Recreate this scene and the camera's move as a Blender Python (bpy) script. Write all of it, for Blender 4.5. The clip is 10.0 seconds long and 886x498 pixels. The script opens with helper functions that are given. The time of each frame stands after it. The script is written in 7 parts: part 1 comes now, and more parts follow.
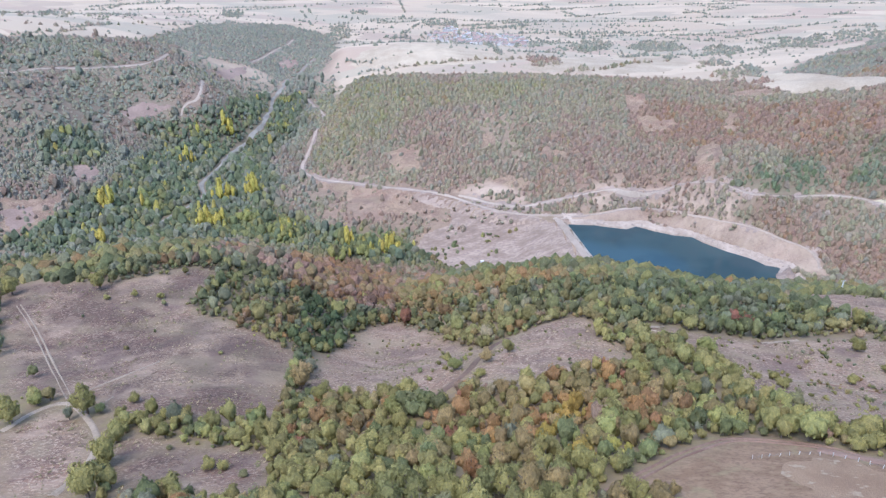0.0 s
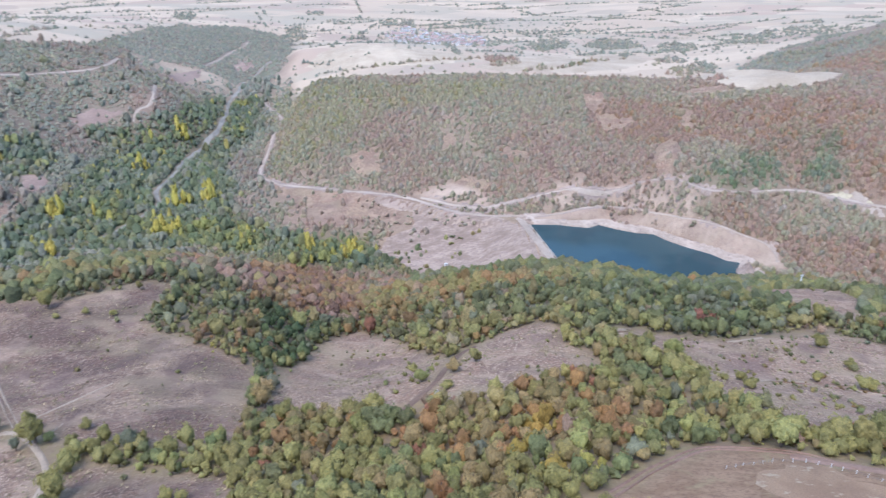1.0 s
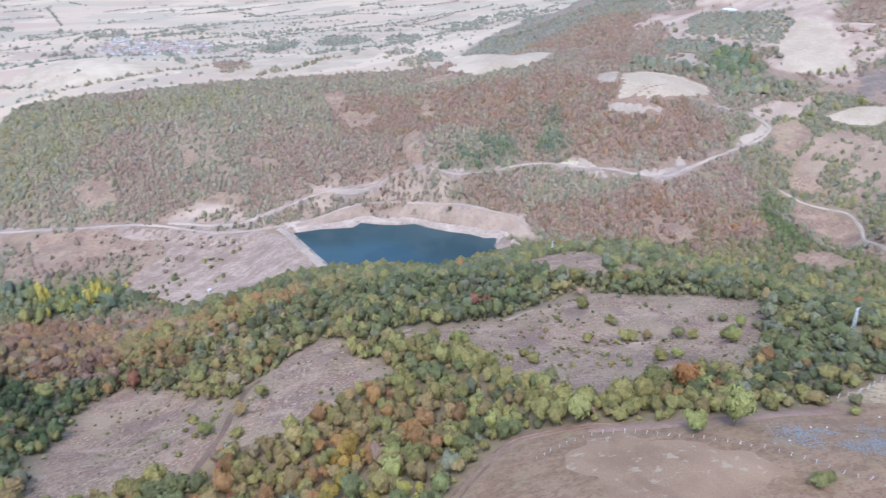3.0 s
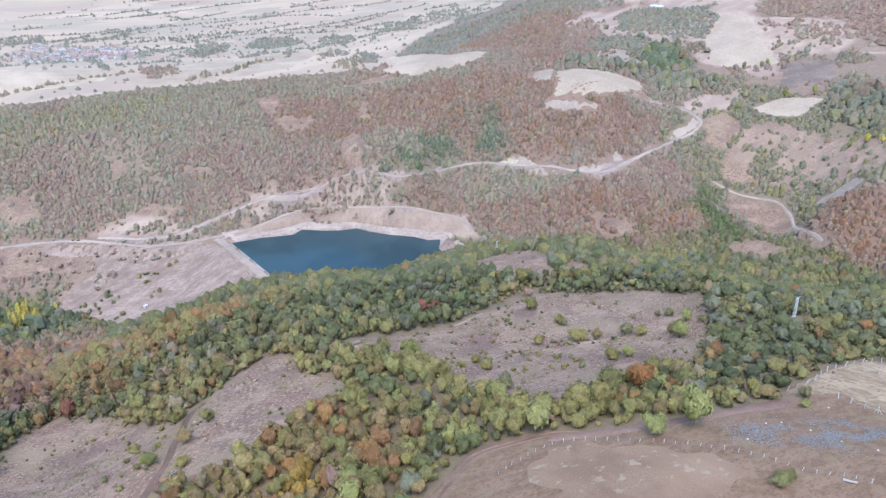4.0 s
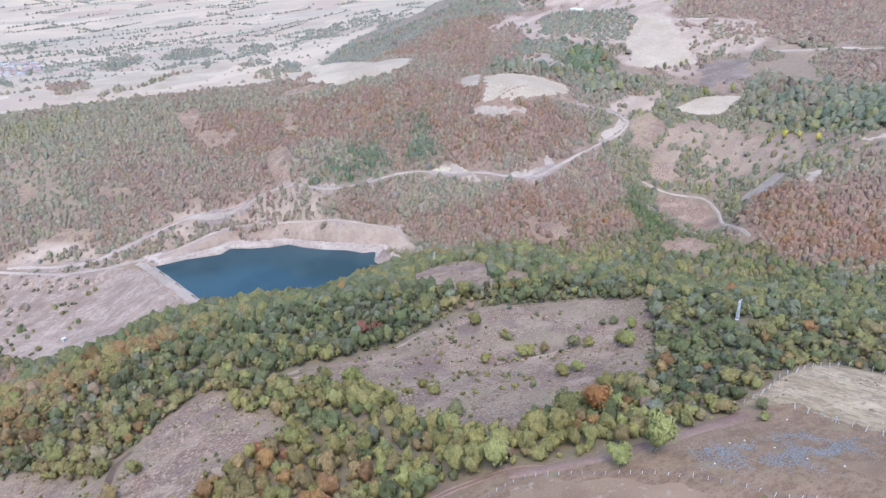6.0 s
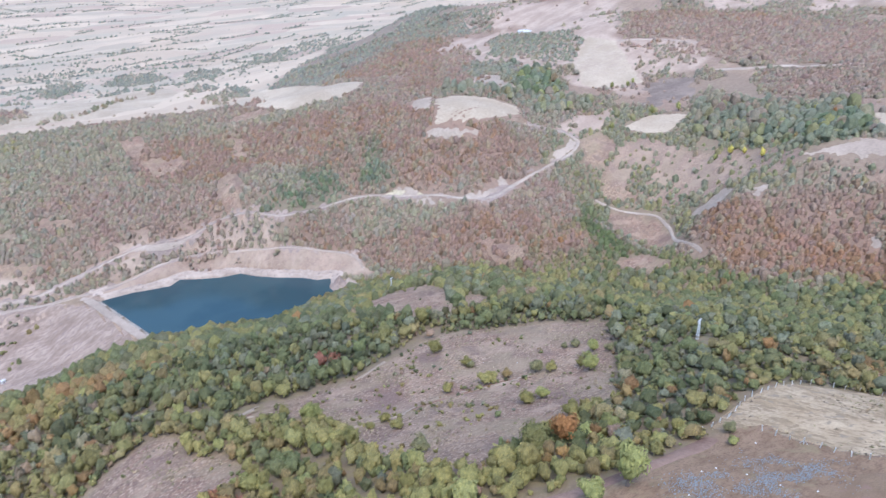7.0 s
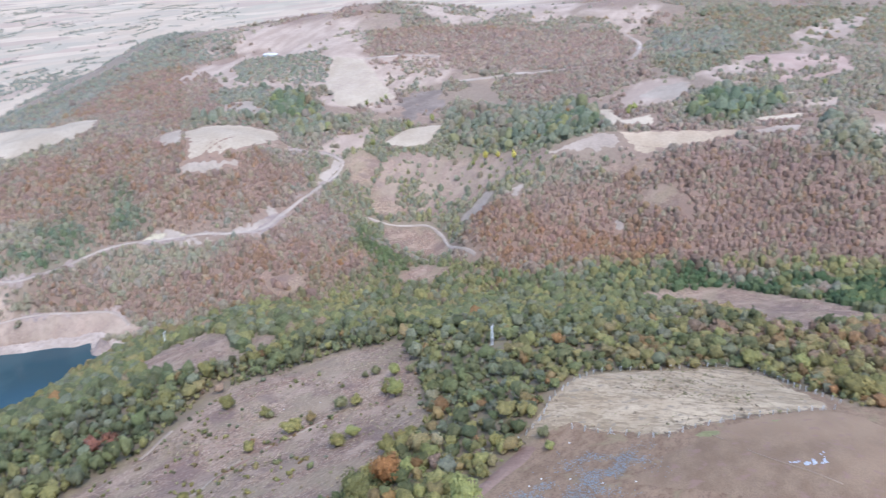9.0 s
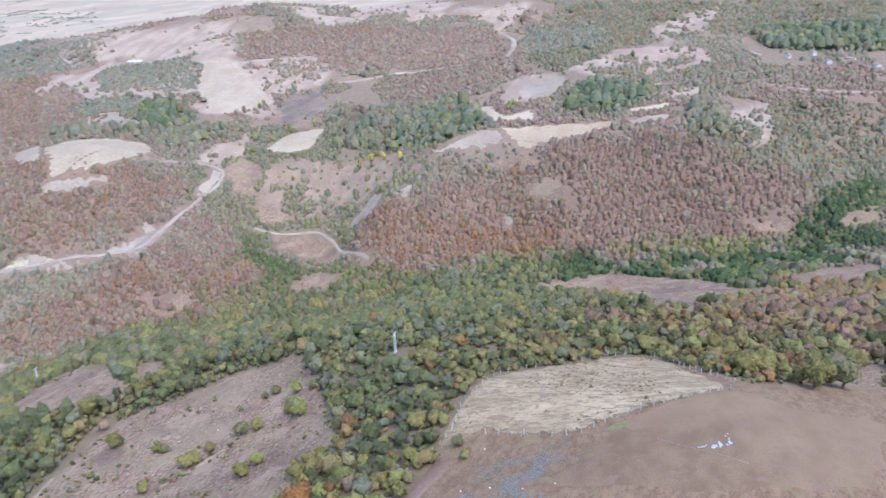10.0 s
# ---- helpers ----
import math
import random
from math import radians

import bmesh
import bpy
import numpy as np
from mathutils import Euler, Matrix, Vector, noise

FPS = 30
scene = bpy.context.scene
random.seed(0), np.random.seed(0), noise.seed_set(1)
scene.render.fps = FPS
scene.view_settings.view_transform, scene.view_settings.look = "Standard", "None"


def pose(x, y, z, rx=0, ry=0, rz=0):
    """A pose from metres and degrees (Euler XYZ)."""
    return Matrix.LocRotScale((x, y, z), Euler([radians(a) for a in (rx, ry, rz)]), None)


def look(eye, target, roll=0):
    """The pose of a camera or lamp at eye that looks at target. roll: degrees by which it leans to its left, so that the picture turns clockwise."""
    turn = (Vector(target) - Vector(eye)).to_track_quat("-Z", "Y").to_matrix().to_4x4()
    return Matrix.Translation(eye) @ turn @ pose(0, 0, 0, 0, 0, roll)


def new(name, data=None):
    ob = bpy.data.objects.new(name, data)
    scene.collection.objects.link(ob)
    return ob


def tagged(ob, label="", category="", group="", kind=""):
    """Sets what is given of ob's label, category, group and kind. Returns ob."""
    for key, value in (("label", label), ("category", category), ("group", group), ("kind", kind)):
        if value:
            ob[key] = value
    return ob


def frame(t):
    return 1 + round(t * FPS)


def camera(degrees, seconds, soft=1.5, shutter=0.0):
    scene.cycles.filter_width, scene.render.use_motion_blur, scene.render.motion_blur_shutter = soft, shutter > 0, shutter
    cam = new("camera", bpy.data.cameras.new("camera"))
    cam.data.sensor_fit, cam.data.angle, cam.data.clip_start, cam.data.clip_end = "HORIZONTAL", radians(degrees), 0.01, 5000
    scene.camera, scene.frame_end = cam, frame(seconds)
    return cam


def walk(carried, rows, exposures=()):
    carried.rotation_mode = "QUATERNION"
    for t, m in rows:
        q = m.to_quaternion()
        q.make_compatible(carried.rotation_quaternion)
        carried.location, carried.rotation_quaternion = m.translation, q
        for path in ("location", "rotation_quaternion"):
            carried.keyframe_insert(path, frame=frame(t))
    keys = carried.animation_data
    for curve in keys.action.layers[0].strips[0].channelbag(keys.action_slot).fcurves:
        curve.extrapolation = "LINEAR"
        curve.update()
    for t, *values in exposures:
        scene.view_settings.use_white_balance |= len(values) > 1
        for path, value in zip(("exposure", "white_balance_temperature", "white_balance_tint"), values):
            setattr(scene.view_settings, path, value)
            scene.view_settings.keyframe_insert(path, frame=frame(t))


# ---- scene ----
PATH = [
    (0, pose(-0.00, 0.00, 300.00, 62.702, 0, 0.033)),
    (0.5, pose(-0.01, 3.27, 300.12, 62.684, 0, -0.765)),
    (1, pose(0.12, 6.50, 300.23, 62.662, 0, -3.290)),
    (1.5, pose(0.19, 9.71, 300.12, 62.631, 0, -8.580)),
    (2, pose(0.21, 12.78, 300.06, 62.585, 0, -13.578)),
    (2.5, pose(0.40, 16.11, 300.09, 62.534, 0, -18.975)),
    (3, pose(0.81, 19.34, 300.16, 62.483, 0, -24.410)),
    (4.5, pose(2.42, 28.12, 300.44, 62.452, 0, -30.901)),
    (5, pose(3.48, 31.15, 300.22, 62.465, 0, -32.428)),
    (5.5, pose(4.70, 33.95, 300.17, 62.463, 0, -34.241)),
    (7, pose(8.64, 41.98, 300.27, 64.418, 0, -39.780)),
    (7.5, pose(10.15, 44.52, 300.06, 65.724, 0, -43.505)),
    (8, pose(11.66, 47.18, 299.84, 65.935, 0, -48.853)),
    (8.5, pose(13.20, 49.77, 299.68, 65.931, 0, -54.200)),
    (9, pose(14.92, 52.23, 299.58, 65.913, 0, -59.559)),
    (9.5, pose(16.90, 54.54, 299.65, 65.881, 0, -65.041)),
    (10, pose(18.95, 56.93, 299.59, 65.893, 0, -69.247)),
]
EXPOSURES = [(0, 0.97, 5430, 11), (10, 0.97, 5430, 11)]
cam = camera(63.758, 10.0, 1.35, 0.5)
walk(cam, PATH, EXPOSURES)


# ---- light: hazy, thinly veiled autumn sky ----
world = bpy.data.worlds.new("hazy_sky")
scene.world = world
world.use_nodes = True
_wn = world.node_tree
_sky = _wn.nodes.new("ShaderNodeTexSky")
_sky.sky_type = "NISHITA"
_sky.sun_disc = False
SUN_ELEVATION, SUN_AZIMUTH = radians(62), radians(215)
_sky.sun_elevation, _sky.sun_rotation = SUN_ELEVATION, SUN_AZIMUTH
_sky.dust_density, _sky.air_density, _sky.ozone_density = 2.0, 1.2, 1.0
_wn.links.new(_sky.outputs[0], _wn.nodes["Background"].inputs[0])
_wn.nodes["Background"].inputs[1].default_value = 0.17
_sun = bpy.data.lights.new("sun", "SUN")
_sun.energy, _sun.angle, _sun.color = 1.3, radians(30), (1.0, 0.96, 0.92)
_to_sun = Vector((math.sin(SUN_AZIMUTH) * math.cos(SUN_ELEVATION), math.cos(SUN_AZIMUTH) * math.cos(SUN_ELEVATION), math.sin(SUN_ELEVATION)))
new("sun", _sun).matrix_world = look(_to_sun * 1000, (0, 0, 0))


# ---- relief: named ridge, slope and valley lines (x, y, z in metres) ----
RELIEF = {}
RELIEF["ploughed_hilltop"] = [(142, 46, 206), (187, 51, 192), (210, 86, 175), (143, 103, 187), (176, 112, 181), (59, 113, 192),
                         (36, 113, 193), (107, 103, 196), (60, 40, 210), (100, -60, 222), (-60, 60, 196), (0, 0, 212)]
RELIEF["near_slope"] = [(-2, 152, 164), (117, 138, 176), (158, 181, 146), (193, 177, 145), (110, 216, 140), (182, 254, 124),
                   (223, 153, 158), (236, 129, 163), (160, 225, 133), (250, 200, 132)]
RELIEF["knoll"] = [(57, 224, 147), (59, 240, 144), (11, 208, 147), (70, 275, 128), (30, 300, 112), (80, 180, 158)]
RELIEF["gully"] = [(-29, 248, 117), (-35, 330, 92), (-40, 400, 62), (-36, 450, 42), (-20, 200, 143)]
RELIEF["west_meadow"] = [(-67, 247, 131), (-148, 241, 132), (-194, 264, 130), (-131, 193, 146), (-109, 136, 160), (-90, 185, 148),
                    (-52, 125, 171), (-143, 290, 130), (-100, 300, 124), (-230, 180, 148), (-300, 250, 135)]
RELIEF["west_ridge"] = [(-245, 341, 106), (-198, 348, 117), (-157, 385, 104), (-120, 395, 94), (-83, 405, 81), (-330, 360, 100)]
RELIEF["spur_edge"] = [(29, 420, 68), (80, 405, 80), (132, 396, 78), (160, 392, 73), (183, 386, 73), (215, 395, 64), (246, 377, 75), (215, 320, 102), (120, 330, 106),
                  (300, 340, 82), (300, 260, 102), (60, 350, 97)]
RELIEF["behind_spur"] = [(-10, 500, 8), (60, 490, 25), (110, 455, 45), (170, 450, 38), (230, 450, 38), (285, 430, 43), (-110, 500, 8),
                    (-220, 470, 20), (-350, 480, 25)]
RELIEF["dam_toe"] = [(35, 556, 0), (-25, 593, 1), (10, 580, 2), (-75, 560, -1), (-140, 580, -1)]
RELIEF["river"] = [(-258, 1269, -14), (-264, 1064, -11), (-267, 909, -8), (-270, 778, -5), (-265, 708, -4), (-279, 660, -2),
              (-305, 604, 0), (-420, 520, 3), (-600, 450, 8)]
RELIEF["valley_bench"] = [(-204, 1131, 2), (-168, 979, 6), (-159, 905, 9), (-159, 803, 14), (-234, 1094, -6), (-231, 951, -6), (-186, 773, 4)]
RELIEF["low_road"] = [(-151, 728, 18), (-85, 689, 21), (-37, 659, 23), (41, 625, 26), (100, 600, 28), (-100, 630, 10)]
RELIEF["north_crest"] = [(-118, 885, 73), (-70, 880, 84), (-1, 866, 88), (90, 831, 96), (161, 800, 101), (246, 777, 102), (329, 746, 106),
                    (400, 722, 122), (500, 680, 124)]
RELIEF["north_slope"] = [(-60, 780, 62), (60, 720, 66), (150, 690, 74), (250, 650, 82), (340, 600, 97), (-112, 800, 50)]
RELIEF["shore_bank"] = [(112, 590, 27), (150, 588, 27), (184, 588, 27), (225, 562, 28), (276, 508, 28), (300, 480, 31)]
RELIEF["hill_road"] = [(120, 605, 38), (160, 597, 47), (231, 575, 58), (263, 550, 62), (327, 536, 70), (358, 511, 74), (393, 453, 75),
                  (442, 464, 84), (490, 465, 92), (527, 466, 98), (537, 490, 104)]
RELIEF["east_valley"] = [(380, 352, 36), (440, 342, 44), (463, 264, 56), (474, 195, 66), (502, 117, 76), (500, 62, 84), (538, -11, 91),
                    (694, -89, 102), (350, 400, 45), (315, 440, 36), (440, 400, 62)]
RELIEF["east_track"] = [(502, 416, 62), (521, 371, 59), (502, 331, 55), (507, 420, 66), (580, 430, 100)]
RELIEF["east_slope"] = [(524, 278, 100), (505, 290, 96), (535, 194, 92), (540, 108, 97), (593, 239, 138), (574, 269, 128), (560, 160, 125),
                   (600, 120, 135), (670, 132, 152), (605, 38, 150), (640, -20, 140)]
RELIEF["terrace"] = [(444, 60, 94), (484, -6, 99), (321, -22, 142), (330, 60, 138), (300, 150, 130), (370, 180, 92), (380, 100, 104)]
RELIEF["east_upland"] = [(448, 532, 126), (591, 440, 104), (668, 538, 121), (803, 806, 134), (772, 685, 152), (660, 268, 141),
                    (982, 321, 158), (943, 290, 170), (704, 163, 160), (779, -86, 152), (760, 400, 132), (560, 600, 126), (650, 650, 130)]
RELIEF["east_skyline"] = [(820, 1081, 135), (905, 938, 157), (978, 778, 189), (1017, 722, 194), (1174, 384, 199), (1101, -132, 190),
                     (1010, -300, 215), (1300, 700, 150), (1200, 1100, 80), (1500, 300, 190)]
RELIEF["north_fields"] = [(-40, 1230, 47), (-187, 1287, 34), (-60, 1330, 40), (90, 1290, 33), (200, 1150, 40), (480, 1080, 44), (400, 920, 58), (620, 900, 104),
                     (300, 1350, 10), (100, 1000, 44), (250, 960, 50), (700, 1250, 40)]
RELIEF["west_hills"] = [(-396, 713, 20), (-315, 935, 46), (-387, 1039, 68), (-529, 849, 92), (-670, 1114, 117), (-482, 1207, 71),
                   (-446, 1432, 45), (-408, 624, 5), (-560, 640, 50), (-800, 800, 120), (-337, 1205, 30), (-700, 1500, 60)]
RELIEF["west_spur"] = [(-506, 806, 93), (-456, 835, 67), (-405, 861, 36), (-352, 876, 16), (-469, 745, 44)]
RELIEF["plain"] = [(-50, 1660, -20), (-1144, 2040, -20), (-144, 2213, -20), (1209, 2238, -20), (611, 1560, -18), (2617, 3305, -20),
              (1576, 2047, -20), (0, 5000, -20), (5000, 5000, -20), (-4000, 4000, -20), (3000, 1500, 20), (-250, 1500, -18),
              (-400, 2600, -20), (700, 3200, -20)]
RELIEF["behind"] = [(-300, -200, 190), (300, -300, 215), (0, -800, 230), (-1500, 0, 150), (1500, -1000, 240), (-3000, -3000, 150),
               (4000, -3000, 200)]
LAKE_Z = 24.0
LAKE = [(111, 584), (137, 581), (164, 573), (174, 579), (188, 569), (203, 561), (217, 557), (224, 545), (238, 531), (253, 518), (261, 506), (271, 502), (263, 490), (272, 478), (240, 477), (205, 470), (160, 468), (130, 470)]


def _basis(px, py, qx, qy, soft=22.0):
    return np.sqrt((px[:, None] - qx[None]) ** 2 + (py[:, None] - qy[None]) ** 2 + soft * soft)


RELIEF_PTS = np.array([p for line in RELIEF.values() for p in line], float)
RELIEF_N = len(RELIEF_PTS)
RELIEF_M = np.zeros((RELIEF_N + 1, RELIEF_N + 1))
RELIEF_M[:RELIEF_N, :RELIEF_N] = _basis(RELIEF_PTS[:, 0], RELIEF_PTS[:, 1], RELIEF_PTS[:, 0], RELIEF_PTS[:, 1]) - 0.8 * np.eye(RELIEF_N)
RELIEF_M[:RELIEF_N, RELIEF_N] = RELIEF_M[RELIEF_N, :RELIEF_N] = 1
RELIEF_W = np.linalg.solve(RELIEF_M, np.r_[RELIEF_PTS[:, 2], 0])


def value_noise(x, y, size, seed):
    """Smooth noise from -1 to 1 on a hashed lattice."""
    u, v = np.asarray(x, float) / size, np.asarray(y, float) / size
    i, j = np.floor(u).astype(np.int64), np.floor(v).astype(np.int64)
    f, g = u - i, v - j
    f, g = f * f * (3 - 2 * f), g * g * (3 - 2 * g)

    def h(a, b):
        n = (a * 374761393 + b * 668265263 + seed * 982451653) & 0x7FFFFFFF
        n = ((n ^ (n >> 13)) * 1274126177) & 0x7FFFFFFF
        return ((n ^ (n >> 16)) & 0xFFFF) / 32767.5 - 1

    return (h(i, j) * (1 - f) + h(i + 1, j) * f) * (1 - g) + (h(i, j + 1) * (1 - f) + h(i + 1, j + 1) * f) * g


def poly_distance(x, y, poly):
    """Distance to a closed outline, positive inside."""
    p = np.asarray(poly, float)
    best, inside = np.full(x.shape, 1e9), np.zeros(x.shape, bool)
    for (ax, ay), (bx, by) in zip(p, np.roll(p, -1, 0)):
        ex, ey = bx - ax, by - ay
        s = np.clip(((x - ax) * ex + (y - ay) * ey) / (ex * ex + ey * ey + 1e-9), 0, 1)
        best = np.minimum(best, np.hypot(x - ax - s * ex, y - ay - s * ey))
        cross = (ay > y) != (by > y)
        inside ^= cross & (x < (bx - ax) * (y - ay) / (by - ay + 1e-12) + ax)
    return np.where(inside, best, -best)


DAM_A, DAM_B = np.array([111.0, 584.0]), np.array([131.0, 470.0])


def dam_frame(x, y):
    """Metres along the dam's water line and metres out from it, downstream."""
    e = (DAM_B - DAM_A) / np.linalg.norm(DAM_B - DAM_A)
    return (x - DAM_A[0]) * e[0] + (y - DAM_A[1]) * e[1], (x - DAM_A[0]) * e[1] - (y - DAM_A[1]) * e[0]


def relief(x, y):
    x, y = np.asarray(x, float), np.asarray(y, float)
    shape = x.shape
    x, y = x.ravel(), y.ravel()
    z = np.empty(len(x))
    for k in range(0, len(x), 20000):
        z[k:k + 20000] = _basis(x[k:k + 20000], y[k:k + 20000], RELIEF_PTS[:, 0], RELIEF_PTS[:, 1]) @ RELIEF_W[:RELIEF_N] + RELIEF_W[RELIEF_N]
    far = np.clip((np.hypot(x, y) - 1500) / 500, 0, 1)
    z += (1.3 * value_noise(x, y, 46, 1) + 0.6 * value_noise(x, y, 21, 2) + 0.22 * value_noise(x, y, 9, 4)) * (1 - 0.7 * far)
    z += far * (6 * value_noise(x, y, 420, 3))
    d = poly_distance(x, y, LAKE)
    along, off = dam_frame(x, y)
    dam_side = (off > -2) & (along > -14) & (along < 128)
    crest = 27.0 - np.maximum(off - 11.0, 0) / 2.1
    z = np.where(dam_side & (off < 75), np.maximum(z, np.maximum(crest, -2)), z)
    z = np.where(dam_side & (off >= 0) & (off < 11) & (along < 80), np.minimum(z, 27.0), z)
    z = np.where(d > 0, np.minimum(z, LAKE_Z - 0.3 - 0.3 * d), z)
    out = -d
    bank = LAKE_Z - 0.3 + np.minimum(out, 3.5) * 0.85 + np.maximum(out - 3.5, 0) * 0.22
    s = np.clip((out - 6) / 18, 0, 1)
    s = s * s * (3 - 2 * s)
    z = np.where((d <= 0) & (out < 24) & ~dam_side, bank * (1 - s) + np.maximum(z, LAKE_Z + 1.5) * s, z)
    return z.reshape(shape)


def stops(lo, hi, fine, end_lo, end_hi):
    """Grid lines: even between lo and hi, ever wider outside."""
    out = list(np.arange(lo, hi + fine / 2, fine))
    step, low, high = fine, lo, hi
    while low > end_lo:
        step *= 1.07
        low -= step
        out.insert(0, low)
    step = fine
    while high < end_hi:
        step *= 1.07
        high += step
        out.append(high)
    return np.array(out)


GX, GY = stops(-420, 620, 4.2, -6000, 6000), stops(30, 900, 4.2, -5000, 6500)
GZ = relief(*np.meshgrid(GX, GY))


def _lower_under_shore():
    """The sheet dips under the shore, which is a finer mesh of its own."""
    x, y = np.meshgrid(GX, GY)
    near = (x > 80) & (x < 320) & (y > 430) & (y < 620)
    out = -poly_distance(x[near], y[near], LAKE)
    along, off = dam_frame(x[near], y[near])
    GZ[near] -= np.where((off > -3) & (along > -6) & (along < 128), 0, 2.0 * np.clip((8 - out) / 4, 0, 1))


_lower_under_shore()


def ground_z(x, y):
    """Height of the ground sheet."""
    x, y = np.asarray(x, float), np.asarray(y, float)
    i, j = np.clip(np.searchsorted(GX, x) - 1, 0, len(GX) - 2), np.clip(np.searchsorted(GY, y) - 1, 0, len(GY) - 2)
    f, g = (x - GX[i]) / (GX[i + 1] - GX[i]), (y - GY[j]) / (GY[j + 1] - GY[j])
    return (GZ[j, i] * (1 - f) + GZ[j, i + 1] * f) * (1 - g) + (GZ[j + 1, i] * (1 - f) + GZ[j + 1, i + 1] * f) * g


# ---- plan: outlines and centre lines on the ground (x, y in metres) ----
MEADOWS = []
MEADOWS.append(("west_meadow", [(-216, 300), (-202, 304), (-157, 293), (-135, 306), (-129, 320), (-114, 319), (-113, 269), (-93, 256), (-76, 245), (-59, 234), (-55, 222), (-54, 200), (-51, 176), (-67, 170), (-86, 174), (-101, 174), (-116, 186), (-138, 191), (-154, 197)]))
MEADOWS.append(("west_lot", [(-132, 163), (-125, 181), (-106, 164), (-98, 148), (-97, 130), (-112, 131)]))
MEADOWS.append(("west_foot", [(-95, 153), (-92, 164), (-70, 155), (-49, 148), (-43, 133), (-40, 118), (-80, 126)]))
MEADOWS.append(("gully_meadow", [(-52, 197), (-47, 251), (-37, 288), (-24, 303), (-6, 278), (15, 231), (9, 201), (3, 188), (-16, 186), (-28, 197), (-43, 191)]))
MEADOWS.append(("knoll_meadow", [(10, 197), (13, 208), (26, 234), (38, 245), (53, 248), (59, 242), (59, 225), (67, 210), (64, 198), (52, 193), (40, 187), (28, 179), (15, 180), (8, 180)]))
MEADOWS.append(("east_meadow", [(92, 240), (114, 243), (138, 247), (171, 251), (192, 248), (201, 228), (231, 223), (245, 207), (191, 164), (163, 144), (150, 153), (128, 138), (113, 146), (105, 162), (94, 180), (102, 204), (127, 212), (115, 226)]))
MEADOWS.append(("east_meadow", [(81, 234), (108, 238), (129, 241), (159, 252), (184, 259), (203, 247), (227, 229), (241, 208), (221, 186), (201, 173), (186, 168), (163, 156), (144, 146), (132, 146), (134, 159), (115, 145), (99, 135), (91, 165), (95, 183), (107, 206), (95, 226), (86, 227)]))
MEADOWS.append(("pole_knoll", [(204, 354), (233, 366), (253, 350), (245, 323), (217, 282), (200, 291), (198, 320)]))
MEADOWS.append(("pole_knoll_foot", [(241, 307), (248, 292), (234, 272), (222, 278)]))
MEADOWS.append(("dam_foot", [(-36, 666), (12, 636), (78, 604), (109, 577), (124, 503), (106, 505), (56, 418), (30, 417), (18, 534), (-10, 561), (-27, 585), (-20, 604), (6, 610), (5, 627), (-30, 648)]))
MEADOWS.append(("stream_meadow", [(529, 430), (553, 419), (575, 395), (572, 364), (553, 337), (544, 356), (529, 393), (517, 426)]))
MEADOWS.append(("east_bank", [(186, 24), (227, 8), (257, -9), (173, 11), (181, 19)]))
MEADOWS.append(("shore_strip", [(93, 605), (126, 598), (174, 592), (229, 568), (266, 531), (298, 506), (297, 495), (299, 472), (284, 484), (273, 498), (223, 556), (185, 581), (110, 578)]))
MEADOWS.append(("bend_meadow", [(533, 468), (562, 466), (558, 439), (535, 431), (515, 442)]))
MEADOWS.append(("north_bare", [(285, 738), (337, 736), (339, 712), (313, 713)]))
MEADOWS.append(("hilltop", [(57, 118), (69, 124), (84, 121), (98, 111), (109, 105), (127, 104), (147, 104), (157, 105), (170, 93), (115, 66)]))
MEADOWS.append(("hilltop_east", [(125, 103), (144, 106), (153, 74), (183, 48), (184, 29), (173, 11), (136, 18)]))
MEADOWS.append(("hilltop_west", [(29, 98), (43, 109), (54, 117), (68, 127), (83, 125), (93, 112), (84, 98)]))
MEADOWS.append(("hilltop_south", [(40, 95), (75, 112), (110, 100), (150, 60), (190, 40), (230, -60), (200, -160), (40, -160), (20, 40)]))
MEADOWS.append(("hilltop_saddle", [(146, 106), (167, 106), (187, 103), (206, 87), (225, 66), (186, 34), (180, 0), (120, 40), (110, 100)]))
MEADOWS.append(("upland_meadow", [(673, 852), (732, 867), (750, 826), (661, 678), (682, 647), (689, 613), (763, 647), (784, 616), (794, 517), (774, 495), (737, 500), (703, 532), (658, 524), (631, 562), (651, 599), (609, 677), (638, 757)]))
MEADOWS.append(("upland_meadow", [(803, 949), (849, 929), (888, 868), (914, 804), (926, 742), (851, 670), (793, 622), (766, 680), (786, 732), (812, 854)]))
MEADOWS.append(("upland_meadow", [(517, 622), (582, 663), (582, 629), (551, 573), (513, 571)]))
MEADOWS.append(("upland_meadow", [(534, 498), (568, 502), (589, 491), (562, 466), (539, 475)]))
MEADOWS.append(("upland_meadow", [(558, 439), (588, 426), (588, 378), (593, 321), (577, 276), (553, 272), (549, 312), (533, 338), (530, 371), (522, 418), (531, 434)]))
MEADOWS.append(("upland_meadow", [(698, 257), (768, 253), (786, 221), (738, 196), (684, 203), (666, 236)]))
MEADOWS.append(("upland_meadow", [(789, 209), (851, 184), (928, 118), (918, 79), (850, 81), (765, 119), (748, 167)]))
MEADOWS.append(("upland_meadow", [(1022, 148), (1120, 120), (1253, 63), (1044, 79), (945, 119)]))
MEADOWS.append(("upland_meadow", [(650, 37), (717, 13), (651, 6), (607, 15), (609, 32)]))
MEADOWS.append(("upland_meadow", [(1142, 487), (1144, 394), (1178, 339), (1027, 349), (1062, 386)]))
MEADOWS.append(("upland_meadow", [(973, 627), (1024, 589), (973, 544), (942, 600)]))
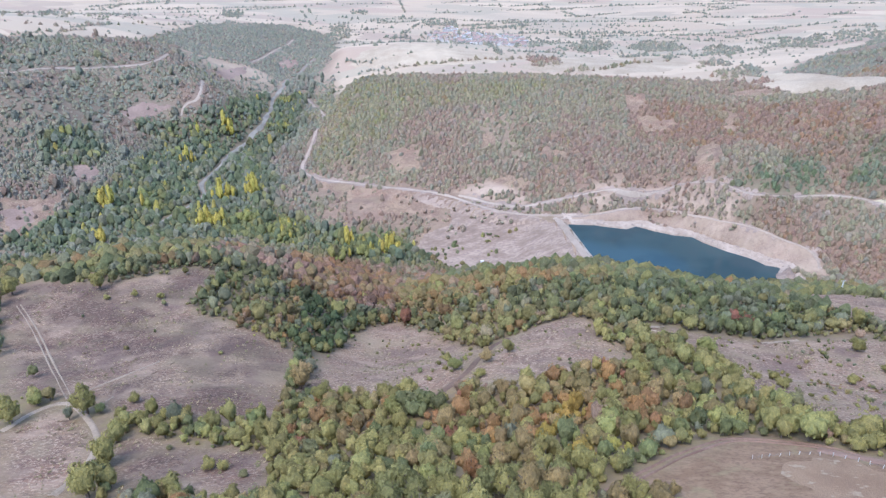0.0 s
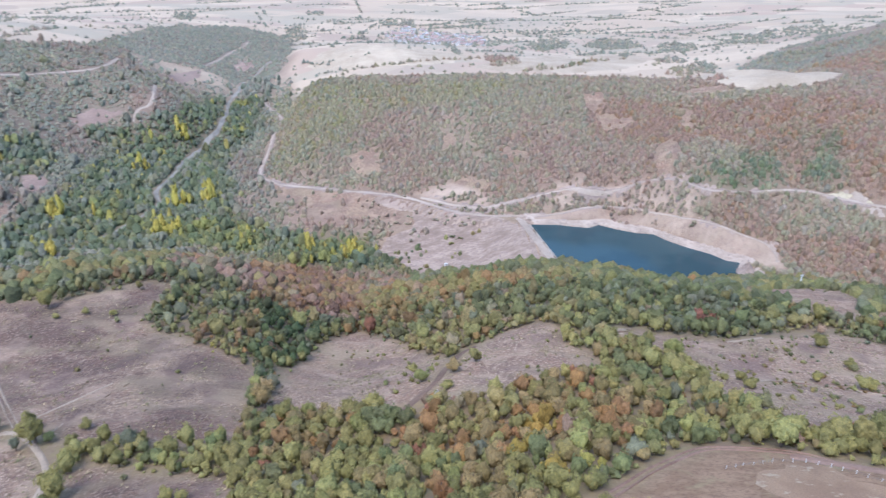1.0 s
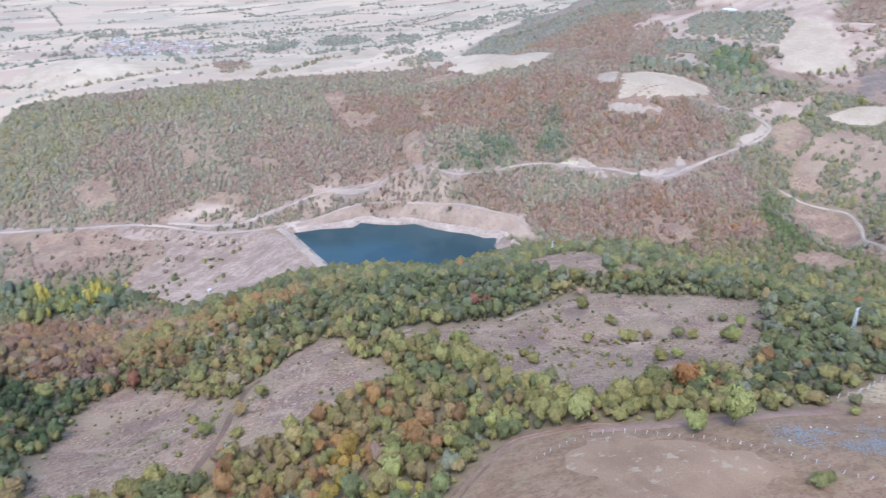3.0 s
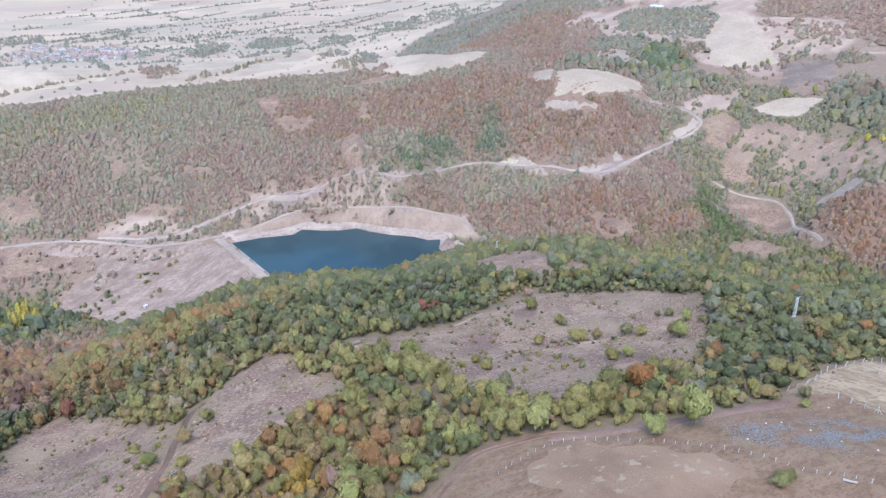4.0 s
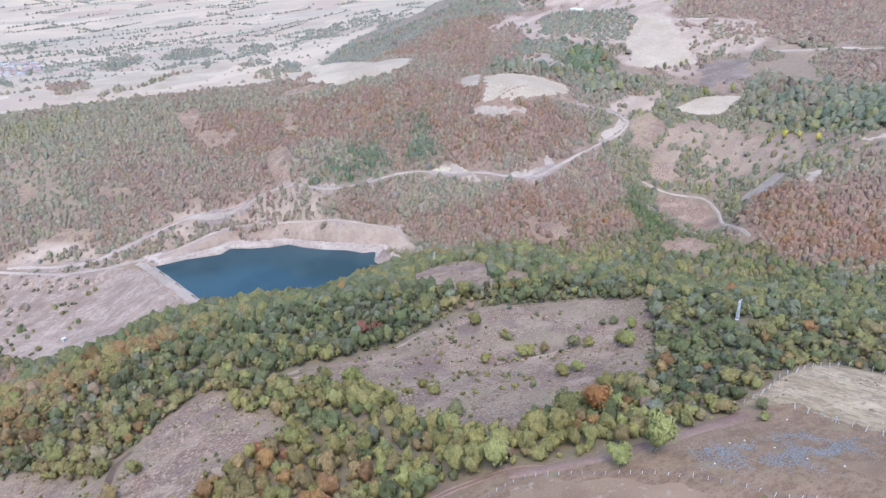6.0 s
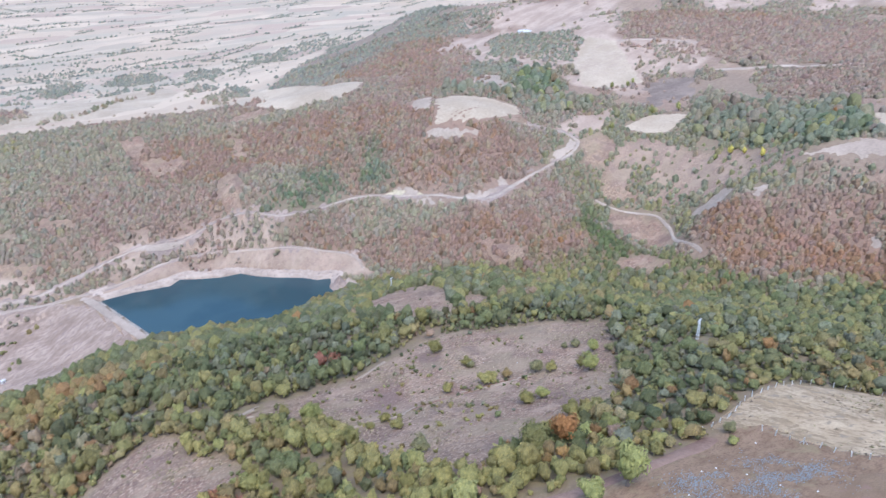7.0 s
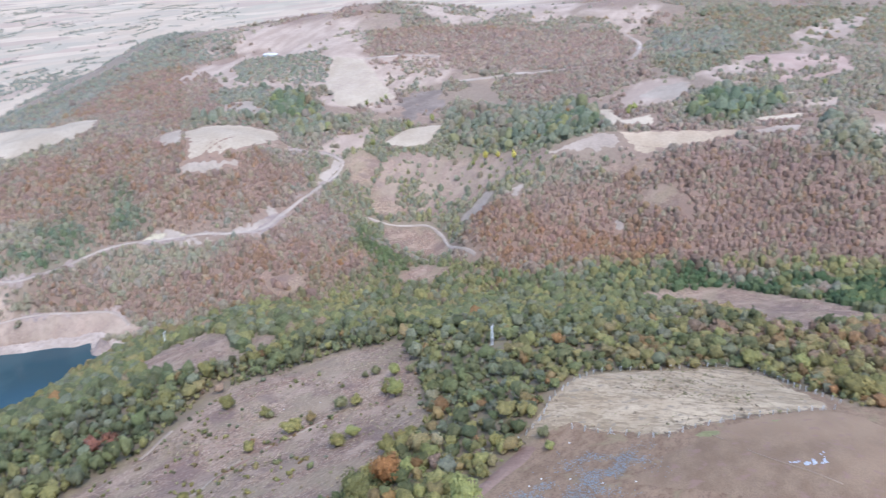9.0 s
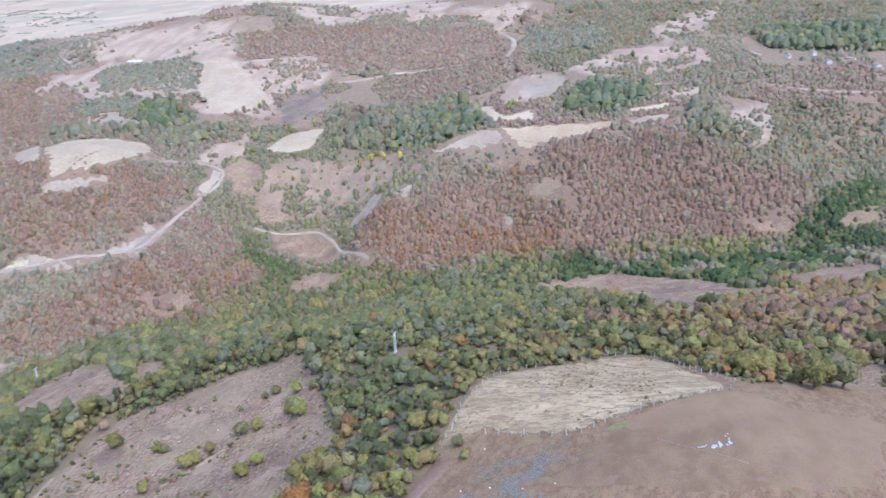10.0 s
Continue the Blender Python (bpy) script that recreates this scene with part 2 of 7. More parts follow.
MEADOWS.append(("upland_meadow", [(1069, 534), (1143, 484), (1057, 451), (1020, 494)]))
MEADOWS.append(("eroded_slope", [(113, 614), (144, 617), (164, 614), (213, 605), (251, 576), (258, 564), (246, 572), (213, 600), (163, 604)]))
MEADOWS.append(("eroded_slope", [(8, 652), (42, 656), (83, 625), (77, 615), (51, 625)]))
MEADOWS.append(("eroded_slope", [(19, 615), (61, 605), (100, 586), (89, 580), (39, 594)]))
MEADOWS.append(("slope_streak", [(-58, 727), (-27, 730), (-23, 692), (-50, 691)]))
MEADOWS.append(("eroded_slope", [(113, 611), (162, 602), (212, 596), (246, 570), (256, 556), (248, 551), (223, 574), (188, 595), (142, 595), (117, 601)]))
MEADOWS.append(('terrace_meadow', [(458, 173), (474, 136), (488, 119), (493, 100), (482, 72), (473, 51), (455, 31), (437, 28), (434, -10), (418, 3), (411, 29), (406, 50), (372, 36), (309, 53), (322, 70), (426, 82), (454, 113), (456, 153)]))
MEADOWS.append(('terrace_meadow', [(464, -1), (501, -31), (508, -60), (466, -52), (444, -26), (441, -8)]))
MEADOWS.append(('hill_gap', [(553, 21), (571, -1), (563, -14), (552, -3), (548, 12)]))
MEADOWS.append(('hill_gap', [(572, -41), (587, -56), (602, -73), (576, -69), (562, -50), (564, -42)]))
MEADOWS.append(('hill_gap', [(570, 222), (578, 195), (572, 180), (566, 192), (563, 215)]))
MEADOWS.append(('side_meadow', [(510, 419), (523, 423), (546, 420), (570, 392), (575, 365), (565, 342), (550, 347), (535, 374), (517, 398), (507, 409)]))
MEADOWS.append(('side_meadow', [(496, 402), (515, 374), (516, 355), (496, 326), (481, 324), (483, 351), (478, 375)]))
MEADOWS.append(('stream_plot', [(442, 347), (468, 337), (459, 305), (444, 316), (437, 339)]))
MEADOWS.append(('slope_gap', [(374, 424), (390, 402), (388, 393), (367, 399), (364, 412)]))
MEADOWS.append(('slope_gap', [(492, 562), (505, 538), (512, 508), (523, 493), (499, 503), (465, 525)]))
MEADOWS.append(("upland_meadow", [(666, 845), (735, 838), (788, 844), (823, 795), (841, 734), (857, 686), (824, 650), (777, 660), (778, 614), (833, 549), (816, 521), (797, 501), (753, 488), (754, 519), (733, 536), (692, 518), (677, 496), (650, 499), (646, 519), (669, 570), (694, 600), (692, 615), (667, 650), (662, 730), (598, 709), (635, 797)]))
MEADOWS.append(("upland_meadow", [(844, 984), (914, 919), (900, 830), (903, 765), (877, 721), (847, 739), (832, 803), (797, 853), (771, 877), (767, 919)]))
MEADOWS.append(("upland_meadow", [(559, 646), (598, 648), (586, 609), (557, 563), (519, 567), (515, 597)]))
MEADOWS.append(("upland_meadow", [(535, 502), (574, 491), (612, 492), (612, 463), (577, 464), (549, 470), (524, 485)]))
MEADOWS.append(("upland_meadow", [(980, 692), (2670, 1524), (2540, 1045), (1139, 465), (1046, 480), (1043, 537), (984, 556), (977, 607)]))
MEADOWS.append(("slope_streak", [(194, 754), (214, 753), (213, 733), (198, 716), (189, 723)]))
MEADOWS.append(("slope_streak", [(196, 710), (212, 707), (219, 695), (231, 699), (228, 684), (214, 674), (198, 678)]))
MEADOWS.append(("slope_streak", [(284, 704), (288, 684), (274, 642), (269, 654)]))
MEADOWS.append(("slope_streak", [(228, 615), (238, 634), (256, 646), (254, 618), (240, 590), (228, 598)]))
MEADOWS.append(("slope_streak", [(98, 684), (121, 671), (122, 657), (103, 666)]))
MEADOWS.append(("slope_streak", [(38, 722), (51, 722), (53, 702), (41, 701)]))
MEADOWS.append(("slope_streak", [(9, 652), (64, 656), (94, 631), (36, 641)]))
MEADOWS.append(("slope_streak", [(554, 186), (556, 164), (549, 153), (541, 156), (542, 171), (546, 184)]))
MEADOWS.append(("upland_meadow", [(713, 113), (759, 75), (761, 54), (723, 57), (714, 87), (694, 105)]))
MEADOWS.append(("upland_meadow", [(663, 60), (697, 37), (749, 8), (724, 3), (647, 15), (626, 4), (607, 19), (617, 37), (620, 54)]))
MEADOWS.append(("west_bare", [(-444, 657), (-414, 663), (-393, 678), (-388, 640), (-396, 601), (-411, 590)]))
MEADOWS.append(("west_bare", [(-377, 1145), (-360, 1194), (-336, 1278), (-309, 1144), (-338, 1107), (-355, 1097)]))
MEADOWS.append(("slope_streak", [(-149, 738), (-115, 694), (-48, 667), (-3, 649), (-3, 617), (-47, 631), (-80, 641), (-133, 696)]))
FIELDS = []
FIELDS.append(("straw_stubble", [(144, 106), (152, 109), (158, 110), (166, 111), (176, 110), (184, 108), (190, 105), (197, 100), (208, 88), (219, 79), (227, 67), (219, 58), (202, 49), (183, 42), (177, 48), (169, 57), (160, 66), (154, 72), (151, 75), (152, 83), (153, 91), (155, 98), (149, 103)]))
FIELDS.append(("ploughed_brown", [(127, 81), (136, 74), (150, 70), (166, 60), (181, 49), (181, 36), (173, 30), (175, 10), (136, 18), (127, 52)]))
FIELDS.append(("ploughed_pink", [(73, 114), (83, 116), (90, 108), (97, 99), (103, 91), (106, 84), (104, 80), (98, 79), (93, 77), (79, 67), (62, 75), (68, 92), (69, 102), (67, 108)]))
FIELDS.append(("pale_stubble", [(416, 546), (457, 594), (472, 587), (511, 561), (524, 546), (517, 528), (486, 519), (451, 517), (433, 527)]))
FIELDS.append(("fallow", [(429, 607), (461, 608), (457, 594), (431, 567), (423, 583)]))
FIELDS.append(("fallow", [(407, 550), (416, 545), (432, 526), (445, 513), (438, 507), (413, 524), (403, 540)]))
FIELDS.append(("pale_stubble", [(762, 658), (769, 614), (719, 542), (695, 512), (649, 533), (641, 562), (682, 608)]))
FIELDS.append(("fallow", [(556, 648), (599, 637), (567, 583), (514, 578)]))
FIELDS.append(("brown_plot", [(-395, 696), (-406, 736), (-383, 746), (-372, 727), (-381, 703)]))
FIELDS.append(("brown_plot", [(-410, 877), (-393, 910), (-351, 917), (-373, 890), (-395, 871)]))
FIELDS.append(("brown_plot", [(-424, 617), (-435, 639), (-412, 656), (-398, 637), (-410, 609)]))
FIELDS.append(("brown_plot", [(-307, 1319), (-288, 1394), (-267, 1323), (-290, 1292)]))
FIELDS.append(("brown_plot", [(-358, 1097), (-328, 1204), (-317, 1157), (-332, 1087)]))
FIELDS.append(("straw_slip", [(346, 526), (356, 523), (366, 506), (376, 484), (364, 495), (353, 514)]))
FIELDS.append(("scree", [(381, 473), (402, 465), (433, 470), (432, 460), (400, 455), (386, 460)]))
FIELDS.append(("scree", [(488, 466), (531, 478), (528, 465), (499, 459)]))
FIELDS.append(("scree", [(-126, 154), (-125, 160), (-122, 163), (-119, 154), (-122, 150)]))
FIELDS.append(("scree", [(-113, 137), (-107, 139), (-102, 135), (-108, 131)]))
FIELDS.append(("green_strip", [(151, 70), (156, 67), (159, 62), (167, 55), (174, 49), (171, 48), (162, 54), (154, 59), (150, 63), (148, 66)]))
FIELDS.append(('pale_stubble', [(330, 769), (487, 1042), (501, 1000), (503, 914), (466, 733), (430, 683), (395, 676), (367, 694), (347, 701), (338, 738)]))
FIELDS.append(('straw_plot', [(-164, 1204), (-141, 1251), (-85, 1294), (-25, 1275), (45, 1269), (111, 1225), (86, 1150), (-4, 1139), (-77, 1145)]))
FIELDS.append(('pale_stubble', [(106, 1119), (223, 1265), (338, 1371), (444, 1365), (433, 1237), (352, 1127), (254, 1087), (152, 1093)]))
FIELDS.append(('straw_plot', [(329, 786), (464, 1035), (500, 1053), (470, 977), (341, 757)]))
FIELDS.append(('scree', [(525, 339), (532, 326), (547, 321), (538, 306), (514, 298), (508, 308), (517, 327)]))
FIELDS.append(('scree', [(542, 292), (538, 280), (517, 277), (517, 286)]))
FIELDS.append(('scree', [(354, 527), (364, 515), (371, 490), (374, 474), (366, 481), (354, 505)]))
FIELDS.append(('scree', [(532, 200), (535, 194), (527, 190), (525, 195)]))
FIELDS.append(("straw_plot", [(687, 277), (673, 254), (640, 233), (659, 207), (624, 196), (624, 223), (619, 240), (650, 258)]))
FIELDS.append(("fallow_ridge", [(574, 276), (582, 266), (600, 248), (607, 229), (589, 213), (573, 243), (564, 272)]))
FIELDS.append(("straw_ridge", [(607, 229), (619, 194), (635, 156), (645, 131), (635, 131), (622, 143), (596, 167), (583, 192), (589, 213)]))
FIELDS.append(("straw_plot", [(666, 131), (699, 91), (686, 85), (658, 125)]))
FIELDS.append(("fallow_ridge", [(647, 126), (666, 88), (644, 91), (638, 118)]))
FIELDS.append(("pale_stubble", [(721, 135), (775, 92), (756, 96), (717, 124)]))
FIELDS.append(("fallow", [(707, 242), (750, 236), (769, 205), (717, 194), (692, 210)]))
FIELDS.append(("red_plot", [(885, 177), (915, 129), (913, 72), (852, 63), (771, 119), (774, 148)]))
FIELDS.append(("pale_stubble", [(581, 459), (612, 456), (634, 447), (651, 428), (651, 421), (627, 419), (599, 415), (585, 436)]))
FIELDS.append(("cone_plot", [(670, 601), (691, 613), (706, 615), (738, 632), (756, 640), (761, 624), (749, 591), (733, 561), (704, 538), (683, 548), (668, 569), (661, 584)]))
FIELDS.append(("burnt_plot", [(692, 518), (726, 492), (734, 479), (686, 444), (670, 454), (640, 469), (616, 473), (646, 484), (666, 488)]))
FIELDS.append(("straw_slip", [(543, 158), (549, 154), (545, 147), (538, 142), (535, 145), (539, 152)]))
ROADS = []
ROADS.append(("upper_road", [(15, 646), (51, 623), (77, 614), (118, 610), (163, 604), (212, 599), (246, 571), (260, 555), (289, 547), (323, 541), (349, 521)]))
ROADS.append(("valley_road", [(-213, 1100), (-168, 981), (-158, 900), (-159, 803), (-156, 741), (-136, 711), (-110, 697), (-55, 673), (-3, 651), (25, 630), (51, 613), (81, 602), (104, 595)]))
ROADS.append(("shore_road", [(104, 595), (142, 592), (188, 593), (223, 572), (248, 547), (280, 520), (296, 505), (294, 487)]))
ROADS.append(("hill_road", [(341, 525), (360, 507), (375, 489), (385, 468), (405, 452), (438, 457), (468, 459), (500, 459), (526, 463), (533, 474), (524, 494), (505, 509)]))
ROADS.append(("east_track", [(498, 415), (507, 392), (519, 366), (510, 344), (485, 319), (472, 291)]))
ROADS.append(("far_road", [(766, 477), (794, 440), (812, 415), (818, 392), (833, 356), (844, 319), (855, 301), (885, 295), (990, 321), (1017, 336), (1031, 359)]))
ROADS.append(("upland_lane", [(770, 612), (796, 587), (816, 563), (831, 531)]))
ROADS.append(("hamlet_road", [(794, 7), (793, -13), (794, -38), (796, -63), (800, -96), (806, -130)]))
ROADS.append(("hamlet_lane", [(943, 52), (923, 36), (893, 13)]))
ROADS.append(("west_road", [(-539, 866), (-498, 919), (-447, 968), (-409, 1010), (-413, 1086)]))
ROADS.append(("west_lane", [(-341, 901), (-338, 917), (-324, 937), (-343, 1012)]))
ROADS.append(("west_lane_north", [(-339, 1265), (-327, 1416), (-325, 1576)]))
ROADS.append(("meadow_track", [(-193, 276), (-172, 251), (-147, 218), (-124, 187)]))
ROADS.append(("lot_track", [(-134, 166), (-131, 179), (-123, 184), (-108, 170), (-100, 156), (-98, 142), (-99, 131)]))
ROADS.append(("knoll_track", [(-3, 180), (3, 190), (10, 203), (19, 229), (26, 235)]))
ROADS.append(("field_track", [(31, 99), (42, 108), (53, 117), (67, 126), (79, 124), (87, 120), (91, 111)]))
ROADS.append(("field_track_east", [(83, 120), (97, 110), (110, 106), (127, 104), (144, 104)]))
# dark strip painted for the shade under the meadow's bank
ROADS.append(("meadow_bank", [(81, 235), (108, 243), (125, 243)]))
ROADS.append(("riverbed", [(-315, 591), (-306, 606), (-289, 629), (-278, 657), (-265, 690), (-261, 715), (-274, 752), (-271, 791), (-271, 867), (-259, 925), (-250, 966), (-263, 1063), (-267, 1103), (-261, 1148), (-267, 1267), (-257, 1302), (-241, 1344)]))
# shadow line of the terrace edge, drawn as a dark ribbon
ROADS.append(("meadow_terrace", [(121, 202), (135, 202), (149, 199), (166, 197), (175, 190)]))
ROADS.append(("field_path", [(153, 65), (145, 55), (140, 44), (136, 34), (134, 25)]))
ROADS.append(("faint_track", [(-124, 189), (-116, 202), (-109, 214), (-104, 221)]))
ROADS.append(("faint_track", [(-111, 181), (-105, 202), (-100, 217)]))
ROADS.append(("meadow_lip", [(41, 279), (49, 286), (58, 291), (66, 280), (71, 258), (77, 237), (87, 232)]))
ROADS.append(("meadow_lip", [(80, 237), (93, 242), (109, 238), (119, 240), (131, 243), (145, 249), (161, 255), (190, 266)]))
ROADS.append(("meadow_lip", [(105, 206), (113, 202), (121, 201), (138, 204), (155, 198), (173, 193)]))
GROVES = []
GROVES.append(("yellow_poplars", [(-322, 699), (-303, 732), (-289, 689), (-221, 659), (-147, 635), (-120, 601), (-149, 585), (-207, 608), (-248, 635), (-305, 670)]))
GROVES.append(("yellow_poplars", [(-103, 594), (-78, 615), (-35, 609), (-29, 586), (-54, 570), (-95, 571)]))
GROVES.append(("rust_slope", [(265, 548), (378, 454), (450, 407), (446, 370), (378, 382), (318, 450), (287, 508), (260, 540)]))
GROVES.append(("rust_slope", [(199, 742), (347, 677), (412, 638), (480, 501), (494, 477), (417, 465), (332, 542), (279, 619), (179, 671)]))
GROVES.append(("rust_slope", [(-130, 358), (-136, 574), (-72, 555), (0, 548), (2, 405), (-23, 392), (-37, 317), (-55, 322), (-81, 334), (-104, 343)]))
GROVES.append(("rust_slope", [(489, 322), (506, 314), (537, 265), (566, 207), (584, 164), (622, 102), (596, 35), (606, -15), (562, -10), (536, 27), (500, 142), (475, 269)]))
GROVES.append(("rust_slope", [(593, 814), (613, 748), (594, 611), (498, 582), (451, 639)]))
GROVES.append(("rust_slope", [(877, 679), (987, 497), (907, 343), (852, 437), (781, 598)]))
GROVES.append(("green_belt", [(456, 285), (475, 196), (505, 118), (507, 63), (544, -11), (684, -87), (556, -70), (507, -9), (484, 61), (458, 190)]))
GROVES.append(("green_belt", [(472, 415), (545, 462), (547, 436), (504, 405), (452, 341), (436, 361)]))
GROVES.append(("green_belt", [(629, 386), (688, 301), (604, 254), (591, 309), (599, 359)]))
GROVES.append(("green_belt", [(726, 185), (748, 112), (703, 112), (648, 164)]))
GROVES.append(("green_belt", [(-411, 588), (-380, 634), (-334, 733), (-345, 859), (-290, 921), (-299, 1333), (-259, 1339), (-238, 1117), (-261, 852), (-272, 691), (-324, 604), (-358, 566)]))
GROVES.append(("maroon_wood", [(-118, 559), (-80, 556), (-44, 526), (-25, 381), (-32, 328), (-59, 317), (-72, 320)]))
GROVES.append(("shady_wood", [(-71, 314), (-51, 317), (-40, 286), (-45, 253), (-50, 223), (-56, 213)]))
GROVES.append(("green_wood", [(86, 341), (122, 366), (226, 479), (206, 351), (213, 320), (202, 288), (149, 253), (107, 241), (75, 237), (77, 281)]))
GROVES.append(("green_patch", [(249, 580), (268, 573), (301, 586), (333, 604), (380, 589), (367, 560), (355, 527), (310, 541), (288, 545), (257, 560)]))
GROVES.append(("village", [(-41, 1728), (20, 1825), (189, 1633), (166, 1478), (72, 1431), (-7, 1583)]))
GROVES.append(("hamlet", [(830, 8), (923, -17), (1024, -119), (855, -102), (827, -40)]))
GROVES.append(("dense_wood", [(832, 264), (1112, 313), (1261, 219), (1305, -163), (1023, -123), (956, -18), (1009, 77), (884, 164), (775, 207)]))
GROVES.append(("dense_wood", [(699, 708), (750, 737), (764, 687), (767, 629), (723, 626), (688, 621), (657, 708)]))
GROVES.append(("dense_wood", [(589, 643), (645, 617), (627, 566), (589, 544), (543, 573)]))
GROVES.append(("dense_wood", [(639, 776), (693, 806), (705, 666), (672, 680)]))
GROVES.append(("dense_wood", [(611, 78), (625, 67), (765, -12), (782, -94), (713, -93), (600, -28), (590, 34)]))
GROVES.append(("dense_wood", [(250, 1080), (318, 1177), (382, 1441), (285, 1488)]))
GROVES.append(("valley_wood", [(-481, 1140), (-477, 1351), (-482, 1567), (-447, 1700), (-368, 1742), (-283, 1689), (-241, 1614), (-199, 1264), (-219, 1207), (-226, 1147), (-258, 1166), (-311, 1213), (-367, 1163), (-425, 1167)]))
GROVES.append(("deep_green", [(289, 242), (442, 277), (498, 201), (508, 145), (240, 84), (241, 113), (192, 120), (148, 114), (141, 120), (180, 153)]))
GROVES.append(("rust_slope", [(699, 1000), (722, 927), (701, 831), (586, 738), (530, 723), (485, 741), (520, 880), (600, 960)]))
GROVES.append(("stream_trees", [(477, 205), (488, 195), (489, 156), (504, 130), (513, 124), (514, 95), (511, 64), (508, 30), (528, 16), (551, -7), (560, -10), (580, -25), (612, -50), (706, -87), (679, -86), (590, -60), (582, -44), (552, -39), (560, -68), (525, -63), (505, -28), (471, -2), (454, 27), (477, 54), (489, 115), (473, 153), (460, 187)]))
GROVES.append(("tan_ridge", [(-23, 417), (9, 400), (38, 391), (63, 380), (79, 364), (62, 346), (40, 339), (19, 332), (-4, 311), (-23, 300), (-32, 298), (-29, 346)]))
GROVES.append(("olive_hedge", [(-101, 172), (-82, 179), (-63, 170), (-48, 163), (-44, 146), (-57, 148), (-73, 154), (-95, 164)]))
GROVES.append(("olive_fringe", [(516, 120), (526, 106), (529, 66), (538, 28), (558, -7), (551, -7), (529, 16), (509, 30), (513, 64), (515, 95)]))
GROVES.append(("red_scrub", [(516, 318), (504, 281), (510, 255), (516, 223), (530, 195), (528, 149), (519, 134), (507, 144), (495, 171), (491, 196), (476, 241), (471, 268), (473, 288), (483, 300)]))
GROVES.append(("brown_scrub", [(591, 151), (597, 98), (586, 42), (592, -8), (574, -17), (550, -3), (535, 27), (527, 85), (520, 126), (553, 143)]))
GROVES.append(("brown_scrub", [(305, 37), (402, 15), (428, -15), (428, -45), (333, -26), (287, 15)]))
GROVES.append(("valley_floor", [(-406, 580), (-425, 616), (-377, 641), (-377, 695), (-359, 707), (-361, 750), (-351, 856), (-384, 858), (-391, 880), (-333, 894), (-293, 939), (-291, 1044), (-271, 1151), (-245, 1161), (-260, 1477), (-185, 1265), (-209, 1183), (-213, 1088), (-203, 938), (-220, 903), (-209, 791), (-172, 706), (-179, 688), (-163, 659), (-122, 619), (-77, 598), (-34, 585), (-13, 563), (-43, 556), (-116, 580), (-196, 607), (-244, 606), (-314, 583), (-360, 571)]))
GROVES.append(("valley_floor", [(-455, 758), (-439, 792), (-411, 812), (-388, 782), (-392, 731), (-427, 730)]))
GROVES.append(("olive_crest", [(-204, 1133), (-100, 863), (-17, 845), (75, 823), (137, 799), (72, 779), (-16, 781), (-66, 760), (-101, 729), (-136, 723), (-152, 768), (-142, 821)]))
GROVES.append(("upland_grove", [(701, 781), (735, 808), (770, 825), (789, 803), (757, 723), (770, 709), (775, 688), (755, 666), (743, 643), (722, 623), (705, 618), (688, 617), (674, 628), (667, 650), (672, 673), (659, 691), (655, 717)]))
GROVES.append(("blue_grove", [(589, 613), (620, 628), (638, 622), (640, 610), (628, 591), (619, 574), (610, 558), (590, 552), (570, 551), (544, 558), (561, 580)]))
GROVES.append(("upland_grove", [(585, 694), (618, 705), (643, 664), (621, 635), (614, 618), (580, 611), (584, 643), (557, 643), (565, 676)]))
GROVES.append(("mixed_grove", [(481, 613), (504, 603), (535, 583), (556, 566), (581, 544), (619, 528), (621, 514), (589, 504), (552, 518), (526, 517), (529, 544), (519, 567), (466, 595)]))
GROVES.append(("rust_hill", [(655, 820), (685, 818), (662, 763), (628, 718), (605, 721), (534, 632), (494, 628)]))
GROVES.append(("rust_hill", [(777, 612), (812, 641), (846, 643), (881, 608), (929, 550), (972, 491), (1004, 430), (1032, 370), (1010, 338), (896, 302), (867, 311), (847, 361), (820, 420), (809, 449), (796, 508), (784, 544), (803, 562), (795, 591)]))
GROVES.append(("rust_hill", [(780, 421), (799, 408), (822, 351), (831, 298), (839, 265), (781, 246), (747, 267), (723, 283), (731, 322), (717, 349), (725, 382)]))
GROVES.append(("mixed_grove", [(645, 431), (681, 434), (698, 411), (705, 360), (702, 341), (711, 303), (691, 282), (625, 245), (609, 239), (597, 255), (583, 275), (596, 300), (595, 319), (612, 360), (611, 389), (624, 410)]))
GROVES.append(("blue_grove", [(625, 346), (634, 337), (610, 307), (623, 299), (651, 312), (665, 288), (702, 299), (688, 281), (632, 256), (611, 240), (597, 255), (583, 275), (605, 329)]))
GROVES.append(("blue_grove", [(675, 184), (710, 181), (726, 168), (712, 144), (719, 124), (736, 113), (703, 106), (678, 123), (658, 135), (648, 178)]))
GROVES.append(("mixed_grove", [(673, 84), (689, 71), (669, 42), (620, 41), (611, 53), (630, 74)]))
GROVES.append(("upland_grove", [(1049, 321), (1050, 226), (912, 181), (866, 225), (861, 258), (897, 281)]))
GROVES.append(("blue_grove", [(1014, 23), (1061, -24), (1093, -135), (924, -110), (921, -73), (918, -17), (928, 12)]))
GROVES.append(("rust_hill", [(855, -15), (862, -68), (839, -66), (824, -14)]))
GROVES.append(("flank_wood", [(511, 1050), (598, 1080), (640, 1060), (714, 1036), (788, 1007), (844, 984), (871, 952), (779, 854), (735, 888), (677, 955), (619, 994), (537, 959)]))
PLAIN_GROVES = []
PLAIN_GROVES.append(("grove", [(330, 798), (362, 791), (351, 758), (304, 774)]))
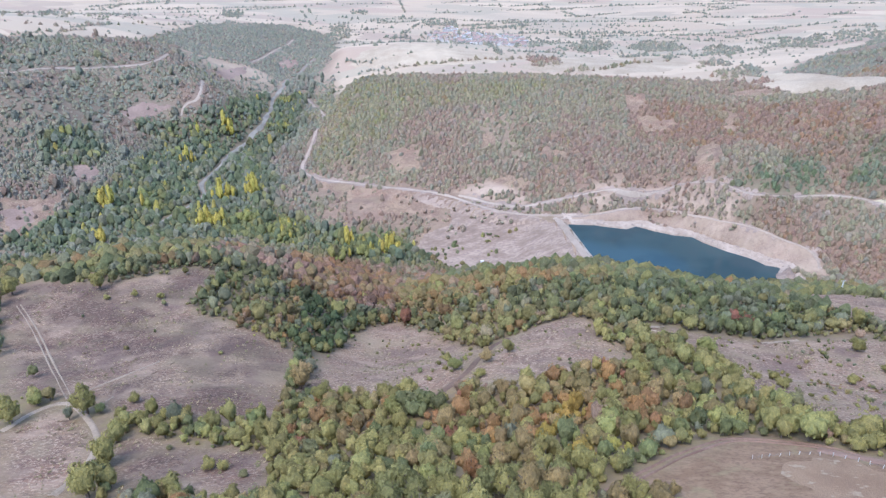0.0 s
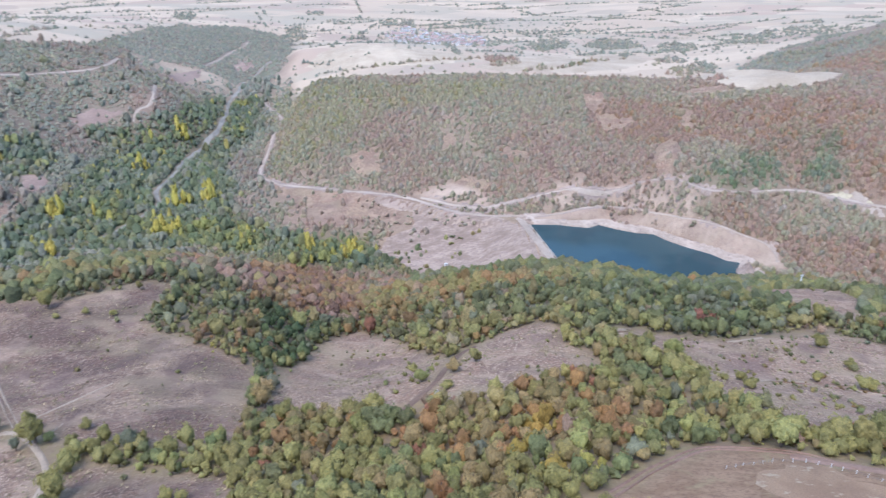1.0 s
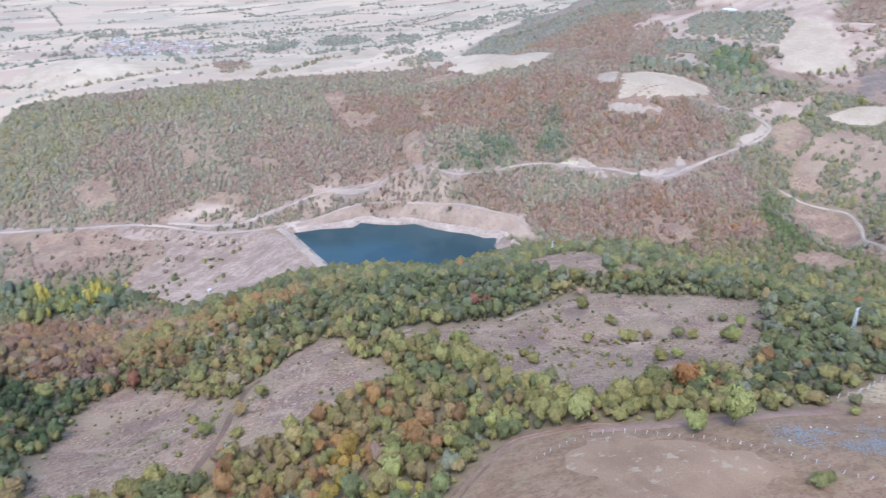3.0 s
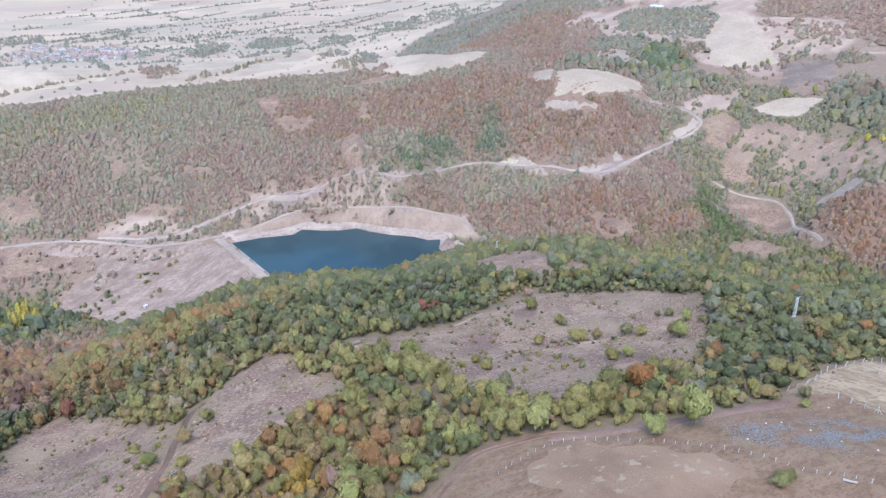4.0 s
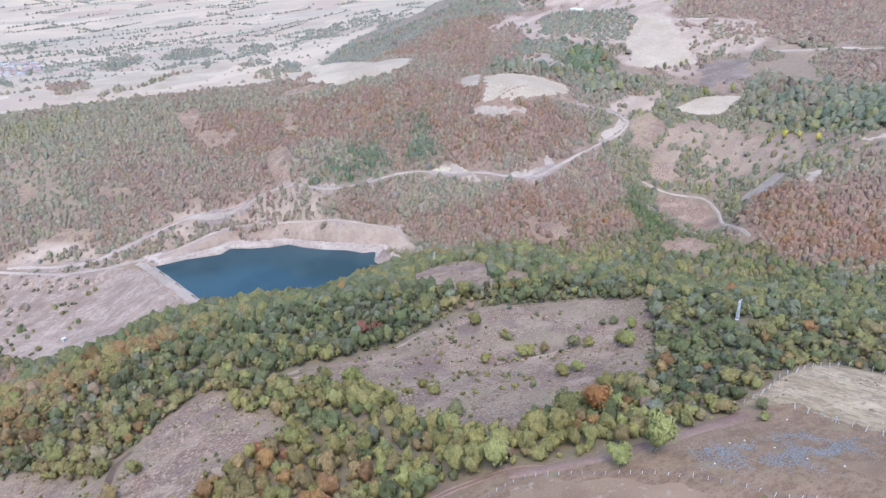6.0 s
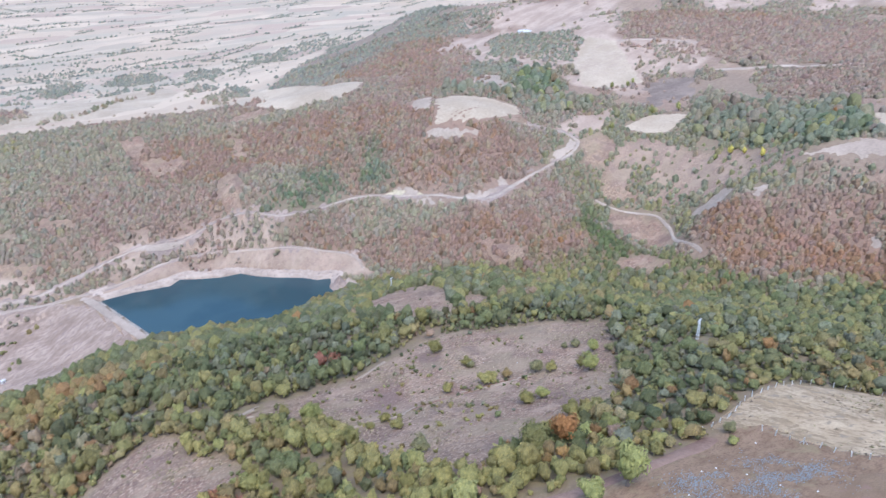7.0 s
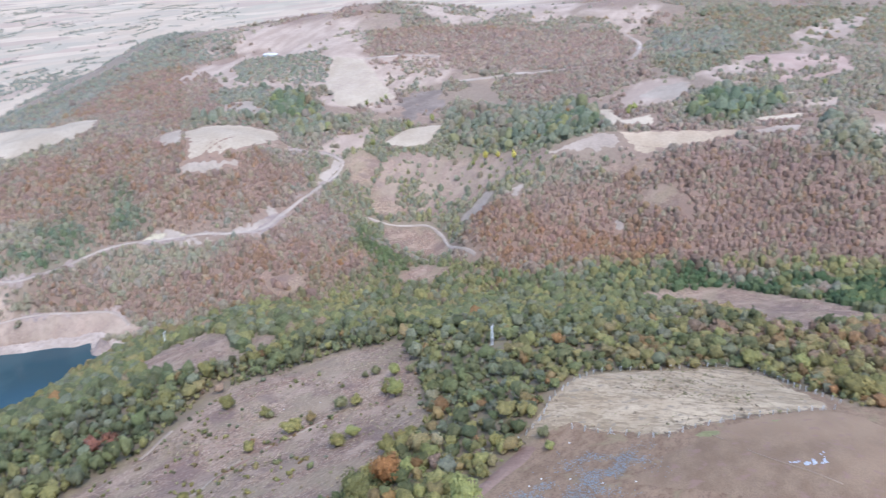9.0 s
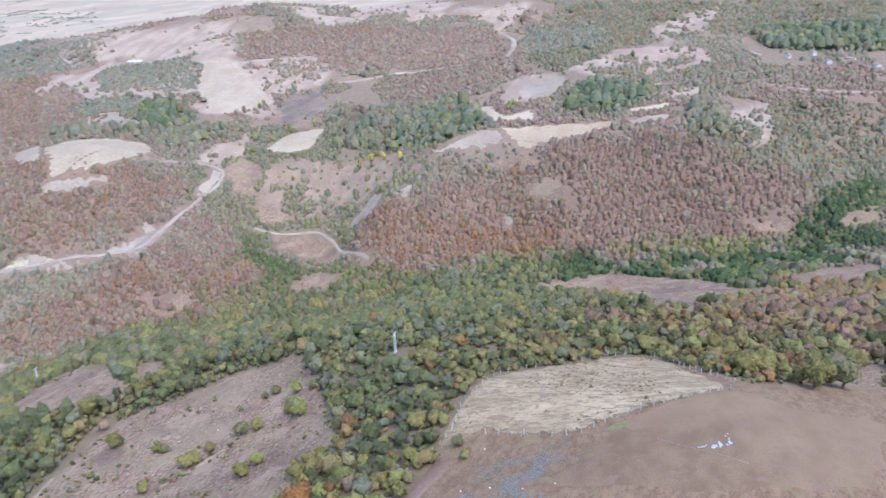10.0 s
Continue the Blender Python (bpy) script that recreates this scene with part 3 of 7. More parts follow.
PLAIN_GROVES.append(("grove", [(-147, 1662), (-91, 1757), (-73, 1654)]))
PLAIN_GROVES.append(("grove", [(-67, 1898), (29, 1923), (41, 1868), (-54, 1838)]))
PLAIN_GROVES.append(("grove", [(-267, 1986), (-212, 2054), (-206, 1975)]))
PLAIN_GROVES.append(("grove", [(-278, 1800), (-246, 1842), (-215, 1654), (-250, 1619)]))
PLAIN_GROVES.append(("grove", [(-538, 1801), (-564, 1919), (-517, 1906), (-490, 1776)]))
PLAIN_GROVES.append(("grove", [(-688, 1294), (-719, 1394), (-655, 1276)]))
PLAIN_GROVES.append(("grove", [(254, 1430), (306, 1606), (364, 1617), (348, 1513), (291, 1402), (252, 1371)]))
PLAIN_GROVES.append(("grove", [(381, 1491), (423, 1599), (506, 1607), (512, 1509), (426, 1452)]))
PLAIN_GROVES.append(("grove", [(530, 1491), (589, 1593), (637, 1529), (595, 1450)]))
PLAIN_GROVES.append(("grove", [(132, 1153), (148, 1212), (193, 1232), (189, 1143), (146, 1121)]))
PLAIN_GROVES.append(("grove", [(444, 1239), (475, 1286), (499, 1258), (462, 1170), (435, 1200)]))
PLAIN_GROVES.append(("grove", [(392, 1048), (431, 1122), (495, 1152), (462, 1039), (417, 1016)]))
PLAIN_GROVES.append(("grove", [(590, 1357), (689, 1541), (836, 1626), (984, 1649), (925, 1544), (761, 1473), (669, 1441)]))
HEDGES = []
HEDGES.append(("hedge", [(180, 1872), (260, 1930), (367, 1943), (478, 1950)]))
HEDGES.append(("hedge", [(139, 1481), (211, 1582), (250, 1594)]))
HEDGES.append(("hedge", [(505, 1717), (601, 1705), (700, 1661)]))
HEDGES.append(("hedge", [(38, 1783), (121, 1828), (203, 1827)]))
HEDGES.append(("hedge", [(286, 1656), (401, 1694), (516, 1707)]))
HEDGES.append(("hedge", [(659, 1967), (753, 1953), (841, 1924)]))
HEDGES.append(("hedge", [(108, 1847), (302, 1745)]))
HEDGES.append(("hedge", [(218, 1727), (292, 1692)]))
HEDGES.append(("hedge", [(696, 1492), (782, 1478)]))
HEDGES.append(("hedge", [(385, 1878), (542, 1845)]))
HEDGES.append(("hedge", [(-26, 2027), (110, 2072)]))
HEDGES.append(("hedge", [(143, 2113), (377, 2163)]))
HEDGES.append(("hedge", [(-188, 1915), (-68, 1941)]))
HEDGES.append(("hedge", [(-91, 1763), (-67, 1862)]))
HEDGES.append(("hedge", [(-606, 1023), (-569, 1076), (-555, 1133)]))
HEDGES.append(("hedge", [(-683, 1842), (-531, 1959), (-417, 2066)]))
HEDGES.append(("hedge", [(-557, 1354), (-499, 1425), (-477, 1699)]))
HEDGES.append(("hedge", [(-572, 1133), (-570, 1267)]))
HEDGES.append(("hedge", [(-272, 1918), (-124, 1883)]))
HEDGES.append(("hedge", [(-541, 1016), (-491, 1101)]))
HEDGES.append(("hedge", [(-290, 1662), (-236, 1639)]))
HEDGES.append(("hedge", [(-129, 1962), (168, 1921), (326, 1986)]))
HEDGES.append(("hedge", [(336, 2052), (613, 1931), (716, 1811)]))
HEDGES.append(("hedge", [(510, 1671), (648, 1623), (764, 1607)]))
HEDGES.append(("hedge", [(316, 1749), (489, 1740)]))
HEDGES.append(("hedge", [(184, 2115), (530, 2224), (853, 2188)]))
HEDGES.append(("hedge", [(383, 2476), (554, 2561), (748, 2536)]))
HEDGES.append(("hedge", [(543, 2878), (802, 2822), (933, 2634)]))
HEDGES.append(("hedge", [(700, 2234), (809, 2088)]))
HEDGES.append(("hedge", [(714, 3058), (1037, 2796)]))
HEDGES.append(("hedge", [(440, 2780), (542, 2792)]))
HEDGES.append(("hedge", [(268, 1153), (331, 1220), (357, 1241)]))
HEDGES.append(("hedge", [(86, 1475), (96, 1220)]))
HEDGES.append(("hedge", [(-168, 1225), (-127, 1197), (-113, 1207)]))
HEDGES.append(("hedge", [(5, 1158), (107, 1188), (212, 1258)]))
HEDGES.append(("hedge", [(186, 1091), (243, 1117), (289, 1162)]))
HEDGES.append(("hedge", [(391, 1260), (429, 1367)]))
HEDGES.append(("hedge", [(509, 1285), (561, 1413)]))
HEDGES.append(("hedge", [(-134, 1166), (-59, 1147), (5, 1152)]))
HEDGES.append(("hedge", [(-80, 1204), (-23, 1214)]))
HEDGES.append(("hedge", [(207, 1116), (229, 1137)]))
HEDGES.append(("hedge", [(333, 1350), (430, 1389), (486, 1364)]))
HEDGES.append(("hedge", [(116, 1290), (214, 1334)]))
FENCES = []
FENCES.append(("fence", [(147, 108), (157, 107), (167, 108), (177, 107), (187, 105), (197, 100), (208, 88), (219, 79), (227, 67), (219, 58), (202, 49), (190, 41)]))
FENCES.append(("fence", [(154, 97), (153, 91), (152, 83), (151, 75), (154, 72), (160, 66), (169, 57), (177, 48), (183, 42)]))
FENCES.append(("fence", [(66, 115), (75, 117), (84, 116), (92, 106), (99, 97), (104, 89), (107, 83), (109, 77), (114, 72), (116, 67)]))
SPOTS = []
SPOTS.append(("houses", [(883, -12), (901, -38), (873, -51), (891, -74), (872, -96), (1016, -111), (1030, -72), (1015, -33)]))
SPOTS.append(("tank", [(797, 801)]))
SPOTS.append(("valve_house", [(34, 552)]))
SPOTS.append(("pile", [(144, 45)]))
SPOTS.append(("pipe", [(112, 72), (113, 70)]))
SPOTS.append(("log", [(7, 187), (9, 192)]))
SPOTS.append(("white_stones", [(127, 94), (147, 95), (128, 88), (123, 95), (111, 91), (129, 75), (127, 81), (175, 216), (183, 205)]))
SPOTS.append(("outlet", [(34, 548), (27, 533), (18, 534)]))
SPOTS.append(("mound", [(269, 485)]))
DEBRIS = [(113, 96), (121, 96), (129, 92), (140, 92), (146, 87), (146, 77), (136, 73), (125, 76), (118, 84), (109, 91)]
# stands of poplars by the river: x, y, half the width, kind
POPLARS = [
    (-234, 698, 13, "yellow"), (-229, 635, 15, "yellow"), (-191, 637, 9, "lime"), (-155, 616, 14, "lime"), (-308, 810, 9, "yellow"),
    (-283, 910, 10, "yellow"), (-344, 664, 9, "yellow"), (-91, 564, 10, "lime"), (-49, 578, 10, "yellow"), (-204, 703, 8, "yellow"),
    (-317, 876, 6, "lime"), (-246, 1093, 9, "lime"), (-223, 959, 9, "lime"), (-85, 583, 5, "yellow"), (-147, 601, 8, "lime"),
    (-305, 670, 5, "lime"), (-317, 589, 4, "yellow"), (-68, 569, 8, "lime"), (-213, 732, 5, "yellow"),
]
# bright trees of the upland groves: x, y, kind
GROVE_TREES = [
    (657, 529, "lime"), (672, 519, "lime"), (683, 520, "lime"), (678, 316, "yellow"), (671, 310, "yellow"), (648, 334, "yellow"),
    (651, 340, "yellow"), (661, 293, "orange"), (634, 374, "orange"), (626, 452, "lime"), (648, 437, "lime"), (595, 293, "tan"),
    (660, 233, "lime"), (663, 230, "lime"), (651, 232, "lime"), (587, 343, "yellow"), (586, 329, "yellow"), (575, 308, "yellow"),
    (580, 352, "lime"), (573, 461, "lime"), (661, 143, "lime"), (669, 142, "lime"), (666, 233, "lime"), (966, -28, "yellow"),
    (960, -33, "yellow"), (845, 146, "fresh"), (786, 85, "lime"), (785, -32, "lime"),
]
# clumps of one colour in the near wood: x, y, reach, kind
ACCENTS_A = [
    (0.8, 145.5, 4, "red"),
    (0.9, 163.9, 6, "rust"),
    (4.7, 170.6, 5, "orange"),
    (24, 147.8, 4, "rust"),
    (34.7, 161.7, 4, "orange"),
    (7.9, 114.7, 5, "rust"),
    (15.2, 113.8, 4, "tan"),
    (63.1, 161.1, 6, "tan"),
    (49.3, 134.8, 4, "tan"),
    (31.7, 145.5, 5, "gold"),
    (25.6, 131.3, 4, "gold"),
    (37, 151.4, 4, "gold"),
    (31.3, 107.3, 2.2, "yellow"),
    (39.5, 108.3, 2.4, "yellow"),
    (31.4, 112.8, 4, "gold"),
    (68.6, 135.1, 3, "lime"),
    (-31.8, 115.8, 5, "lime"),
    (-78.9, 245.9, 3, "yellow"),
    (-1.9, 127.8, 4, "tan"),
    (62.1, 143.1, 4, "rust"),
]
ACCENTS_B = [
    (-9.7, 107, 9, "green"),
    (-21.6, 144.1, 10, "olive"),
    (-7.7, 172.6, 8, "green"),
    (38.2, 112.8, 6, "green"),
    (74.3, 193.3, 8, "green"),
    (133.1, 269, 6, "red"),
    (31.7, 159.6, 4, "orange"),
    (34, 146.3, 6, "gold"),
    (24, 149, 4, "rust"),
    (37.6, 114.8, 3, "yellow"),
    (57.2, 160, 7, "tan"),
    (46.8, 149.5, 5, "tan"),
    (47.7, 136.7, 4, "rust"),
    (27.9, 129.6, 5, "gold"),
    (82.5, 124.3, 3, "lime"),
    (110.2, 122.4, 4, "orange"),
    (93.5, 99.7, 3, "tan"),
]
LONE_TREES_A = [
    (-203.1, 288.4, 4.1, "olive"),
    (-160.4, 287.4, 5.0, "olive"),
    (-153.2, 278.0, 2.0, "olive"),
    (-141.3, 280.5, 2.0, "olive"),
    (-129.0, 279.0, 2.2, "olive"),
    (-133.9, 171.5, 5.4, "olive"),
    (-132.4, 183.5, 3.0, "lime"),
    (-112.8, 176.7, 4.5, "olive"),
    (-100.3, 183.4, 2.5, "olive"),
    (-91.6, 146.2, 6.6, "olive"),
    (-64.3, 123.3, 3.5, "olive"),
    (-96.0, 167.3, 2.9, "olive"),
    (-85.5, 224.5, 1.1, "green"),
    (-77.4, 153.2, 1.1, "grey"),
    (-61.0, 138.8, 2.4, "olive"),
    (-56.8, 137.3, 1.8, "olive"),
    (-49.9, 131.9, 1.5, "grey"),
    (-88.1, 128.7, 4.9, "olive"),
]
LONE_TREES_B = [
    (-49.6, 200.5, 6.4, "tan"),
    (-40.5, 188.5, 3.9, "olive"),
    (-16.9, 178.2, 2.4, "lime"),
    (8.2, 178.5, 3.6, "grey"),
    (15.2, 206.5, 3.1, "tan"),
    (1.3, 224.9, 2.2, "olive"),
    (169.9, 241.3, 3.8, "olive"),
    (168.4, 216.9, 1.9, "grey"),
    (179.5, 192.1, 3.2, "grey"),
    (182.9, 187.2, 2.5, "olive"),
    (188.6, 174.1, 3.8, "lime"),
    (206.0, 186.3, 2.9, "lime"),
    (163.1, 199.6, 3.2, "olive"),
    (146.4, 204.8, 2.4, "olive"),
    (152.0, 171.5, 3.2, "olive"),
    (158.4, 169.9, 2.9, "lime"),
    (144.0, 145.9, 3.3, "olive"),
    (114.9, 134.8, 5.7, "green"),
]
LONE_TREES_C = [
    (123.2, 131.3, 4.8, "orange"),
    (98.3, 104.4, 3.1, "lime"),
    (107.2, 102.1, 4.1, "lime"),
    (87.2, 128.0, 1.9, "lime"),
    (91.5, 120.3, 2.4, "olive"),
    (115.1, 200.5, 2.3, "olive"),
    (114.0, 191.3, 2.6, "olive"),
    (208.1, 196.8, 2.5, "grey"),
    (207.3, 179.5, 2.4, "grey"),
    (190.8, 179.9, 2.5, "olive"),
    (108.5, 199.3, 1.8, "olive"),
    (80.8, 214.5, 3.0, "lime"),
    (43.2, 180.4, 2.5, "tan"),
    (64.4, 195.4, 2.2, "lime"),
    (101.0, 77.0, 2.2, "green"),
    (104.5, 77.3, 1.4, "green"),
    (149.5, 102.5, 1.8, "grey"),
    (123.9, 137.9, 3.3, "olive"),
]
LONE_TREES_D = [
    (104.0, 166.0, 3.1, "grey"),
    (97.7, 219.3, 4.2, "lime"),
    (12.0, 192.7, 2.5, "olive"),
    (4.0, 202.9, 3.1, "lime"),
    (143.4, 98.6, 1.5, "lime"),
    (160.9, 200.4, 3.5, "olive"),
    (168.6, 219.0, 2.6, "olive"),
    (192.7, 279.2, 6.7, "olive"),
    (210.6, 268.3, 4.0, "olive"),
    (204.7, 199.4, 1.8, "grey"),
    (221.4, 186.6, 3.4, "grey"),
    (170.4, 198.3, 2.3, "tan"),
    (223.9, 40.5, 3.8, "olive"),
    (194.4, 21.9, 6.6, "olive"),
    (199.2, 14.7, 4.3, "grey"),
    (-30.4, 647.3, 5.9, "grey"),
    (-24.6, 628.5, 5.3, "grey"),
    (-26.2, 607.3, 5.7, "river"),
]
LONE_TREES_E = [
    (-9.0, 620.3, 3.7, "grey"),
    (2.2, 621.6, 5.2, "grey"),
    (9.3, 624.2, 4.2, "dry_olive"),
    (-36.0, 624.3, 4.7, "dry_olive"),
    (-17.6, 608.6, 4.1, "grey"),
    (-39.3, 644.0, 5.4, "grey"),
    (-31.3, 600.6, 6.2, "river"),
    (2.3, 599.5, 4.6, "dry_olive"),
    (5.1, 591.6, 3.5, "grey"),
    (22.5, 621.9, 3.6, "dry_olive"),
    (30.3, 616.3, 4.1, "grey"),
    (39.6, 608.1, 4.1, "dry_olive"),
    (47.3, 602.3, 5.1, "grey"),
    (56.1, 600.4, 3.6, "dry_olive"),
    (63.4, 598.2, 3.5, "grey"),
    (39.6, 589.5, 2.5, "grey"),
    (47.5, 585.4, 2.5, "grey"),
    (11.6, 581.9, 2.2, "grey"),
]
LONE_TREES_F = [
    (41.8, 580.9, 2.0, "grey"),
    (33.2, 628.6, 3.7, "dry_olive"),
    (51.5, 617.4, 3.6, "hazed_tan"),
    (60.3, 615.3, 3.1, "grey"),
    (69.1, 613.1, 3.6, "hazed_tan"),
    (79.8, 608.5, 3.6, "grey"),
    (88.5, 605.7, 3.1, "grey"),
    (-1.4, 650.5, 2.4, "dry_olive"),
    (-13.0, 671.5, 7.2, "grey"),
    (35.9, 650.4, 5.4, "river"),
    (13.3, 664.8, 5.5, "grey"),
    (-28.0, 578.1, 6.0, "river"),
    (-19.2, 569.6, 6.4, "river"),
    (-9.0, 554.4, 5.8, "river"),
    (0.6, 552.8, 4.8, "fresh"),
    (14.3, 549.7, 4.3, "river"),
    (-30.6, 590.8, 4.6, "river"),
    (-15.3, 550.5, 4.8, "fresh"),
]
LONE_TREES_G = [
    (186.4, 583.0, 2.1, "grey"),
    (219.0, 564.3, 2.1, "grey"),
    (243.3, 541.8, 2.1, "dry_olive"),
    (226.5, 579.9, 4.2, "dry_olive"),
    (125.2, 604.3, 3.2, "dry_olive"),
    (137.7, 601.0, 3.7, "grey"),
    (154.9, 599.9, 3.7, "hazed_tan"),
    (167.5, 596.5, 4.3, "dry_olive"),
    (183.8, 601.2, 3.8, "hazed_tan"),
    (195.8, 596.0, 4.3, "grey"),
    (207.0, 592.6, 3.8, "hazed_tan"),
    (216.9, 586.4, 4.3, "dry_olive"),
    (224.6, 576.4, 4.2, "hazed_tan"),
]


# ---- materials ----
class Nodes:
    """A short way to write node materials."""

    def __init__(self, name, rough=0.9, spec=0.2):
        self.mat = bpy.data.materials.new(name)
        self.mat.use_nodes = True
        self.t = self.mat.node_tree
        self.bsdf = self.t.nodes["Principled BSDF"]
        self.bsdf.inputs["Roughness"].default_value = rough
        self.bsdf.inputs["Specular IOR Level"].default_value = spec
        self.pos = self.t.nodes.new("ShaderNodeNewGeometry").outputs["Position"]

    def put(self, socket, value):
        if hasattr(value, "is_output"):
            self.t.links.new(value, socket)
        else:
            socket.default_value = value

    def noise(self, size, detail=3.0, stretch=None, seed=0.0, dist=0.0):
        n = self.t.nodes.new("ShaderNodeTexNoise")
        m = self.t.nodes.new("ShaderNodeMapping")
        self.t.links.new(self.pos, m.inputs[0])
        k = stretch or (1, 1, 1)
        m.inputs["Scale"].default_value = [c / size for c in k]
        m.inputs["Location"].default_value = (seed, seed * 1.7, 0)
        self.t.links.new(m.outputs[0], n.inputs["Vector"])
        n.inputs["Scale"].default_value, n.inputs["Detail"].default_value, n.inputs["Distortion"].default_value = 1.0, detail, dist
        return n.outputs["Fac"]

    def ramp(self, fac, lo, hi, a=0.0, b=1.0):
        n = self.t.nodes.new("ShaderNodeMapRange")
        n.interpolation_type = "SMOOTHSTEP"
        self.put(n.inputs[0], fac)
        n.inputs[1].default_value, n.inputs[2].default_value, n.inputs[3].default_value, n.inputs[4].default_value = lo, hi, a, b
        return n.outputs[0]

    def mix(self, fac, a, b, mode="MIX"):
        n = self.t.nodes.new("ShaderNodeMix")
        n.data_type, n.blend_type = "RGBA", mode
        self.put(n.inputs[0], fac)
        for socket, v in ((n.inputs[6], a), (n.inputs[7], b)):
            self.put(socket, v if hasattr(v, "is_output") else (*v, 1.0))
        return n.outputs[2]

    def math(self, op, a, b=0.0):
        n = self.t.nodes.new("ShaderNodeMath")
        n.operation = op
        self.put(n.inputs[0], a)
        self.put(n.inputs[1], b)
        return n.outputs[0]

    def attr(self, name, color=False):
        n = self.t.nodes.new("ShaderNodeAttribute")
        n.attribute_name = name
        return n.outputs["Color" if color else "Fac"]

    def bump(self, height, strength=0.4, distance=0.3):
        n = self.t.nodes.new("ShaderNodeBump")
        n.inputs["Strength"].default_value, n.inputs["Distance"].default_value = strength, distance
        self.t.links.new(height, n.inputs["Height"])
        self.t.links.new(n.outputs[0], self.bsdf.inputs["Normal"])

    def done(self, color):
        self.put(self.bsdf.inputs["Base Color"], color if hasattr(color, "is_output") else (*color, 1.0))
        return self.mat


def earth(name, low, high, size=12.0, fine=1.2, stretch=None, spots=None, rough=0.95, bump=0.5, rows=False):
    """Soil, straw or gravel: two colours at a coarse and a fine scale, with optional spots of a third."""
    n = Nodes(name, rough)
    low, high = [tuple(0.74 * v * w for v, w in zip(t, (1.02, 0.97, 0.88))) for t in (low, high)]
    c = n.mix(n.ramp(n.noise(size, 4, stretch), 0.35, 0.65), low, high)
    c = n.mix(n.ramp(n.noise(fine, 3, stretch, 5), 0.3, 0.75, 0.0, 0.55), c, tuple(0.62 * v for v in low))
    c = n.mix(n.ramp(n.noise(size * 4.3, 3, None, 9), 0.42, 0.7, 0.0, 0.5), c, tuple(min(1, 1.25 * v) for v in high))
    if rows:
        # mown swaths lying across the slope
        c = n.mix(n.ramp(n.noise(4.5, 5, (1.9, 0.6, 1), 41, 0.4), 0.50, 0.64, 0.0, 0.6), c, tuple(0.62 * v for v in low))
        c = n.mix(n.ramp(n.noise(2.0, 4, (1.6, 0.7, 1), 43, 0.4), 0.52, 0.64, 0.0, 0.65), c, tuple(0.6 * v for v in low))
    if spots:
        c = n.mix(n.ramp(n.noise(2.6, 2, None, 21), 0.58, 0.7, 0.0, 0.85), c, spots)
    n.bump(n.noise(fine, 4, stretch, 5), bump, 0.25)
    return n.done(c)


def plain_color(name, color, rough=0.6, metal=0.0, wear=0.25):
    n = Nodes(name, rough, 0.4)
    n.bsdf.inputs["Metallic"].default_value = metal
    c = n.mix(n.ramp(n.noise(0.5, 4), 0.35, 0.7, 0.0, wear), color, tuple(0.5 * v for v in color))
    return n.done(c)


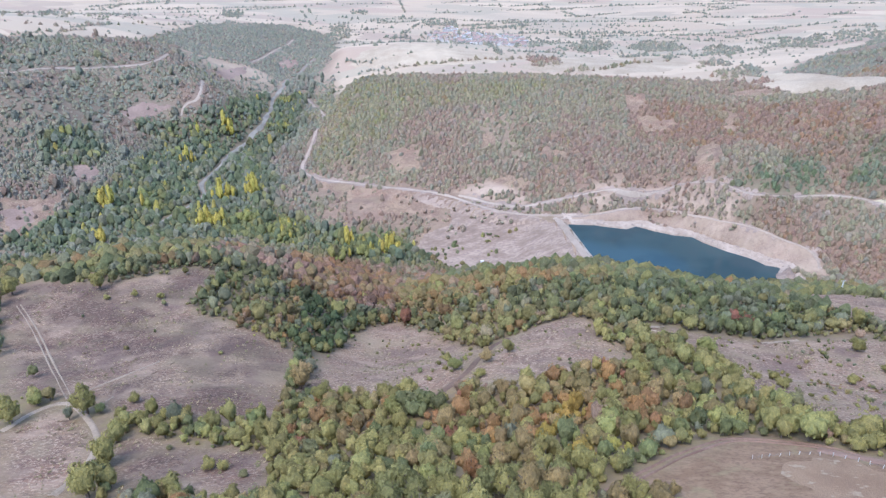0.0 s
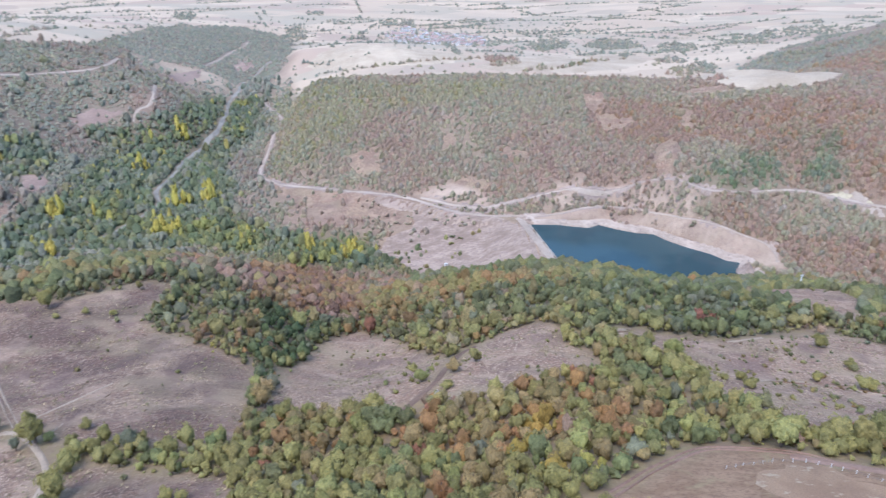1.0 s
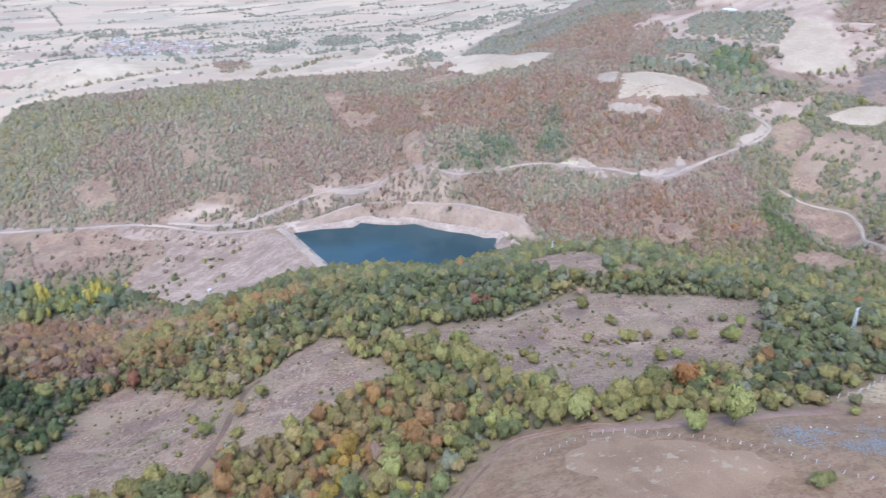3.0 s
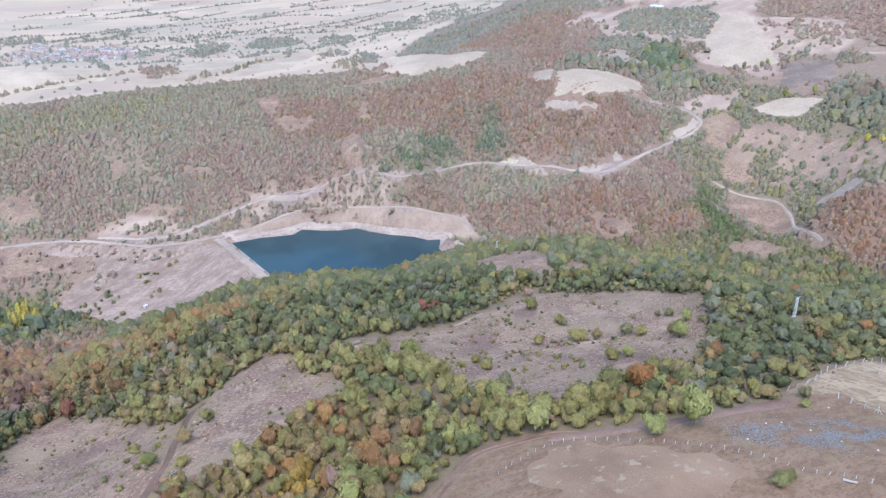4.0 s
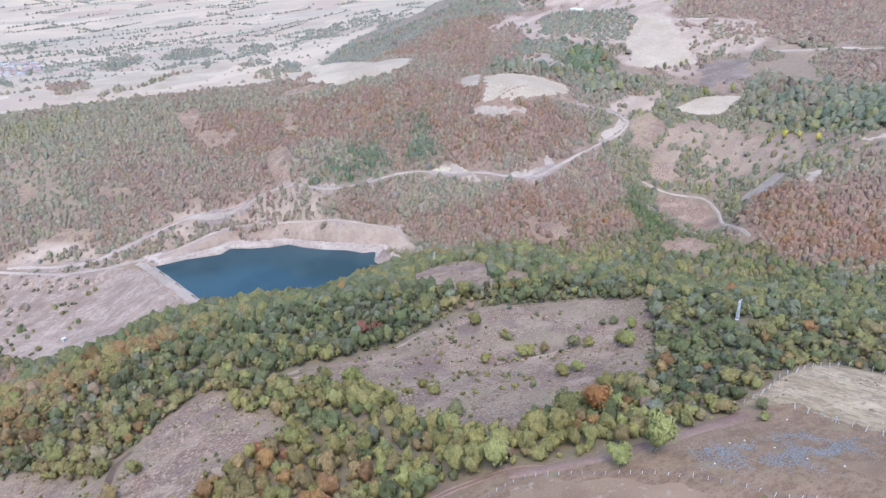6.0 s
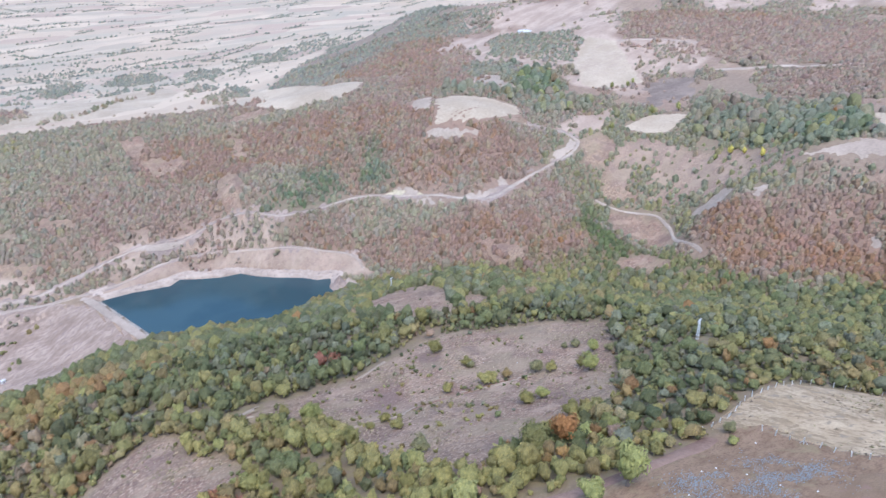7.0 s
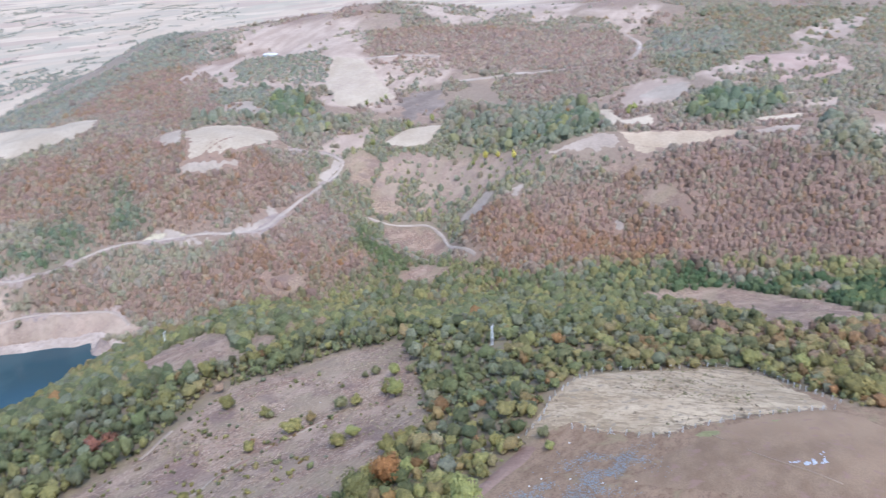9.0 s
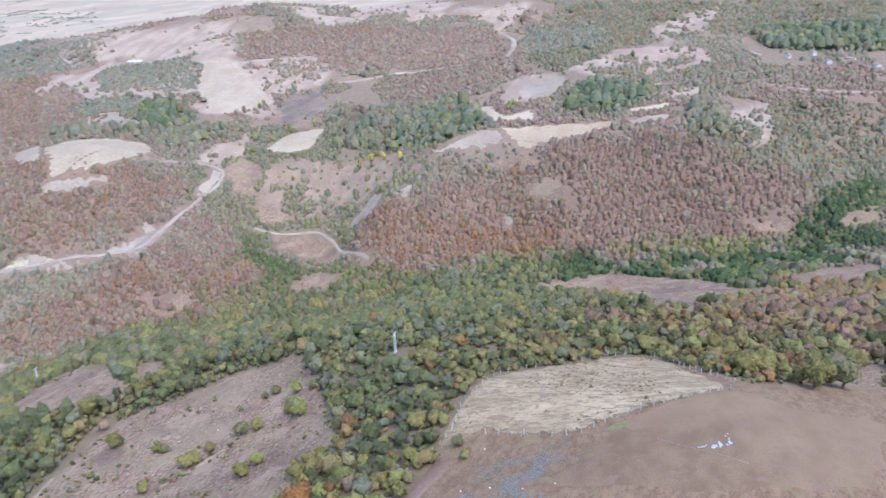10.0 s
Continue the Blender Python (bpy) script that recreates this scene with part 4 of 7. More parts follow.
def ground_material():
    n = Nodes("hillside_ground", 0.97)
    soil, straw, grey = (0.285, 0.182, 0.132), (0.360, 0.268, 0.182), (0.222, 0.150, 0.116)
    c = n.mix(n.ramp(n.noise(26, 5), 0.38, 0.62), soil, straw)
    c = n.mix(n.ramp(n.noise(38, 6, (1, 1.3, 1), 3, 0.3), 0.46, 0.60, 0.0, 0.8), c, grey)
    # dry grass tussocks, drawn out along the slopes
    c = n.mix(n.ramp(n.noise(2.6, 5, (1, 1.5, 1), 7, 0.3), 0.48, 0.62, 0.0, 0.65), c, (0.155, 0.108, 0.090))
    c = n.mix(n.ramp(n.noise(1.1, 4, (1, 1.4, 1), 11, 0.3), 0.50, 0.62, 0.0, 0.75), c, (0.490, 0.395, 0.300))
    c = n.mix(n.ramp(n.noise(0.6, 3, None, 12), 0.50, 0.62, 0.0, 0.7), c, (0.135, 0.098, 0.082))
    c = n.mix(n.ramp(n.noise(7, 4, (1, 1.6, 1), 15), 0.52, 0.7, 0.0, 0.5), c, (0.25, 0.212, 0.145))
    c = n.mix(n.ramp(n.noise(13, 6, (1, 1.25, 1), 31, 0.3), 0.50, 0.66, 0.0, 0.6), c, (0.42, 0.325, 0.245))
    c = n.mix(n.ramp(n.noise(19, 6, (1.2, 1, 1), 33, 0.3), 0.52, 0.68, 0.0, 0.6), c, (0.185, 0.130, 0.115))
    c = n.mix(n.ramp(n.noise(24, 5, (1, 1.4, 1), 37, 0.3), 0.50, 0.64, 0.0, 0.55), c, (0.305, 0.250, 0.168))
    # dark heath on the western meadow
    c = n.mix(n.math("MULTIPLY", n.attr("heath"), n.ramp(n.noise(21, 5, (1, 1.5, 1), 39, 0.3), 0.36, 0.60, 0.25, 1.0)), c, n.mix(1.0, c, (0.58, 0.57, 0.60), "MULTIPLY"))
    # tilled brown soil on the hilltop
    till = n.mix(n.ramp(n.noise(9, 4, (1, 3, 1), 23), 0.35, 0.65), (0.244, 0.164, 0.104), (0.308, 0.214, 0.142))
    till = n.mix(n.ramp(n.noise(0.8, 3, (1, 2, 1), 25), 0.46, 0.62, 0.0, 0.7), till, (0.168, 0.112, 0.078))
    till = n.mix(n.ramp(n.noise(2.6, 5, (1, 1.8, 1), 45, 0.4), 0.48, 0.62, 0.0, 0.5), till, (0.335, 0.246, 0.160))
    till = n.mix(n.ramp(n.noise(5, 4, None, 35, 0.5), 0.55, 0.7, 0.0, 0.5), till, (0.30, 0.262, 0.150))
    c = n.mix(n.attr("till"), c, till)
    # pale, grazed upland and eroded slopes
    pale = n.mix(n.ramp(n.noise(34, 5, (1, 2, 1), 27), 0.35, 0.65), (0.395, 0.315, 0.255), (0.525, 0.432, 0.350))
    pale = n.mix(n.ramp(n.noise(4, 4, None, 29), 0.5, 0.68, 0.0, 0.5), pale, (0.30, 0.24, 0.20))
    c = n.mix(n.ramp(n.attr("pale"), 0.0, 1.0, 0.0, 0.85), c, pale)
    # fallen leaves take the colour of the trees about them
    litter = n.mix(n.ramp(n.noise(3.5, 4, None, 13), 0.35, 0.65, 0.0, 0.6), n.attr("litter", True), (0.215, 0.160, 0.125))
    c = n.mix(n.attr("wood"), c, litter)
    # open plain: a patchwork of plots
    v = n.t.nodes.new("ShaderNodeTexVoronoi")
    v.feature, v.distance = "F1", "CHEBYCHEV"
    m = n.t.nodes.new("ShaderNodeMapping")
    m.inputs["Scale"].default_value, m.inputs["Rotation"].default_value = (1 / 210, 1 / 75, 0), (0, 0, 0.35)
    n.t.links.new(n.pos, m.inputs[0])
    n.t.links.new(m.outputs[0], v.inputs["Vector"])
    v.inputs["Scale"].default_value = 1.0
    r = n.t.nodes.new("ShaderNodeSeparateColor")
    n.t.links.new(v.outputs["Color"], r.inputs[0])
    p = n.mix(r.outputs[0], (0.475, 0.395, 0.302), (0.572, 0.480, 0.368))
    p = n.mix(n.ramp(r.outputs[1], 0.66, 0.76, 0.0, 0.7), p, (0.385, 0.362, 0.285))
    p = n.mix(n.ramp(r.outputs[2], 0.80, 0.88, 0.0, 0.7), p, (0.42, 0.325, 0.265))
    p = n.mix(n.ramp(n.noise(60, 4, None, 17), 0.4, 0.7, 0.0, 0.4), p, (0.485, 0.402, 0.305))
    p = n.mix(n.ramp(n.noise(340, 5, (1, 2.2, 1), 19, 0.4), 0.50, 0.64, 0.0, 0.5), p, (0.395, 0.36, 0.29))
    c = n.mix(n.attr("plain"), c, p)
    c = n.mix(1.0, c, (0.865, 0.80, 0.745), "MULTIPLY")
    n.bump(n.noise(1.3, 5, None, 7), 0.5, 0.4)
    return n.done(c)


M_GROUND = ground_material()
M_FIELD = {
    "straw_stubble": earth("straw_stubble", (0.46, 0.345, 0.225), (0.60, 0.475, 0.335), 7, 0.8, (1, 1, 1), (0.25, 0.195, 0.135), rows=True),
    "ploughed_brown": earth("ploughed_brown_soil", (0.292, 0.196, 0.130), (0.370, 0.260, 0.176), 9, 0.45, (1, 1.8, 1), (0.25, 0.155, 0.115), bump=0.8),
    "ploughed_pink": earth("ploughed_pale_soil", (0.320, 0.212, 0.145), (0.400, 0.280, 0.192), 9, 0.45, (1.8, 1, 1), (0.36, 0.28, 0.19), bump=0.8),
    "pale_stubble": earth("pale_stubble", (0.51, 0.418, 0.322), (0.58, 0.486, 0.385), 22, 2.0),
    "fallow": earth("fallow_soil", (0.42, 0.345, 0.285), (0.50, 0.42, 0.35), 16, 2.0),
    "fallow_ridge": earth("fallow_ridge_soil", (0.42, 0.34, 0.285), (0.50, 0.415, 0.35), 16, 2.0),
    "straw_plot": earth("straw_plot", (0.54, 0.445, 0.345), (0.61, 0.515, 0.405), 16, 2.0),
    "straw_ridge": earth("straw_ridge", (0.50, 0.39, 0.285), (0.58, 0.465, 0.35), 16, 2.0),
    "straw_slip": earth("bare_clay", (0.56, 0.49, 0.36), (0.64, 0.57, 0.43), 6, 1.5),
    "scree": earth("scree", (0.43, 0.355, 0.30), (0.51, 0.43, 0.37), 6, 1.5),
    "cone_plot": earth("tilled_pale_soil", (0.50, 0.405, 0.33), (0.60, 0.50, 0.40), 45, 2.2, (1, 2.2, 1)),
    "red_plot": earth("red_plot", (0.44, 0.31, 0.265), (0.52, 0.39, 0.33), 16, 2.0),
    "brown_plot": earth("brown_plot", (0.33, 0.24, 0.21), (0.41, 0.31, 0.27), 16, 2.0),
    "dam_foot": earth("quarried_clay", (0.325, 0.245, 0.205), (0.48, 0.385, 0.33), 15, 3.2, (1, 2.2, 1), (0.22, 0.165, 0.14)),
    "shore_strip": earth("shore_clay", (0.44, 0.355, 0.305), (0.57, 0.48, 0.42), 6, 1.2, (1, 1, 4), (0.24, 0.185, 0.155)),
    "burnt_plot": earth("burnt_soil", (0.245, 0.195, 0.170), (0.33, 0.265, 0.230), 14, 2.6),
    "green_strip": earth("weedy_grass", (0.30, 0.29, 0.14), (0.38, 0.34, 0.19), 5, 0.8, None, (0.27, 0.21, 0.14)),
}
M_ROAD = earth("dirt_road", (0.45, 0.372, 0.315), (0.53, 0.45, 0.39), 9, 1.2)
M_BANK = earth("road_cutting", (0.36, 0.285, 0.255), (0.45, 0.365, 0.325), 7, 1.5, None, (0.25, 0.2, 0.17))
# brown track soil, also used to paint shade below the meadow banks
M_TRACK_AND_SHADE = earth("track_and_bank_shade", (0.265, 0.165, 0.13), (0.345, 0.235, 0.19), 7, 0.9)
M_GULLY = earth("gully_soil", (0.17, 0.115, 0.09), (0.24, 0.165, 0.13), 6, 0.9)
M_SOIL_LINE = earth("trodden_soil", (0.40, 0.30, 0.22), (0.47, 0.36, 0.27), 5, 0.7)
M_PALE_TRACK = earth("pale_wheel_track", (0.38, 0.305, 0.24), (0.47, 0.385, 0.31), 7, 0.9)
M_RIVER = earth("river_gravel", (0.29, 0.275, 0.255), (0.40, 0.38, 0.35), 7, 1.3, None, (0.20, 0.21, 0.21))
M_CREST = earth("crest_gravel", (0.40, 0.325, 0.275), (0.48, 0.405, 0.35), 5, 0.8)
M_RIPRAP = earth("riprap_stone", (0.47, 0.41, 0.35), (0.64, 0.58, 0.51), 2.5, 0.7, bump=1.0)


def water_material():
    n = Nodes("lake_water", 0.12, 0.5)
    n.bsdf.inputs["IOR"].default_value = 1.33
    n.bump(n.noise(1.6, 4, (1, 1.6, 1)), 0.10, 0.25)
    return n.done(n.mix(n.ramp(n.noise(40, 3), 0.4, 0.6), (0.028, 0.056, 0.066), (0.037, 0.068, 0.076)))


M_WATER = water_material()


def leaf_material(name, tint=None):
    """Foliage; joined woods carry each tree's own leaf colour in the 'leaf' attribute."""
    n = Nodes(name, 0.75, 0.15)
    if tint:
        r = n.t.nodes.new("ShaderNodeObjectInfo").outputs["Random"]
        c = n.mix(r, tuple(0.82 * v for v in tint), tuple(min(1, 1.18 * v) for v in tint))
    else:
        c = n.attr("leaf", True)
    g = n.t.nodes.new("ShaderNodeNewGeometry").outputs["Random Per Island"]
    c = n.mix(n.ramp(g, 0.0, 1.0, 0.0, 0.45), c, n.mix(1.0, c, (1.3, 1.25, 1.1), "MULTIPLY"))
    c = n.mix(n.ramp(n.noise(3.4, 3, None, 8), 0.40, 0.66, 0.0, 0.5), c, n.mix(1.0, c, (0.76, 0.78, 0.74), "MULTIPLY"))
    c = n.mix(n.ramp(n.noise(1.0, 3, (1, 1, 0.5)), 0.42, 0.62, 0.0, 0.6), c, n.mix(1.0, c, (0.72, 0.73, 0.69), "MULTIPLY"))
    c = n.mix(n.ramp(n.noise(0.42, 3, (1, 1, 0.35), 4), 0.48, 0.62, 0.0, 0.7), c, n.mix(1.0, c, (1.38, 1.34, 1.2), "MULTIPLY"))
    c = n.mix(n.ramp(n.noise(0.3, 2, (1, 1, 0.3), 14), 0.50, 0.64, 0.0, 0.6), c, n.mix(1.0, c, (0.72, 0.74, 0.70), "MULTIPLY"))
    # leaves of one crown face outward from its middle, roughly
    turn = n.t.nodes.new("ShaderNodeVectorTransform")
    turn.vector_type, turn.convert_from, turn.convert_to = "NORMAL", "OBJECT", "WORLD"
    a = n.t.nodes.new("ShaderNodeAttribute")
    a.attribute_name = "soft"
    n.t.links.new(a.outputs["Vector"], turn.inputs[0])
    rough = n.t.nodes.new("ShaderNodeBump")
    rough.inputs["Strength"].default_value, rough.inputs["Distance"].default_value = 0.8, 0.5
    n.t.links.new(n.noise(0.9, 4, None, 6), rough.inputs["Height"])
    n.t.links.new(turn.outputs[0], rough.inputs["Normal"])
    n.t.links.new(rough.outputs[0], n.bsdf.inputs["Normal"])
    n.bsdf.inputs["Transmission Weight"].default_value = 0.0
    n.put(n.bsdf.inputs["Base Color"], c)
    tr = n.t.nodes.new("ShaderNodeBsdfTranslucent")
    n.t.links.new(c, tr.inputs[0])
    mx = n.t.nodes.new("ShaderNodeMixShader")
    mx.inputs[0].default_value = 0.30
    n.t.links.new(n.bsdf.outputs[0], mx.inputs[1])
    n.t.links.new(tr.outputs[0], mx.inputs[2])
    n.t.links.new(mx.outputs[0], n.t.nodes["Material Output"].inputs[0])
    return n.mat


# leaf colours by kind of tree; pale far-slope kinds have haze mixed in
LEAF = {
    "fresh": (0.138, 0.176, 0.075), "olive": (0.290, 0.256, 0.100), "green": (0.164, 0.180, 0.086), "dark": (0.110, 0.122, 0.070),
    "rust": (0.305, 0.164, 0.080), "yellow": (0.56, 0.470, 0.120), "lime": (0.295, 0.292, 0.112), "orange": (0.350, 0.180, 0.075),
    "grey": (0.205, 0.210, 0.158), "tan": (0.300, 0.222, 0.108), "red": (0.30, 0.105, 0.085),
    # rust, olive, tan and green again, paled and greyed to imitate haze
    "hazed_rust": (0.325, 0.208, 0.172), "dry_olive": (0.320, 0.284, 0.192), "hazed_tan": (0.365, 0.298, 0.242), "hazed_green": (0.235, 0.258, 0.196),
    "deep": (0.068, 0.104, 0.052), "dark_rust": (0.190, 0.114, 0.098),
    # first here: grey-green paled by distance haze put into the colour
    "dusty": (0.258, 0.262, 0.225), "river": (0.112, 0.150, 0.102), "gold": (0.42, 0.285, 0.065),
}
M_WOOD_LEAF = leaf_material("woodland_leaves")
M_LEAF = {k: leaf_material(k + "_leaves", tuple(0.45 * a + 0.55 * b for a, b in zip(v, LEAF["olive"])) if k in ("green", "dark", "grey", "dusty") else v) for k, v in LEAF.items()}
M_BARK = plain_color("bark", (0.16, 0.125, 0.10), 0.9)


# ---- ground, water, dam, fields and roads ----
from mathutils import geometry


def fast_mesh(name, verts, tris, material, smooth=False, leaf=None, soft=None):
    """A mesh from arrays of vertices and triangles."""
    verts, tris = np.ascontiguousarray(verts, np.float32), np.ascontiguousarray(tris, np.int32)
    me = bpy.data.meshes.new(name)
    me.vertices.add(len(verts))
    me.vertices.foreach_set("co", verts.ravel())
    me.loops.add(3 * len(tris))
    me.loops.foreach_set("vertex_index", tris.ravel())
    me.polygons.add(len(tris))
    me.polygons.foreach_set("loop_start", np.arange(0, 3 * len(tris), 3, dtype=np.int32))
    me.polygons.foreach_set("loop_total", np.full(len(tris), 3, np.int32))
    me.polygons.foreach_set("use_smooth", np.full(len(tris), smooth))
    if leaf is not None:
        a = me.attributes.new("leaf", "FLOAT_COLOR", "POINT")
        a.data.foreach_set("color", np.ascontiguousarray(np.c_[leaf, np.ones(len(leaf))], np.float32).ravel())
    if soft is not None:
        me.attributes.new("soft", "FLOAT_VECTOR", "POINT").data.foreach_set("vector", np.ascontiguousarray(soft, np.float32).ravel())
    me.update(calc_edges=True)
    me.materials.append(material)
    return me


def part(name, bm, material, parent, label=""):
    """Links a bmesh as one mesh object under a thing or a part."""
    me = bpy.data.meshes.new(name)
    bm.to_mesh(me)
    bm.free()
    me.materials.append(material)
    ob = new(name, me)
    ob.parent = parent
    return tagged(ob, label)


def smooth_line(pts, step):
    """A rounded line through the points, sampled about every step metres."""
    p = np.array(pts, float)
    q = np.vstack([2 * p[0] - p[1], p, 2 * p[-1] - p[-2]])
    out = []
    for k in range(1, len(q) - 2):
        a, b, c, d = q[k - 1], q[k], q[k + 1], q[k + 2]
        n = max(2, int(np.hypot(*(c - b)) / step))
        for s in np.arange(n) / n:
            out.append(0.5 * (2 * b + (c - a) * s + (2 * a - 5 * b + 4 * c - d) * s**2 + (3 * b - a - 3 * c + d) * s**3))
    out.append(p[-1])
    return np.array(out)


def line_distance(x, y, line):
    best = np.full(np.shape(x), 1e9)
    for a, b in zip(line[:-1], line[1:]):
        e = b - a
        s = np.clip(((x - a[0]) * e[0] + (y - a[1]) * e[1]) / (e @ e + 1e-9), 0, 1)
        best = np.minimum(best, np.hypot(x - a[0] - s * e[0], y - a[1] - s * e[1]))
    return best


ROAD_WIDTH = {"upper_road": 4.0, "valley_road": 4.6, "shore_road": 3.6, "hill_road": 5.2, "east_track": 2.6, "far_road": 6, "hamlet_road": 4.5,
              "hamlet_lane": 4, "upland_lane": 4.5, "west_road": 5.5, "west_lane": 4, "west_lane_north": 5, "meadow_track": 1.8, "lot_track": 2.6, "knoll_track": 3.0,
              "field_track": 4.4, "field_track_east": 4.0, "meadow_bank": 1.2, "meadow_lip": 1.8, "field_path": 0.45, "faint_track": 0.9, "meadow_terrace": 1.0, "riverbed": 6.5}
ROAD_LINE = [(name, smooth_line(pts, 3.0)) for name, pts in ROADS]
BANKED = {"upper_road": 11.0, "hill_road": 13.0, "valley_road": 10.0, "shore_road": 8.0}



def bench_roads():
    """Cuts a level bench into the ground sheet along the hillside roads."""
    x, y = np.meshgrid(GX, GY)
    for name, line in ROAD_LINE:
        if name not in BANKED:
            continue
        z = ground_z(line[:, 0], line[:, 1])
        pad = np.r_[np.full(6, z[0]), z, np.full(6, z[-1])]
        z = np.convolve(pad, np.ones(13) / 13, "valid")
        near = (x > line[:, 0].min() - 14) & (x < line[:, 0].max() + 14) & (y > line[:, 1].min() - 14) & (y < line[:, 1].max() + 14)
        px, py, pz = x[near], y[near], GZ[near]
        d2 = (px[:, None] - line[None, :, 0]) ** 2 + (py[:, None] - line[None, :, 1]) ** 2
        k = d2.argmin(1)
        d = np.sqrt(d2[np.arange(len(k)), k])
        s = np.clip((d - 4.0) / 7.0, 0, 1)
        s = s * s * (3 - 2 * s)
        wet = poly_distance(px, py, LAKE) > -5
        GZ[near] = np.where(wet, pz, z[k] * (1 - s) + pz * s)


bench_roads()

# masks on the ground sheet
WEST_LAND = [(-607, 1006), (-529, 1077), (-475, 1157), (-487, 1303), (-436, 1646), (-394, 1712), (-300, 1735), (-240, 1800), (-400, 2600), (-2600, 3200), (-2600, 1700)]
NORTH_LAND = [(-180, 1163), (-150, 1010), (-100, 925), (0, 892), (90, 862), (161, 834), (246, 810), (312, 792), (350, 830), (392, 900), (455, 1000), (560, 1100),
              (700, 1250), (900, 1500), (1500, 2200), (1500, 4000), (-1500, 4000), (-1500, 2400), (-500, 1900), (-295, 1833), (-280, 1690), (-225, 1561), (-182, 1300), (-191, 1247), (-202, 1219)]
_gx, _gy = np.meshgrid(GX, GY)
_plain = np.clip((-_gx * 0.25 + _gy - 1130) / 160, 0, 1) * np.clip((70 - GZ) / 25, 0, 1)
_plain = np.maximum(_plain, np.clip((np.hypot(_gx, _gy) - 1600) / 200, 0, 1) * np.clip((70 - GZ) / 30, 0, 1))


def outline_mask(x, y, outlines, soft=2.0):
    out = np.zeros(np.shape(x))
    for _, pts in outlines:
        p = np.array(pts, float)
        near = (x > p[:, 0].min() - 12) & (x < p[:, 0].max() + 12) & (y > p[:, 1].min() - 12) & (y < p[:, 1].max() + 12)
        if near.any():
            out[near] = np.maximum(out[near], np.clip(poly_distance(x[near], y[near], p) / soft + 0.5, 0, 1))
    return out


for _land in (NORTH_LAND, WEST_LAND):
    _plain = np.maximum(_plain, np.clip(poly_distance(_gx, _gy, _land) / 20 + 0.5, 0, 1))
_plain *= 1 - outline_mask(_gx, _gy, [g for g in GROVES if g[0] in ("valley_wood", "valley_floor", "flank_wood")], 30.0)
_open = np.maximum(outline_mask(_gx, _gy, MEADOWS, 6.0), _plain)
_wood = np.clip(1 - _open, 0, 1) * 0.9
_upland = np.maximum(np.clip((_gx - 560) / 120, 0, 1) * np.clip((_gy - 60) / 100, 0, 1), np.clip((_gx - 620) / 60, 0, 1))
_wood *= 1 - 0.75 * _upland * np.clip(0.5 - 1.5 * value_noise(_gx, _gy, 90, 31), 0, 1)


_pale = outline_mask(_gx, _gy, [o for o in MEADOWS if o[0] in ("upland_meadow", "eroded_slope")], 9.0)
_pale = np.maximum(_pale, 0.65 * outline_mask(_gx, _gy, [o for o in MEADOWS if o[0] == "shore_strip"], 5.0))
_pale = np.clip(_pale + 0.45 * _upland * (1 - _wood), 0, 1)
# darker, bushy grass in the side valley
_pale *= 1 - 0.65 * np.clip((660 - _gx) / 60, 0, 1) * np.clip((480 - _gy) / 40, 0, 1)
_till = outline_mask(_gx, _gy, [o for o in MEADOWS if o[0].startswith("hilltop")], 5.0)


def build_ground():
    ny, nx = _gx.shape
    i = np.arange(ny * nx).reshape(ny, nx)
    a, b, c, d = i[:-1, :-1].ravel(), i[:-1, 1:].ravel(), i[1:, 1:].ravel(), i[1:, :-1].ravel()
    me = fast_mesh("ground", np.c_[_gx.ravel(), _gy.ravel(), GZ.ravel()], np.r_[np.c_[a, b, c], np.c_[a, c, d]], M_GROUND, True)
    _heath = outline_mask(_gx.ravel(), _gy.ravel(), [o for o in MEADOWS if o[0] in ("west_meadow", "west_foot")], 16.0)
    for name, values in (("wood", _wood), ("plain", _plain), ("till", _till), ("pale", _pale), ("heath", _heath)):
        me.attributes.new(name, "FLOAT", "POINT").data.foreach_set("value", np.ascontiguousarray(values.ravel(), np.float32))
    return tagged(new("ground", me), "dry autumn hills of grass and bare soil running down to a wide plain", "ground", kind="structure")


build_ground()


def drape(name, outline, material, lift, label, category, step=5.0, ragged=1.2, top=None):
    """A thin sheet laid over the ground inside an outline."""
    p = np.array(outline, float)
    edge = []
    for a, b in zip(p, np.roll(p, -1, 0)):
        n = max(1, int(np.hypot(*(b - a)) / step))
        edge += [a + (b - a) * k / n for k in range(n)]
    edge = np.array(edge)
    wob = np.c_[value_noise(edge[:, 0], edge[:, 1], 7, 51), value_noise(edge[:, 0], edge[:, 1], 7, 52)]
    edge = edge + ragged * wob
    xs, ys = np.arange(p[:, 0].min(), p[:, 0].max(), step), np.arange(p[:, 1].min(), p[:, 1].max(), step)
    qx, qy = [v.ravel() for v in np.meshgrid(xs, ys)]
    keep = poly_distance(qx, qy, edge) > step * 0.45
    pts = [Vector(v) for v in edge] + [Vector((a, b)) for a, b in zip(qx[keep], qy[keep])]
    n = len(edge)
    v, _, f, *_ = geometry.delaunay_2d_cdt(pts, [(k, (k + 1) % n) for k in range(n)], [], 1, 1e-4)
    v = np.array([tuple(q) for q in v])
    z = (ground_z(v[:, 0], v[:, 1]) if top is None else np.full(len(v), top)) + lift
    if top is None:
        z[:n] -= lift + 0.1
    tris = [(g[0], g[k], g[k + 1]) for g in f for k in range(1, len(g) - 1)]
    me = fast_mesh(name, np.c_[v, z], np.array(tris), material, True)
    return tagged(new(name, me), label, category, kind="structure")


